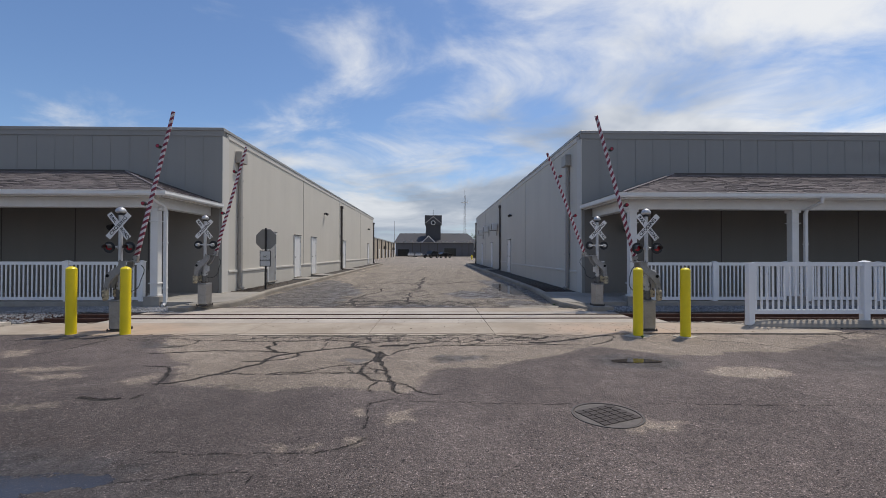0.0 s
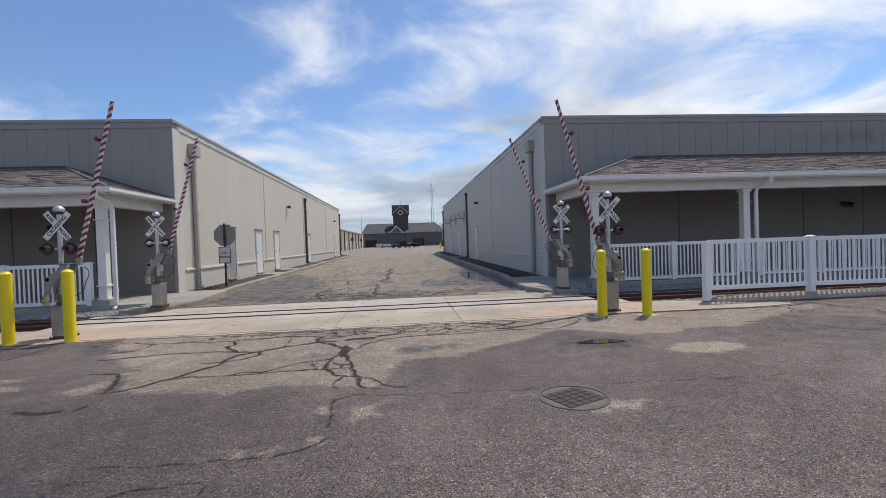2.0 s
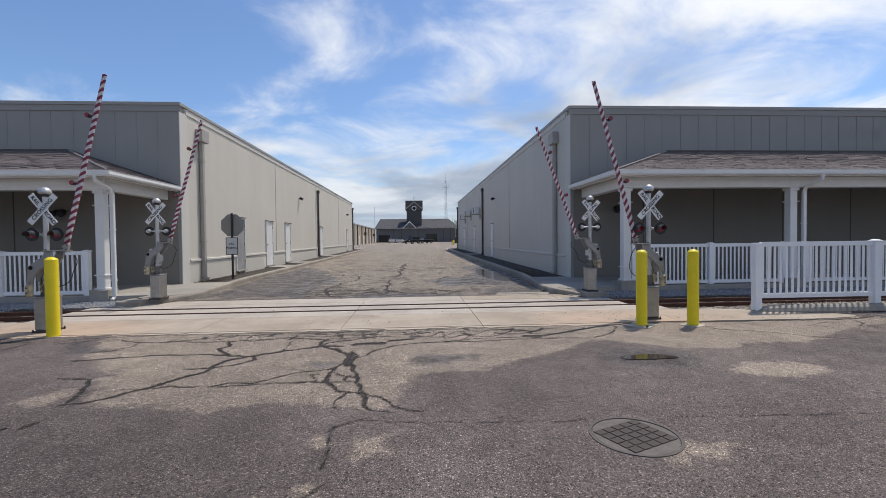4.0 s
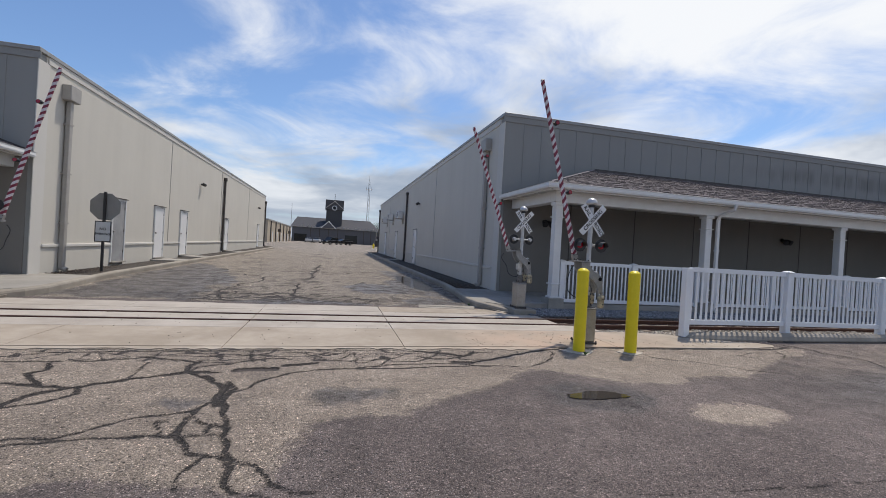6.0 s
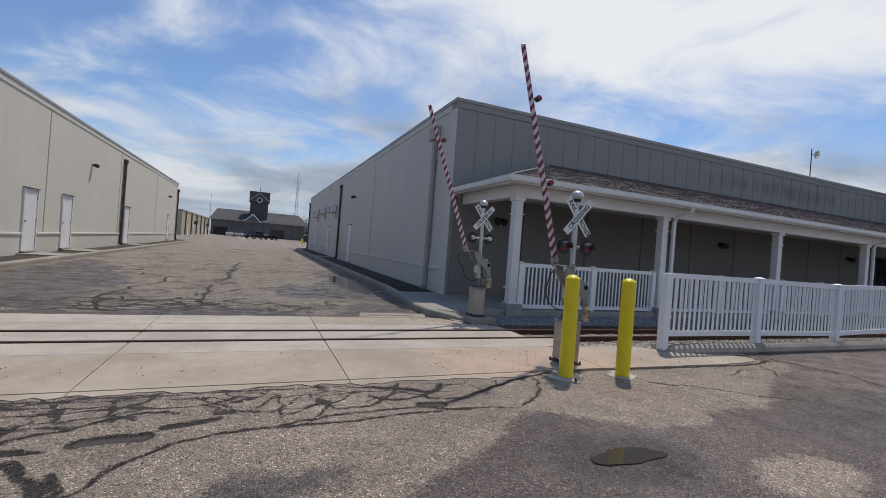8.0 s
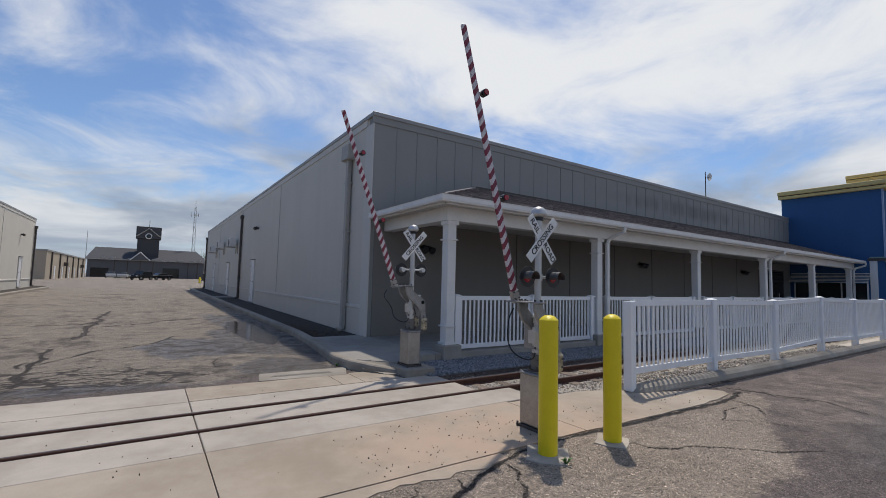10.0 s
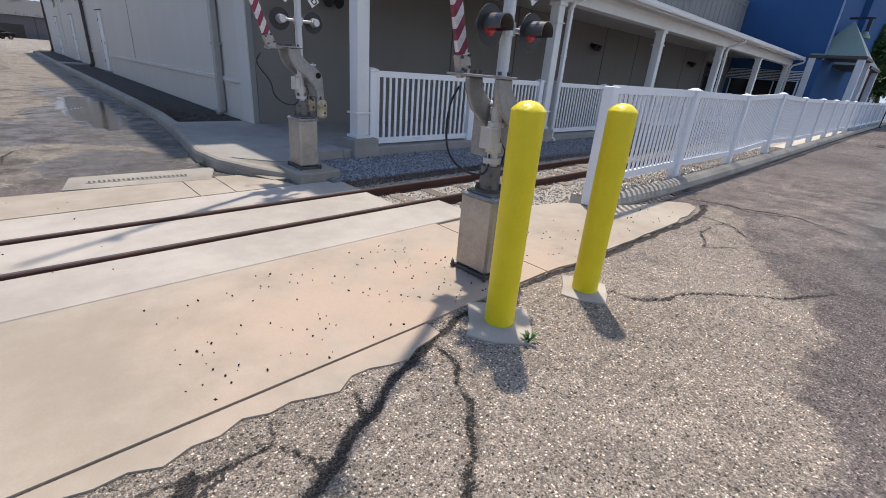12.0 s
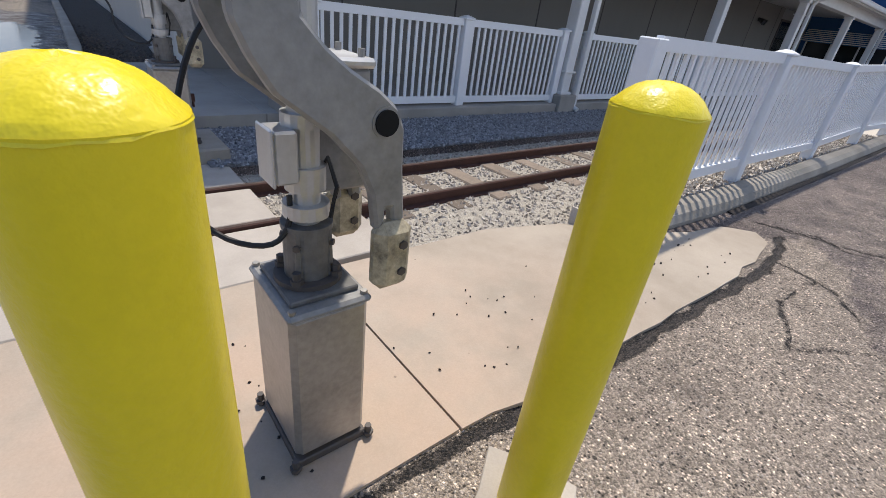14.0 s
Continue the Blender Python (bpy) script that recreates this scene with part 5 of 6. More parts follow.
def signal(x, y, z, s, face, arm_foot=(-0.085, 0.235, 1.262), arm_tip=(-0.85, 0.262, 4.12)):
    """A miniature level-crossing signal with its raised arm. s: the side on which the arm leans; face: the way the lamps look."""
    g = thing("crossing_signal", pose(x, y, z), "small railway crossing signal with raised striped arm, crossbuck and lamps", "railway signal", "crossing signals")

    def S(bm):
        if s < 0:
            bmesh.ops.scale(bm, verts=bm.verts, vec=(-1, 1, 1))
            bmesh.ops.reverse_faces(bm, faces=bm.faces)
        return bm

    base = part("base_box", boxes((-0.11, -0.144, 0.035, 0.11, 0.144, 0.55), bevel=0.016), M["galv"], g, "brushed stainless steel base box")
    part("lid", boxes((-0.116, -0.15, 0.538, 0.116, 0.15, 0.562), bevel=0.009), M["grey"], base, "dark grey rounded lid")
    part("skid", boxes((-0.114, -0.148, 0.0, 0.114, 0.148, 0.03), bevel=0.004), M["darkpipe"], base, "dirty dark steel foot frame")
    for bx in (-0.12, 0.12):
        for by in (-0.152, 0.152):
            part("anchor_bolt", rods(((bx, by, 0), (bx, by, 0.05), 0.011), ((bx, by, 0.012), (bx, by, 0.026), 0.018), seg=6), M["darkpipe"], base)
            part("bolt", rods(((bx * 0.82, by * 0.86, 0.56), (bx * 0.82, by * 0.86, 0.572), 0.01), seg=6), M["galv"], base)
    part("latch", S(boxes((0.12, -0.05, 0.3, 0.15, -0.03, 0.36), (0.128, -0.055, 0.26, 0.142, -0.025, 0.3), bevel=0.003)), M["rust"], base)
    foot = part("foot_casting", boxes((-0.095, -0.11, 0.562, 0.095, 0.11, 0.578), bevel=0.004), M["grime"], g, "grey cast foot with four ribs")
    part("sleeve", rods(((0, 0, 0.58), (0, 0, 0.735), 0.062), ((0, 0, 0.728), (0, 0, 0.742), 0.066), seg=24), M["grime"], foot, smooth=False)
    part("flange", rods(((0, 0, 0.578), (0, 0, 0.592), 0.09), seg=24), M["darkpipe"], foot, "grimy dark flange", smooth=False)
    for k in range(4):
        a = radians(45 + 90 * k)
        cx, cy = math.cos(a), math.sin(a)
        part("bolt", rods(((0.076 * cx, 0.076 * cy, 0.58), (0.076 * cx, 0.076 * cy, 0.625), 0.012), ((0.076 * cx, 0.076 * cy, 0.59), (0.076 * cx, 0.076 * cy, 0.606), 0.017), seg=6), M["darkpipe"], foot)
        part("rib", rods(((0.056 * cy, -0.056 * cx, 0.58), (0.056 * cy, -0.056 * cx, 0.735), 0.014, 0.009), seg=6), M["grime"], foot)
        part("set_screw", rods(((0.058 * cx, 0.058 * cy, 0.69), (0.072 * cx, 0.072 * cy, 0.69), 0.01), seg=6), M["darkpipe"], foot)
    part("mast", rods(((0, 0, 0.74), (0, 0, 2.16), 0.036), seg=20), M["mast"], g, "pale aluminium mast", smooth=False)
    for zc, rr, hh in ((0.76, 0.058, 0.035), (0.83, 0.05, 0.06), (0.985, 0.052, 0.03), (1.06, 0.046, 0.04), (1.52, 0.044, 0.04)):
        part("collar", rods(((0, 0, zc), (0, 0, zc + hh), rr), seg=20), M["mast"], g)
    # junction box and motor cabinet
    jb = part("junction_box", S(boxes((-0.09, -0.055, 0.862, -0.035, 0.035, 0.985), bevel=0.006)), M["mast"], g, "small pale grey junction box")
    part("cover", S(boxes((-0.097, -0.059, 0.858, -0.09, 0.039, 0.989), bevel=0.003)), M["mast"], jb)
    mc = part("motor_cabinet", S(boxes((0.03, 0.06, 0.78, 0.21, 0.23, 1.1), bevel=0.008)), M["grey"], g, "grey steel motor cabinet")
    part("lid", S(boxes((0.02, 0.05, 1.1, 0.22, 0.24, 1.125), bevel=0.008)), M["mast"], mc, "pale overhanging lid")
    for q in ((0.05, 0.08), (0.19, 0.08), (0.19, 0.21)):
        part("screw", S(rods(((q[0], q[1], 1.125), (q[0], q[1], 1.145), 0.009), seg=6)), M["galv"], mc)
    # the two bent side plates of the gate arm
    plate = [(-0.135, 1.268), (-0.008, 1.268), (-0.004, 1.215), (0.03, 1.165), (0.085, 1.125), (0.155, 1.085), (0.198, 1.05), (0.214, 1.0), (0.218, 0.9), (0.235, 0.74), (0.197, 0.735), (0.188, 0.8), (0.174, 0.8), (0.168, 0.735), (0.148, 0.74), (0.134, 0.84), (0.1, 0.915), (0.03, 0.99), (-0.075, 1.075), (-0.117, 1.14), (-0.13, 1.2)]
    plate = [(px - (0.045 if pz > 1.18 else 0.032 if pz > 1.03 else 0.022), pz) for px, pz in plate]
    for y0 in (-0.135, 0.095):
        pl = part("side_plate", S(upright(plate, y0, y0 + 0.038, 0.008)), M["grey"], g, "bent grey cast arm bracket")
        yh = y0 - 0.004 if y0 < 0 else y0 + 0.04
        # no real opening: a near-black disc paints the dark inside of the hole
        part("pivot", S(rods(((0.138, yh - 0.003, 1.015), (0.138, yh + 0.006, 1.015), 0.03), seg=20)), M["hole"], pl, "black disc for the dark inside of a pivot hole")
        part("pivot_rim", S(rods(((0.138, y0 - 0.002, 1.015), (0.138, y0 + 0.04, 1.015), 0.037), seg=20)), M["grey"], pl)
    part("axle", S(rods(((0.138, -0.1, 1.015), (0.138, 0.1, 1.015), 0.022), seg=16)), M["galv"], g)
    part("bracket_arm", S(boxes((0.03, -0.05, 0.985, 0.158, 0.05, 1.045), bevel=0.008)), M["grey"], g)
    for y0, zl in ((-0.165, 0.565), (0.1, 0.6)):
        w = part("counterweight", S(boxes((0.118, y0, zl, 0.23, y0 + 0.07, 0.765), bevel=0.026)), M["patina"], g, "chipped cream painted counterweight")
        for zz in (zl + 0.06, zl + 0.14):
            part("bolt", S(rods(((0.19, y0 - 0.006, zz), (0.19, y0 + 0.074, zz), 0.013), seg=6)), M["darkpipe"], w)
    br = part("bridge_plate", S(boxes((-0.185, -0.15, 1.268, -0.035, 0.29, 1.282), bevel=0.003)), M["grey"], g, "flat steel bridge plate with bolts")
    for bx in (-0.15, -0.07):
        for by in (-0.11, 0.11, 0.16):
            part("bolt", S(rods(((bx, by, 1.286), (bx, by, 1.305), 0.011), seg=6)), M["darkpipe"], br)
    # arm, built upright and then leant
    a0, a1 = Vector(arm_foot), Vector(arm_tip)
    if arm_foot[0] < -0.1:
        part("arm_bracket", S(boxes((arm_foot[0] - 0.06, arm_foot[1] - 0.05, 1.25, -0.1, arm_foot[1] + 0.05, 1.268), bevel=0.003)), M["grey"], g)
    if s < 0:
        a0.x, a1.x = -a0.x, -a1.x
    ln = (a1 - a0).length
    bm = bmesh.new()
    lo = [(-0.04, -0.02), (0.04, -0.02), (0.04, 0.02), (-0.04, 0.02)]
    A = [bm.verts.new((u, v, 0.1)) for u, v in lo]
    B = [bm.verts.new((u * 0.72, v * 0.9, ln)) for u, v in lo]
    for i in range(4):
        bm.faces.new((A[i], A[(i + 1) % 4], B[(i + 1) % 4], B[i]))
    bm.faces.new(A[::-1]), bm.faces.new(B)
    bmesh.ops.bevel(bm, geom=list(bm.edges), offset=0.006, segments=1, affect="EDGES")
    arm = part("gate_arm", bm, M["stripe"], g, "red and white striped barrier arm")
    d = (a1 - a0).normalized()
    yy = Vector((0, 1, 0))
    xx = yy.cross(d).normalized()
    yy = d.cross(xx)
    arm.matrix_local = Matrix(((xx.x, yy.x, d.x, a0.x), (xx.y, yy.y, d.y, a0.y), (xx.z, yy.z, d.z, a0.z), (0, 0, 0, 1)))
    part("clamp", boxes((-0.047, -0.03, 0.0, 0.047, 0.03, 0.13), bevel=0.006), M["galv"], arm, "steel clamp at the foot of the arm")
    for bz in (0.05, 0.12):
        for bx in (-0.03, 0.03):
            part("bolt", rods(((bx, -0.042, bz), (bx, -0.028, bz), 0.01), seg=6), M["darkpipe"], arm)
    for q in (0.38, 0.76):
        lp = part("arm_lamp", rods(((0.05 * s, 0, ln * q), (0.085 * s, 0, ln * q), 0.016), ((0.11 * s, -0.035, ln * q), (0.11 * s, 0.035, ln * q), 0.038), seg=14), M["black"], arm, "small round arm lamp")
        part("lens", rods(((0.11 * s, -0.043, ln * q), (0.11 * s, -0.035, ln * q), 0.03), seg=14), M["lens"], lp)
    pts = [(a0.x - 0.02 * s, 0.25, 1.2), (a0.x - 0.09 * s, 0.25, 1.1), (-0.24 * s, 0.2, 0.92), (-0.26 * s, 0.13, 0.79), (-0.2 * s, 0.04, 0.71), (-0.1 * s, -0.02, 0.69), (-0.05 * s, -0.02, 0.74), (-0.045 * s, -0.01, 0.82)]
    for _ in range(2):
        pts = [pts[0]] + [tuple(p + (q - p) * w for p, q in zip(a, c)) for a, c in zip(pts, pts[1:]) for w in (0.25, 0.75)] + [pts[-1]]
    part("cable", tube(pts, 0.007, 6), M["rubber"], g, "black hanging cable")
    pts = [(0.03 * s, 0.05, 0.8), (0.06 * s, 0.0, 0.9), (0.06 * s, -0.05, 0.84), (0.045 * s, -0.045, 0.76)]
    part("cable", tube(pts, 0.006, 6), M["rubber"], g, "black hanging cable")
    # crossbuck
    cb = part("crossbuck", rods(((0, -0.06, 1.93), (0, 0, 1.93), 0.014), seg=8), M["galv"], g, "white crossbuck board")
    for ang, y0, words in ((-52, -0.05, (("RAIL", -0.17), ("ROAD", 0.17))), (48, -0.058, (("CROSSING", 0.0),))):
        bm = boxes((-0.29, -0.003, -0.05, 0.29, 0.003, 0.05))
        bl = part("blade", bm, M["signwhite"], cb, "white board with black capital letters")
        bl.matrix_local = pose(0, y0, 1.93, 0, -ang, 0)
        for text, off in words:
            t_ = part("lettering", lettering(text, 0.088 if len(text) > 4 else 0.082, 1.02), None, bl, "black capital letters")
            t_.location = (off, -0.0045, 0)
    # bell
    bm = rods(((0, 0, 2.13), (0, 0, 2.17), 0.05), seg=16)
    bell = part("bell", bm, M["black"], g, "white domed bell on top of the mast")
    bm = bmesh.new()
    bmesh.ops.create_uvsphere(bm, u_segments=20, v_segments=12, radius=0.088)
    for v in bm.verts:
        v.co.z = 2.195 + (v.co.z if v.co.z > 0 else v.co.z * 0.35)
    part("dome", bm, M["mast"], bell, smooth=True)
    # lamps
    part("lamp_bar", rods(((-0.14, 0, 1.535), (0.14, 0, 1.535), 0.016), ((0, 0, 1.5), (0, 0, 1.57), 0.048), seg=12), M["mast"], g, "pale cross bar between the lamps")
    for sx in (-0.185, 0.185):
        f = face
        lamp = part("lamp", rods(((sx, 0.03 * f, 1.535), (sx, 0.036 * f, 1.535), 0.106), seg=28), M["black"], g, "black round target board of a flashing lamp")
        part("housing", rods(((sx, 0.03 * f, 1.535), (sx, -0.05 * f, 1.535), 0.046, 0.036), ((sx * 0.75, -0.02 * f, 1.535), (sx, -0.02 * f, 1.535), 0.02), seg=16), M["mast"] if f > 0 else M["black"], lamp)
        part("lens", rods(((sx, 0.036 * f, 1.535), (sx, 0.05 * f, 1.535), 0.055, 0.04), seg=18), M["lens"], lamp, "dark red lens")
        bm = bmesh.new()
        ring = []
        for k in range(15):
            a = radians(-20 + 220 * k / 14)
            cx, cz = math.cos(a), math.sin(a)
            ring.append([bm.verts.new((sx + r * cx, 0.036 * f + dy * f, 1.535 + r * cz)) for r, dy in ((0.062, 0), (0.058, 0.115), (0.054, 0.115), (0.058, 0))])
        for a, c in zip(ring, ring[1:]):
            for k in range(4):
                bm.faces.new((a[k], a[(k + 1) % 4], c[(k + 1) % 4], c[k]))
        bmesh.ops.recalc_face_normals(bm, faces=bm.faces)
        part("visor", bm, M["visor"], lamp, "black hood, greyed for the sun on its top")
    return g


signal(4.31, 8.94, TOP, 1, -1)
signal(4.5, 11.93, 0.12, 1, 1, (-0.3, 0.0, 1.255), (-1.3, -0.03, 3.9))
signal(-5.5, 9.02, TOP, -1, -1, (-0.2, 0.1, 1.255), (-0.89, 0.1, 4.1))
signal(-5.48, 12.0, 0.12, -1, 1, (-0.2, 0.1, 1.255), (-0.98, 0.1, 4.05))
for side in (1, -1):
    xa, xb = sorted((mx(4.28, side), mx(4.8, side)))
    tagged(part("signal_footing", boxes((xa, 11.62, -0.1, xb, 12.22, 0.12), bevel=0.015), M["kerb"]), "low concrete footing under a crossing signal", "footing", kind="structure")


# ---- doors, pipes and fixtures on the side walls ----
XW = {1: 5.245, -1: mx(5.245, -1)}


def side_door(side, y0, y1, z0, mat, label):
    d = thing("side_door", pose(XW[side], y0, z0), label, "door", "side doors")
    s = -side
    w = y1 - y0

    def B(a, c, q0, q1, h0, h1, bev=0.004):
        x0, x1 = sorted((a * s, c * s))
        return boxes((x0, q0, h0, x1, q1, h1), bevel=bev)
    part("leaf", B(0.0, 0.03, 0.06, w - 0.06, 0.02, 2.04), mat, d)
    part("frame_post", B(0.0, 0.055, 0, 0.06, 0, 2.1), M["trim"], d)
    part("frame_post", B(0.0, 0.055, w - 0.06, w, 0, 2.1), M["trim"], d)
    part("frame_head", B(0.0, 0.055, 0.06, w - 0.06, 2.04, 2.1), M["trim"], d)
    part("rain_hood", B(0.0, 0.09, -0.04, w + 0.04, 2.1, 2.125), M["darkpipe"], d, "dark drip cap")
    part("handle", B(0.03, 0.07, 0.12, 0.2, 0.98, 1.04), M["galv"], d, "steel lever handle")
    for hz in (0.3, 1.0, 1.75):
        part("hinge", B(0.03, 0.045, w - 0.085, w - 0.06, hz, hz + 0.1), M["darkpipe"], d)
    part("sill", B(0.0, 0.12, 0, w, -0.02, 0.02), M["walk"], d)
    return d


grey_leaf = plain("peeling_grey_door", (0.3, 0.3, 0.3), 0.6, 0, 0.35, 2.5, 40, 0.1)
side_door(-1, 19.2, 20.15, 0.24, grey_leaf, "dull grey side door with peeling paint")
for a, c in ((22.7, 23.72), (25.75, 26.77), (34.4, 35.4), (47.1, 48.0)):
    side_door(-1, a, c, rise(a) + 0.2, M["door"], "white painted steel side door in a white frame")
for a, c in ((28.85, 29.8), (37.2, 38.2), (44.5, 45.5)):
    side_door(1, a, c, rise(a) + 0.16, M["door"], "white painted steel side door in a white frame")


def rain_pipe(side, y, mat, head, label):
    s = -side
    p = thing("rain_pipe", pose(XW[side], y, 0), label, "downspout", "wall rain pipes")
    z0 = rise(y) + 0.12
    part("pipe", boxes((min(0.03 * s, 0.14 * s), -0.075, z0 + 0.08, max(0.03 * s, 0.14 * s), 0.075, 4.9), bevel=0.012), mat, p)
    part("shoe", tube([(0.085 * s, 0, z0 + 0.22), (0.09 * s, 0, z0 + 0.1), (0.2 * s, 0, z0 + 0.04)], 0.075, 8), mat, p)
    for z in (1.4, 2.7, 4.0):
        part("strap", boxes((min(0, 0.15 * s), -0.1, z, max(0, 0.15 * s), 0.1, z + 0.04)), mat, p)
    if head:
        part("hopper", boxes((min(0.0, 0.22 * s), -0.24, 4.62, max(0.0, 0.22 * s), 0.24, 5.02), bevel=0.015), mat, p, "square rainwater hopper")
    else:
        part("hopper", boxes((min(0.0, 0.18 * s), -0.13, 4.78, max(0.0, 0.18 * s), 0.13, 4.98), bevel=0.015), mat, p)
    return p


rain_pipe(-1, 16.5, M["pipe"], True, "tall taupe rainwater pipe with square hopper")
rain_pipe(-1, 33.75, M["darkpipe"], False, "tall dark brown rainwater pipe on a wall")
rain_pipe(-1, 51.3, M["darkpipe"], False, "tall dark brown rainwater pipe on a wall")
rain_pipe(1, 16.65, M["pipe"], True, "tall taupe rainwater pipe with square hopper")
rain_pipe(1, 32.9, M["darkpipe"], False, "tall dark brown rainwater pipe on a wall")
rain_pipe(1, 51.2, M["darkpipe"], False, "tall dark brown rainwater pipe on a wall")


def wall_lamp(side, y, z):
    s = -side
    w = thing("wall_lamp", pose(XW[side], y, z), "small dark wall floodlight under the parapet", "wall lamp", "wall lamps")
    part("bracket", boxes((min(0, 0.12 * s), -0.04, -0.05, max(0, 0.12 * s), 0.04, 0.05), bevel=0.01), M["darkpipe"], w)
    bm = boxes((-0.08, -0.14, -0.09, 0.08, 0.14, 0.06), bevel=0.02)
    bmesh.ops.rotate(bm, verts=bm.verts, cent=(0, 0, 0), matrix=Matrix.Rotation(radians(28 * s), 3, "Y"))
    bmesh.ops.translate(bm, verts=bm.verts, vec=(0.17 * s, 0, 0.0))
    part("head", bm, M["black"], w)


wall_lamp(-1, 28.8, 3.95)
wall_lamp(-1, 47.1, 4.0)
wall_lamp(1, 28.4, 3.85)


def condenser(y, z):
    c = thing("air_conditioner", pose(XW[1], y, z), "grey outdoor air conditioner on wall brackets", "air conditioner", "wall air conditioners")
    part("casing", boxes((-0.48, -0.4, 0.0, -0.12, 0.4, 0.5), bevel=0.02), M["trim"], c)
    part("grille", rods(((-0.495, -0.05, 0.25), (-0.478, -0.05, 0.25), 0.21), seg=24), M["darkpipe"], c, "dark round fan grille")
    for q in (-0.32, 0.32):
        part("bracket", boxes((-0.6, q - 0.02, -0.04, 0.0, q + 0.02, 0.0), (-0.04, q - 0.02, -0.4, 0.0, q + 0.02, -0.04)), M["galv"], c)


for y, z in ((34.6, 3.25), (40.0, 3.4), (44.2, 3.3)):
    condenser(y, z)

# porch wall lamps under the roof
for x in (6.75, 16.2, 24.6, mx(8.6, -1)):
    w = thing("porch_lamp", pose(x, YF, 2.35), "small dark twin-headed porch spotlight", "wall lamp", "porch lamps")
    part("plate", rods(((0, -0.03, 0), (0, 0, 0), 0.07), seg=14), M["black"], w)
    for q in (-0.11, 0.11):
        part("spot", rods(((q, -0.26, -0.1), (q * 0.7, -0.06, 0.0), 0.095, 0.05), ((q * 0.3, -0.03, 0), (q * 0.8, -0.08, 0), 0.012), seg=14), M["black"], w)

# aerial on the roof edge
ae = thing("roof_aerial", pose(22.55, 15.9, HT - 0.3), "thin roof aerial mast with a small grid dish", "aerial")
part("mast", rods(((0, 0, 0), (0, 0, 1.75), 0.02), seg=8), M["darkpipe"], ae)
part("boom", rods(((-0.04, 0, 1.5), (0.3, -0.05, 1.5), 0.014), ((0, 0, 0.45), (0.42, 0, 0.45), 0.022), ((0.4, 0, 0.42), (0.42, 0, 0.56), 0.03), seg=6), M["darkpipe"], ae)
dish = bmesh.new()
rings = [[dish.verts.new((0.3 + 0.09 * q * q, 0.11 * q * math.cos(2 * math.pi * k / 14), 1.56 + 0.19 * q * math.sin(2 * math.pi * k / 14))) for k in range(14)] for q in (0.08, 0.5, 1.0)]
for a, c in zip(rings, rings[1:]):
    for k in range(14):
        dish.faces.new((a[k], a[(k + 1) % 14], c[(k + 1) % 14], c[k]))
bmesh.ops.solidify(dish, geom=list(dish.faces), thickness=0.012)
part("dish", dish, M["trim"], ae, "small pale curved dish")

# ---- stop sign seen from behind, with a small board ----
sg = thing("stop_sign", pose(-5.83, 16.95, 0.12), "grey back of an octagonal sign on a black post", "road sign")
part("post", boxes((-0.03, -0.03, 0.0, 0.03, 0.03, 2.24), bevel=0.005), M["black"], sg)
bm = upright([(0.4 * math.cos(radians(22.5 + 45 * k)), 1.83 + 0.4 * math.sin(radians(22.5 + 45 * k))) for k in range(8)], 0.032, 0.036)
part("octagon", bm, plain("bare_sign_back", (0.23, 0.23, 0.225), 0.5, 0.3, 0.12), sg, "unpainted grey back of the octagon")
nb = part("board", boxes((-0.2, -0.042, 0.84, 0.2, -0.034, 1.42), bevel=0.002), M["black"], sg, "small white board with a dark rim")
part("face", boxes((-0.175, -0.045, 0.865, 0.175, -0.042, 1.395)), plain("pale_blue_board", (0.5, 0.52, 0.54), 0.5, 0, 0.12), nb)
for text, zz, sz in (("NO", 1.2, 0.1), ("PARKING", 1.06, 0.085)):
    t_ = part("lettering", lettering(text, sz), None, nb, "black capital letters")
    t_.location = (0, -0.047, zz)

# ---- manhole, puddles, cracks ----
mh = thing("manhole_cover", pose(1.86, 4.65, 0.0, 0, 0, 24), "round iron manhole cover with a grid of studs", "manhole cover")
bm = bmesh.new()
seg = 40
rings = [[bm.verts.new((r * math.cos(2 * math.pi * k / seg), r * math.sin(2 * math.pi * k / seg), z)) for k in range(seg)] for r, z in ((0.315, -0.02), (0.312, 0.006), (0.292, 0.006), (0.288, -0.01))]
for a, c in zip(rings, rings[1:]):
    for k in range(seg):
        bm.faces.new((a[k], a[(k + 1) % seg], c[(k + 1) % seg], c[k]))
part("ring", bm, M["darkpipe"], mh, "dark iron rim")
part("lid", rods(((0, 0, -0.03), (0, 0, 0.002), 0.283), seg=40), plain("worn_iron_lid", (0.12, 0.105, 0.097), 0.7, 0.2, 0.5, 9, 60, 0.6), mh, "pale scuffed iron lid")
stud = mesh_of(boxes((-0.04, -0.033, 0, 0.04, 0.033, 0.007), bevel=0.003), plain("iron_stud", (0.05, 0.04, 0.037), 0.65, 0.3, 0.4), "stud")
for i in range(-2, 3):
    for j in range(-2, 3):
        st = part("stud", stud, None, mh)
        st.location = (i * 0.088, j * 0.074, 0.002)


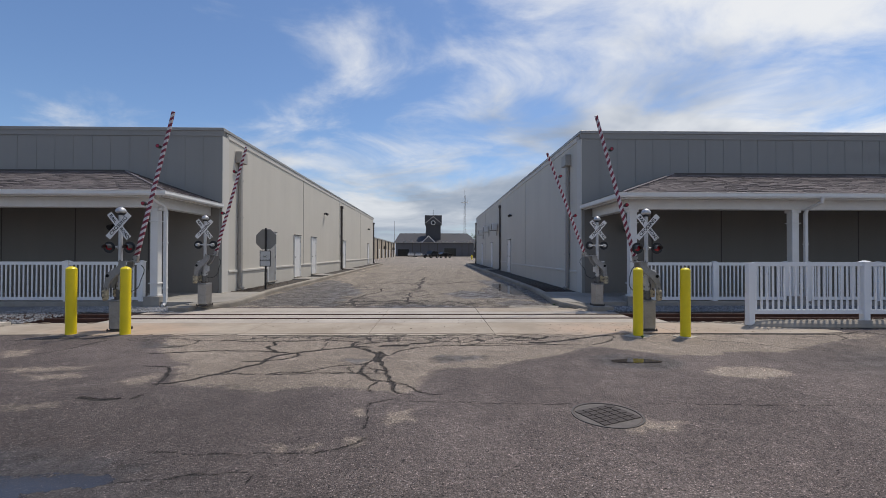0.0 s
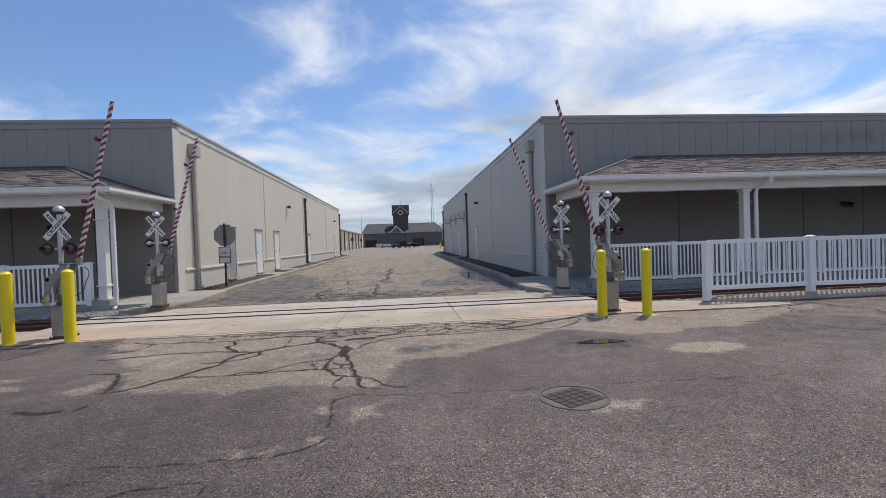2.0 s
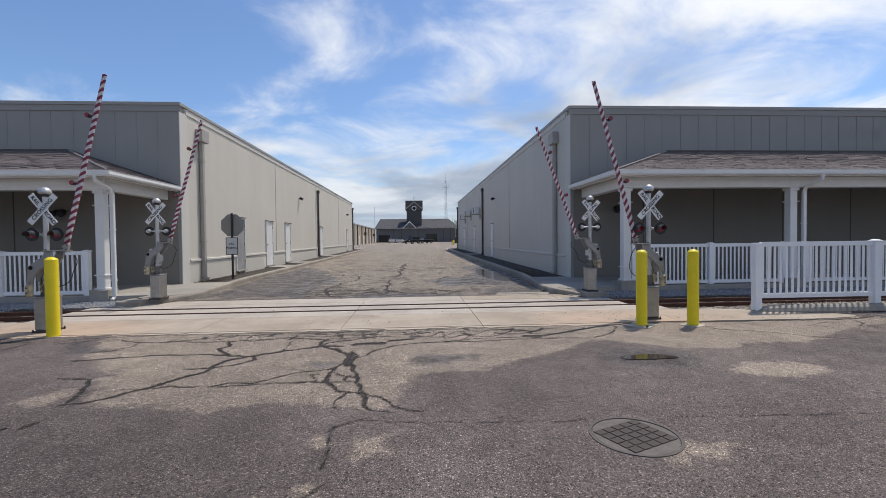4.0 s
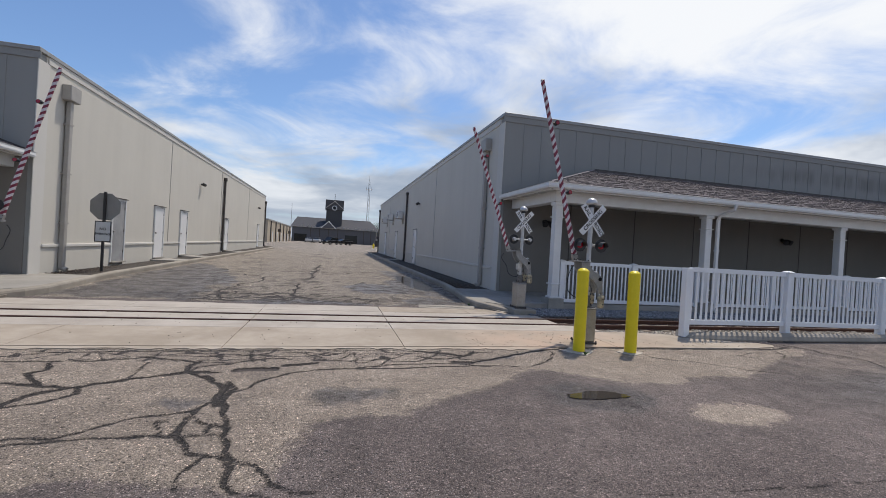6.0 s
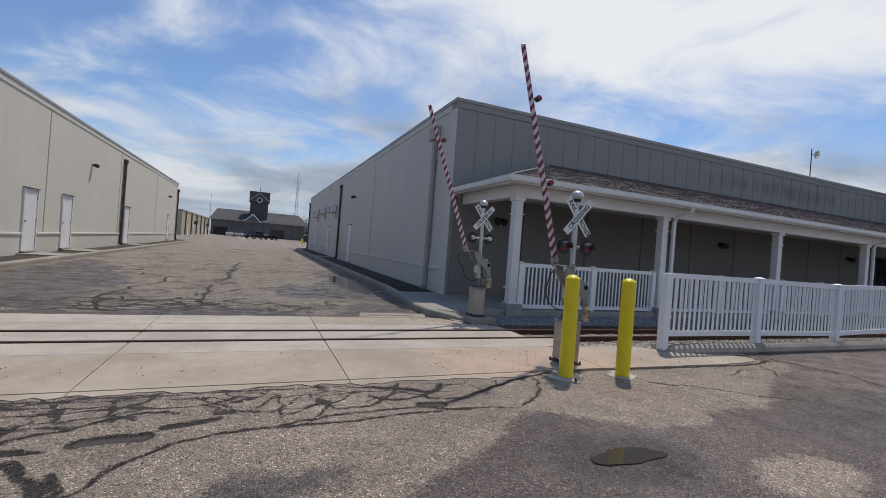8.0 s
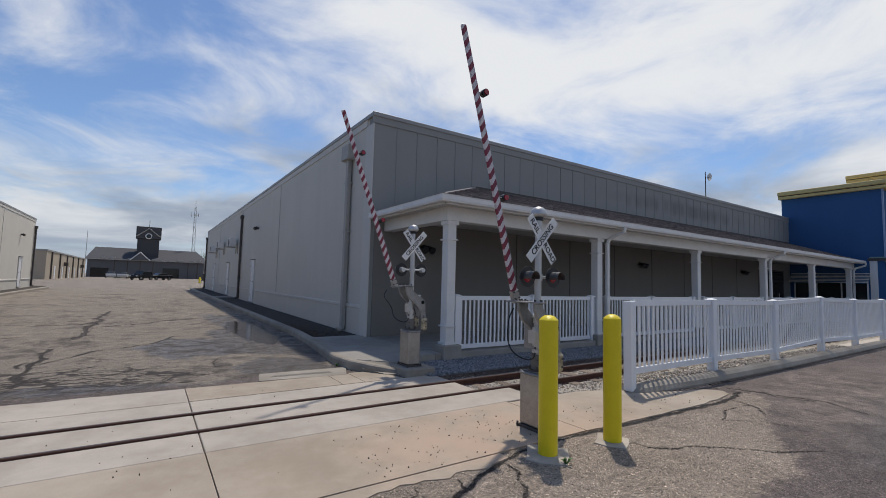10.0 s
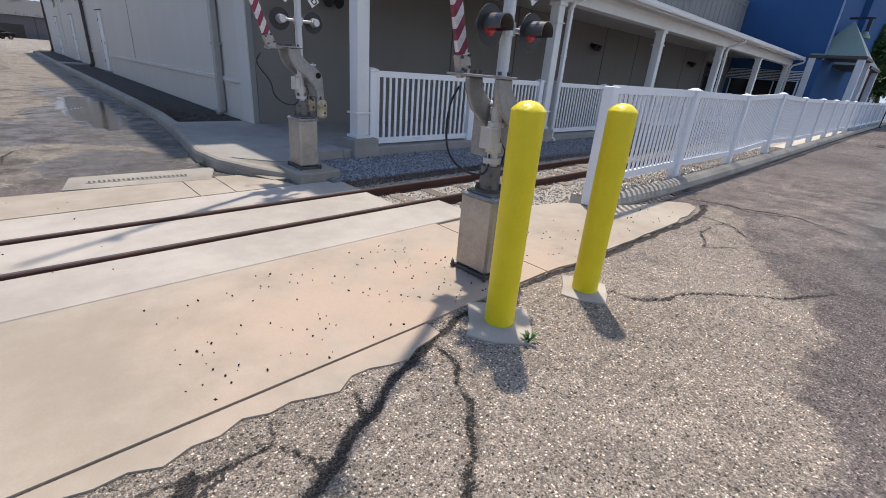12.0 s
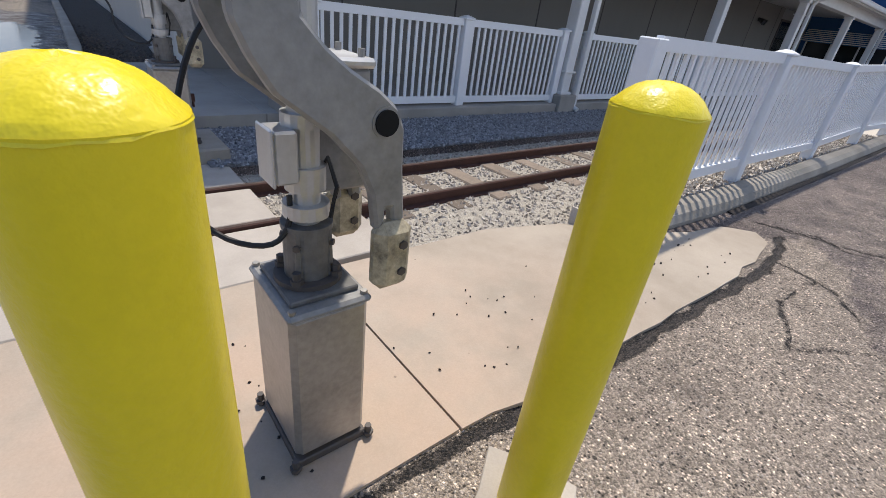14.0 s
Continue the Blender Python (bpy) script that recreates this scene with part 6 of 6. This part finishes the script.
def puddle(cx, cy, rx, ry, seed, label):
    rnd = random.Random(seed)
    bm = bmesh.new()
    k = 160
    ph = [rnd.uniform(0, 6.28) for _ in range(5)]
    pts = []
    for i in range(k):
        a = 2 * math.pi * i / k
        r = 1 + sum(0.16 / (q + 1) * math.sin((q + 2) * a + ph[q]) for q in range(5)) + 0.09 * noise.noise((6 * math.cos(a), 6 * math.sin(a), seed)) + 0.07 * noise.noise((19 * math.cos(a), 19 * math.sin(a), seed + 3))
        pts.append(bm.verts.new((cx + rx * r * math.cos(a), cy + ry * r * math.sin(a), rise(cy + ry * r * math.sin(a)) + 0.008)))
    bm.faces.new(pts)
    tagged(part("puddle", bm, M["water"]), label, "puddle", kind="structure")


puddle(3.02, 6.6, 0.27, 0.13, 3, "small shallow muddy rain puddle on asphalt")


rc = random.Random(21)
# small weed beside the bollard footing
wd = bmesh.new()
for k in range(16):
    a = rc.uniform(0, 6.28)
    r = rc.uniform(0.03, 0.085)
    p = Vector((r * math.cos(a), r * math.sin(a), rc.uniform(0.02, 0.06)))
    sd = Vector((-math.sin(a), math.cos(a), 0)) * 0.009
    q = p * 0.5 + Vector((0, 0, 0.02))
    solid(wd, [(0, 0, 0), tuple(q + sd), tuple(p), tuple(q - sd)])
weed = tagged(part("weed", wd, M["leaf"]), "small green weed growing from a crack", "weed")
weed.location = (3.86, 8.17, 0.0)
copy_thing(weed, pose(3.66, 12.92, 0.0, 0, 0, 40))

# ---- far end of the lane ----
FB = 160.0
z0 = rise(FB) - 0.02
far_house = thing("clock_tower_building", pose(0.5, FB, z0), "dark grey distant building with long roof and square tower", "building")


def FP_(nm, bm, mat, parent=None, label=""):
    bmesh.ops.translate(bm, verts=bm.verts, vec=(-0.5, -FB, -z0))
    return part(nm, bm, mat, parent or far_house, label)


FP_("wall", boxes((-13.4, FB, z0 - 0.2, 15.6, FB + 24, z0 + 5.1)), M["farwall"])
bm = bmesh.new()
e, r = z0 + 5.1, z0 + 8.8
solid(bm, [(-13.9, FB - 0.6, e), (16.1, FB - 0.6, e), (13.2, FB + 9, r), (-12.6, FB + 9, r)], [(-13.9, FB + 24.6, e), (-12.6, FB + 9, r), (13.2, FB + 9, r), (16.1, FB + 24.6, e)],
      [(-13.9, FB - 0.6, e), (-12.6, FB + 9, r), (-13.9, FB + 24.6, e)], [(16.1, FB - 0.6, e), (16.1, FB + 24.6, e), (13.2, FB + 9, r)])
bmesh.ops.recalc_face_normals(bm, faces=bm.faces)
FP_("roof", bm, M["darkroof"])
tw = FP_("tower", boxes((-2.55, FB + 2, z0 + 5, 2.9, FB + 7, z0 + 11.6)), plain("tower_boards", (0.06, 0.06, 0.065), 0.8), None, "dark boarded square tower")
FP_("tower_top", boxes((-2.95, FB + 1.6, z0 + 11.6, 3.3, FB + 7.4, z0 + 15.1), bevel=0.1), plain("tower_top_boards", (0.075, 0.075, 0.08), 0.8), None, "wider dark belfry")
bm = rods(((0.17, FB + 1.45, z0 + 12.3), (0.17, FB + 1.6, z0 + 12.3), 0.85), seg=24)
FP_("clock", bm, M["trim"], tw, "round pale window ring")
FP_("clock_face", rods(((0.17, FB + 1.38, z0 + 12.3), (0.17, FB + 1.46, z0 + 12.3), 0.6), seg=24), M["glass"], tw)
for q in (-1, 1):
    FP_("gable_trim", rods(((0.17, FB + 1.5, z0 + 14.6), (0.17 + q * 2.9, FB + 1.5, z0 + 12.2), 0.16), seg=6), M["pipe"], tw)
FP_("finial", rods(((0.17, FB + 4, z0 + 15.1), (0.17, FB + 4, z0 + 17.3), 0.07), seg=6), M["darkpipe"])
bm = upright([(-3.6, z0 + 5.1), (0.6, z0 + 5.1), (-1.5, z0 + 7.3)], FB - 1.0, FB + 3)
FP_("porch_gable", bm, M["farwall"])
for q in (-1, 1):
    FP_("gable_trim", rods(((-1.5, FB - 1.05, z0 + 7.4), (-1.5 + q * 2.4, FB - 1.05, z0 + 5.0), 0.14), seg=6), M["trim"])
FP_("garage_door", boxes((-12.6, FB - 0.05, z0 + 0.1, -8.6, FB, z0 + 2.6)), M["glass"])
FP_("garage_door", boxes((4.2, FB - 0.05, z0 + 0.1, 8.4, FB, z0 + 3.0)), M["glass"])
FP_("eave", boxes((-13.9, FB - 0.7, z0 + 4.9, 16.1, FB - 0.6, z0 + 5.15)), M["pipe"])
for x in (-7.5, -4.5, -1.5, 1.6, 10.5, 13.0):
    FP_("pilaster", boxes((x, FB - 0.06, z0, x + 0.25, FB, z0 + 4.9)), M["darkpipe"])
for k in range(14):
    x = -10 + k * 1.9 + rc.uniform(-0.5, 0.5)
    FP_("roof_vent", boxes((x, FB - 0.4, z0 + 5.15, x + rc.uniform(0.4, 1.2), FB + 0.3, z0 + 5.4 + rc.uniform(0, 0.4))), M["pipe"])

for side, xw in ((-1, -12.4), (1, 13.6)):
    zz = rise(96)
    sh = thing("storage_row", pose(xw, 96, zz), "long low beige storage building with side doors", "building", "storage rows")
    x0, x1 = (xw - 9, xw) if side < 0 else (xw, xw + 9)
    bm = boxes((x0 - xw, 0, -0.2, x1 - xw, 50, 4.4))
    part("wall", bm, M["storage"], sh)
    part("roof_edge", boxes((x0 - xw - 0.1, -0.1, 4.4, x1 - xw + 0.1, 50.1, 4.65)), M["cap"], sh)
    s = -side
    for k in range(6):
        y = 4 + k * 8
        part("pipe", boxes((min(0, 0.2 * s), y, 0, max(0, 0.2 * s), y + 0.3, 4.4)), M["darkpipe"], sh)
        part("door", boxes((min(0, 0.08 * s), y + 3, 0, max(0, 0.08 * s), y + 4.1, 2.2)), M["door"], sh)
        if k % 3 == 1:
            part("vent", boxes((min(0, 0.6 * s), y + 5, 2.3, max(0, 0.6 * s), y + 5.9, 3.0)), M["darkpipe"], sh)

aer = thing("radio_mast", pose(12.4, FB + 12, rise(FB)), "tall thin steel lattice radio mast", "mast")
for a in range(3):
    c, s_ = math.cos(a * 2.094), math.sin(a * 2.094)
    part("leg", rods(((0.7 * c, 0.7 * s_, 0), (0.3 * c, 0.3 * s_, 24.0), 0.07, 0.05), seg=5), M["galv"], aer)
    c2, s2 = math.cos((a + 1) * 2.094), math.sin((a + 1) * 2.094)
    for k in range(12):
        r0, r1 = 0.7 - 0.4 * k / 12, 0.7 - 0.4 * (k + 1) / 12
        part("brace", rods(((r0 * c, r0 * s_, 2 * k), (r1 * c2, r1 * s2, 2 * k + 2), 0.03), seg=4), M["galv"], aer)
part("antenna", rods(((-1.3, 0, 21), (1.3, 0, 21), 0.06), ((0, 0, 24), (0, 0, 26.0), 0.05), ((-1.0, 0, 20.5), (-1.0, 0, 22), 0.06), ((1.0, 0, 20.5), (1.0, 0, 22), 0.06), seg=5), M["galv"], aer)
pl = thing("flag_pole", pose(-14.2, FB + 4, rise(FB)), "thin bare grey pole behind a roof", "pole")
part("shaft", rods(((0, 0, 0), (0, 0, 13.0), 0.09, 0.05), seg=6), M["galv"], pl)


def car(x, y, turn, paint, label, tall):
    c = thing("parked_car", pose(x, y, rise(y), 0, 0, turn), label, "car", "parked cars")
    h = 1.75 if tall else 1.45
    body = [(-2.25, 0.35), (2.25, 0.35), (2.3, 0.7), (2.15, 0.95), (1.1, 1.05), (-2.15, 1.05), (-2.28, 0.8)]
    part("body", upright(body, -0.9, 0.9, 0.05), paint, c)
    cab = [(-2.1 if tall else -1.5, 1.05), (1.15, 1.05), (0.45, h), (-1.95 if tall else -0.9, h)]
    part("cabin", upright(cab, -0.78, 0.78, 0.06), M["glass"], c, "dark tinted glass")
    part("roof", boxes((-1.9 if tall else -0.85, -0.74, h, 0.42, 0.74, h + 0.03), bevel=0.01), paint, c)
    for wx in (-1.4, 1.4):
        for wy in (-0.86, 0.86):
            w = part("wheel", rods(((wx, wy - 0.1, 0.34), (wx, wy + 0.1, 0.34), 0.34), seg=18), M["rubber"], c)
            part("rim", rods(((wx, wy - 0.11, 0.34), (wx, wy + 0.11, 0.34), 0.2), seg=12), M["galv"], w)
    for wy in (-0.65, 0.65):
        part("headlight", boxes((2.2, wy - 0.16, 0.72, 2.3, wy + 0.16, 0.86), bevel=0.02), M["trim"], c)


car(-0.3, 112, 235, M["carpaint"], "black parked sport utility car", True)
car(2.9, 116, 215, M["carpaint"], "low dark parked car", False)
car(-6.6, 135, 95, M["carlight"], "pale silver parked car", False)
car(-4.2, 135.5, 85, M["carlight"], "pale silver parked car", False)
bn = thing("dumpster", pose(11.2, 112, rise(112)), "dark steel waste container beside a wall", "dumpster")
part("body", boxes((-0.9, -0.8, 0.1, 0.9, 0.8, 1.5), bevel=0.05), M["darkpipe"], bn)
part("lid", boxes((-0.95, -0.85, 1.5, 0.95, 0.85, 1.6), bevel=0.03), M["black"], bn)
by = thing("fire_hydrant", pose(7.9, 88, rise(88)), "yellow fire hydrant beside the lane", "hydrant")
part("barrel", rods(((0, 0, 0), (0, 0, 0.75), 0.16), ((0, 0, 0.75), (0, 0, 0.95), 0.18, 0.05), ((-0.25, 0, 0.55), (0.25, 0, 0.55), 0.08), seg=12), M["yellow"], by)

# ---- blue shop beyond the porch ----
bs = thing("blue_shop", pose(30.5, 11.5, 0), "deep blue painted shop with stepped parapet and yellow cornice", "building")


def BP_(nm, bm, mat, parent=None, label=""):
    bmesh.ops.translate(bm, verts=bm.verts, vec=(-30.5, -11.5, 0))
    return part(nm, bm, mat, parent or bs, label)


BP_("wall", boxes((30.5, 11.5, -0.1, 46, 15.6, 6.6), (30.6, 15.6, -0.1, 46, 34, 5.0)), M["blue"])
BP_("raised_front", boxes((36.5, 11.2, 3.2, 46.2, 14, 8.2)), M["blue"])
for x0, y0, x1, y1, z in ((30.3, 11.3, 36.5, 15.7, 6.6), (36.3, 10.95, 46.4, 14.2, 8.2)):
    cn = BP_("cornice", boxes((x0, y0, z, x1, y1, z + 0.16), (x0 - 0.08, y0 - 0.08, z + 0.2, x1 + 0.08, y1, z + 0.42), bevel=0.02), M["cornice"], None, "yellow stepped cornice")
    BP_("cornice_band", boxes((x0 + 0.03, y0 + 0.03, z + 0.16, x1, y1, z + 0.2)), M["darkpipe"], cn)
BP_("corner_trim", boxes((30.46, 11.44, 3.0, 30.58, 11.5, 6.6)), plain("pale_blue_trim", (0.25, 0.33, 0.5), 0.6), None, "pale corner trim")
BP_("bracket_sign", boxes((33.6, 10.5, 5.05, 33.68, 11.5, 5.15), (33.6, 10.6, 4.5, 33.68, 10.75, 5.05), bevel=0.01), M["black"], None, "black iron sign bracket")
lt = BP_("bracket_lamp", rods(((33.64, 10.7, 4.5), (33.64, 10.7, 4.2), 0.1, 0.28), seg=14), M["green"], None, "green shaded bracket lamp")


def canopy(x, y, w, d, zb, za, label):
    c = thing("entrance_canopy", pose(x, y, 0), label, "canopy", "entrance canopies")
    bm = bmesh.new()
    solid(bm, [(-w, -d, zb), (w, -d, zb), (0, 0, za)], [(w, -d, zb), (w, d, zb), (0, 0, za)], [(w, d, zb), (-w, d, zb), (0, 0, za)], [(-w, d, zb), (-w, -d, zb), (0, 0, za)], [(-w, -d, zb), (-w, d, zb), (w, d, zb), (w, -d, zb)])
    bmesh.ops.recalc_face_normals(bm, faces=bm.faces)
    part("roof", bm, M["green"], c, "pale green metal pyramid roof")
    part("eave", boxes((-w - 0.04, -d - 0.04, zb - 0.14, w + 0.04, d + 0.04, zb - 0.005), bevel=0.01), M["darkpipe"], c)
    for px in (-w + 0.15, w - 0.15):
        for py in (-d + 0.15, d - 0.15):
            cl = part("column", boxes((px - 0.14, py - 0.14, 0.1, px + 0.14, py + 0.14, zb - 0.14), bevel=0.012), M["trim"], c, "white square column")
            part("column_base", boxes((px - 0.19, py - 0.19, 0, px + 0.19, py + 0.19, 0.4), bevel=0.012), M["trim"], cl)
    return c


canopy(31.7, 11.0, 1.25, 1.05, 3.2, 4.75, "green pyramid canopy on white columns before the blue shop")
canopy(36.2, 10.9, 2.4, 0.9, 3.0, 4.2, "low green canopy on white columns along the shop front")
canopy(56.5, 11.2, 1.5, 1.5, 2.9, 4.5, "green pyramid canopy on white columns further along")
row = thing("shop_row", pose(46, 13, 0), "low dark row of shops behind trees", "building")
part("wall", boxes((0, 0, -0.1, 45, 18, 4.6)), M["farwall"], row)
part("roof_edge", boxes((-0.1, -0.2, 4.6, 45.1, 18.1, 4.85)), M["cap"], row)
for k in range(7):
    part("shop_window", boxes((2 + k * 6, -0.05, 0.6, 6 + k * 6, 0, 2.9)), M["glass"], row)
bt = thing("brick_tower", pose(92, 17.5, 0), "tan brick corner tower with pale cornice", "building")
part("wall", boxes((-5, -4, 0, 5, 6, 9.5)), M["brick"], bt)
part("turret", boxes((-0.5, -4.4, 9.5, 2.2, -1.6, 12.0)), M["brick"], bt)
part("cornice", boxes((-5.2, -4.2, 9.5, 5.2, 6.2, 9.9), bevel=0.05), M["cornice"], bt, "pale yellow cornice")
part("turret_cap", boxes((-0.7, -4.6, 12.0, 2.4, -1.4, 12.3), bevel=0.05), M["cap"], bt)
part("arched_window", upright([(-2.5, 4.5), (-0.9, 4.5), (-0.9, 6.6), (-1.3, 7.1), (-2.1, 7.1), (-2.5, 6.6)], -4.08, -3.98), M["glass"], bt)


def tree(x, y, h, crown, seed, label, low=0.35):
    """A tapered trunk, forking limbs and a crown of many small leaves in clumps."""
    rnd = random.Random(seed)
    t = thing("tree", pose(x, y, 0), label, "tree", "street trees")
    top = Vector((rnd.uniform(-0.2, 0.2), rnd.uniform(-0.2, 0.2), h * low))
    part("trunk", tube([(0, 0, -0.1), (0.03, 0.02, h * low * 0.5), tuple(top)], h * 0.022 + 0.03, 8), M["bark"], t)
    tips = []
    for k in range(9):
        a = rnd.uniform(0, 6.28)
        r = crown * rnd.uniform(0.35, 0.85)
        end = Vector((r * math.cos(a), r * math.sin(a), h * rnd.uniform(low + 0.12, 0.92)))
        mid = top.lerp(end, 0.5) + Vector((0, 0, 0.1 * h * rnd.random()))
        part("limb", tube([tuple(top), tuple(mid), tuple(end)], h * 0.008 + 0.012, 5), M["bark"], t)
        tips += [end, mid.lerp(end, 0.5), mid]
    verts, faces = [], []
    for c in tips:
        cr = crown * rnd.uniform(0.28, 0.5)
        for _ in range(150):
            v = Vector((rnd.gauss(0, 0.5), rnd.gauss(0, 0.5), rnd.gauss(0, 0.38))) * cr
            p = c + v
            s = rnd.uniform(0.06, 0.14) * (1 + h * 0.03)
            q = Euler((rnd.uniform(-0.9, 0.9), rnd.uniform(-0.9, 0.9), rnd.uniform(0, 6.28))).to_matrix()
            k = len(verts)
            for u, w, zz in ((-1, 0, 0), (0, -0.5, 0.12), (1, 0, 0), (0, 0.5, 0.12)):
                verts.append(p + q @ Vector((u, w, zz)) * s)
            faces.append((k, k + 1, k + 2, k + 3))
    me = bpy.data.meshes.new("crown")
    me.from_pydata(verts, [], faces)
    me.materials.append(M["leaf"])
    part("crown", me, None, t, "uneven crown of small green leaves", kind="stuff")


tree(45.0, 10.9, 7.2, 1.7, 1, "slender leafy green street tree before the shops", 0.45)
tree(49.5, 10.2, 5.0, 1.7, 2, "bushy green street tree beside the fence end")
tree(54.0, 9.6, 5.6, 2.2, 3, "bushy green street tree beside the fence end")
tree(59.0, 9.4, 5.2, 2.3, 4, "broad green street tree beyond the fence", 0.3)
tree(64.0, 8.6, 4.6, 2.2, 5, "broad green street tree beyond the fence", 0.3)
tree(95.0, 6.0, 6.0, 3.2, 6, "distant round green tree", 0.25)
tree(112.0, 2.5, 6.5, 3.6, 7, "distant round green tree", 0.25)
tree(128.0, 9.0, 7.5, 4.0, 8, "distant round green tree", 0.25)
tree(104.0, 10.0, 7.0, 3.6, 9, "distant round green tree", 0.25)
tree(140.0, 0.0, 7.5, 4.4, 10, "distant round green tree", 0.25)
tree(17.0, 175.0, 9.0, 4.0, 11, "distant green tree behind the lane's end", 0.3)

sp = thing("marker_post", pose(38.5, 9.0, 0), "thin black marker post beside the fence", "post")
part("shaft", rods(((0, 0, 0), (0.05, 0, 1.75), 0.03), seg=8), M["black"], sp)
part("base", rods(((0, 0, 0), (0, 0, 0.06), 0.1), seg=10), M["black"], sp)
dr = thing("drain_grate", pose(22.9, 7.7, 0.0), "dark iron drain grate in the asphalt", "drain")
part("frame", boxes((-0.7, -0.4, -0.02, 0.7, 0.4, 0.006)), M["rust"], dr)
for k in range(9):
    part("bar", boxes((-0.62 + k * 0.14, -0.34, 0.006, -0.55 + k * 0.14, 0.34, 0.014)), M["darkpipe"], dr)
sl = thing("slot_drain", pose(2.95, 12.5, TOP + 0.004, 0, 0, -4), "narrow slotted iron drain in the concrete", "drain")
part("frame", boxes((-0.45, -0.05, -0.02, 0.45, 0.05, 0.004)), M["kerb"], sl)
for k in range(22):
    part("slot", boxes((-0.43 + k * 0.04, -0.035, 0.004, -0.412 + k * 0.04, 0.035, 0.006)), M["black"], sl)

# shop window on the blue wall, seen through the porch; added white slats stand for its bright reflection
sw = thing("shop_awning", pose(30.5, 12.1, 0), "dark shop window with added white slats for a bright reflection", "awning")
part("window", boxes((-0.04, 0.0, 0.6, -0.004, 3.0, 1.95), bevel=0.004), M["glass"], sw, "dark shop window")
for q in (0.0, 1.0, 2.0, 2.95):
    part("mullion", boxes((-0.07, q, 0.6, -0.04, q + 0.06, 1.95)), M["trim"], sw)
for k in range(7):
    part("slat", boxes((-0.12 - k * 0.085, -0.1, 2.42 - k * 0.075, -0.02 - k * 0.085, 3.1, 2.45 - k * 0.075)), M["trim"], sw)
dd = thing("porch_door", pose(26.9, YF, 0.15), "dark double door at the end of the porch", "door")
part("frame", boxes((0.0, -0.05, 0, 0.08, 0, 2.4), (2.5, -0.05, 0, 2.58, 0, 2.4), (0.08, -0.05, 2.32, 2.5, 0, 2.4)), M["darkpipe"], dd)
for q in (0.08, 1.29):
    part("leaf", boxes((q, -0.03, 0.0, q + 1.2, -0.004, 2.32), bevel=0.004), M["glass"], dd, "dark glazed door leaf")
    part("handle", rods(((q + 0.6, -0.06, 0.9), (q + 0.6, -0.06, 1.2), 0.015), seg=8), M["galv"], dd)

# small grit and leaf bits scattered on the apron
stones("grit", [(2.4, 4.3, 8.66, 9.7, 130), (-3.0, 2.6, 8.7, 12.2, 90), (4.7, 7.4, 8.65, 9.3, 60)], TOP + 0.003, 0.009, M["crack"], "small dark bits of grit on the concrete")
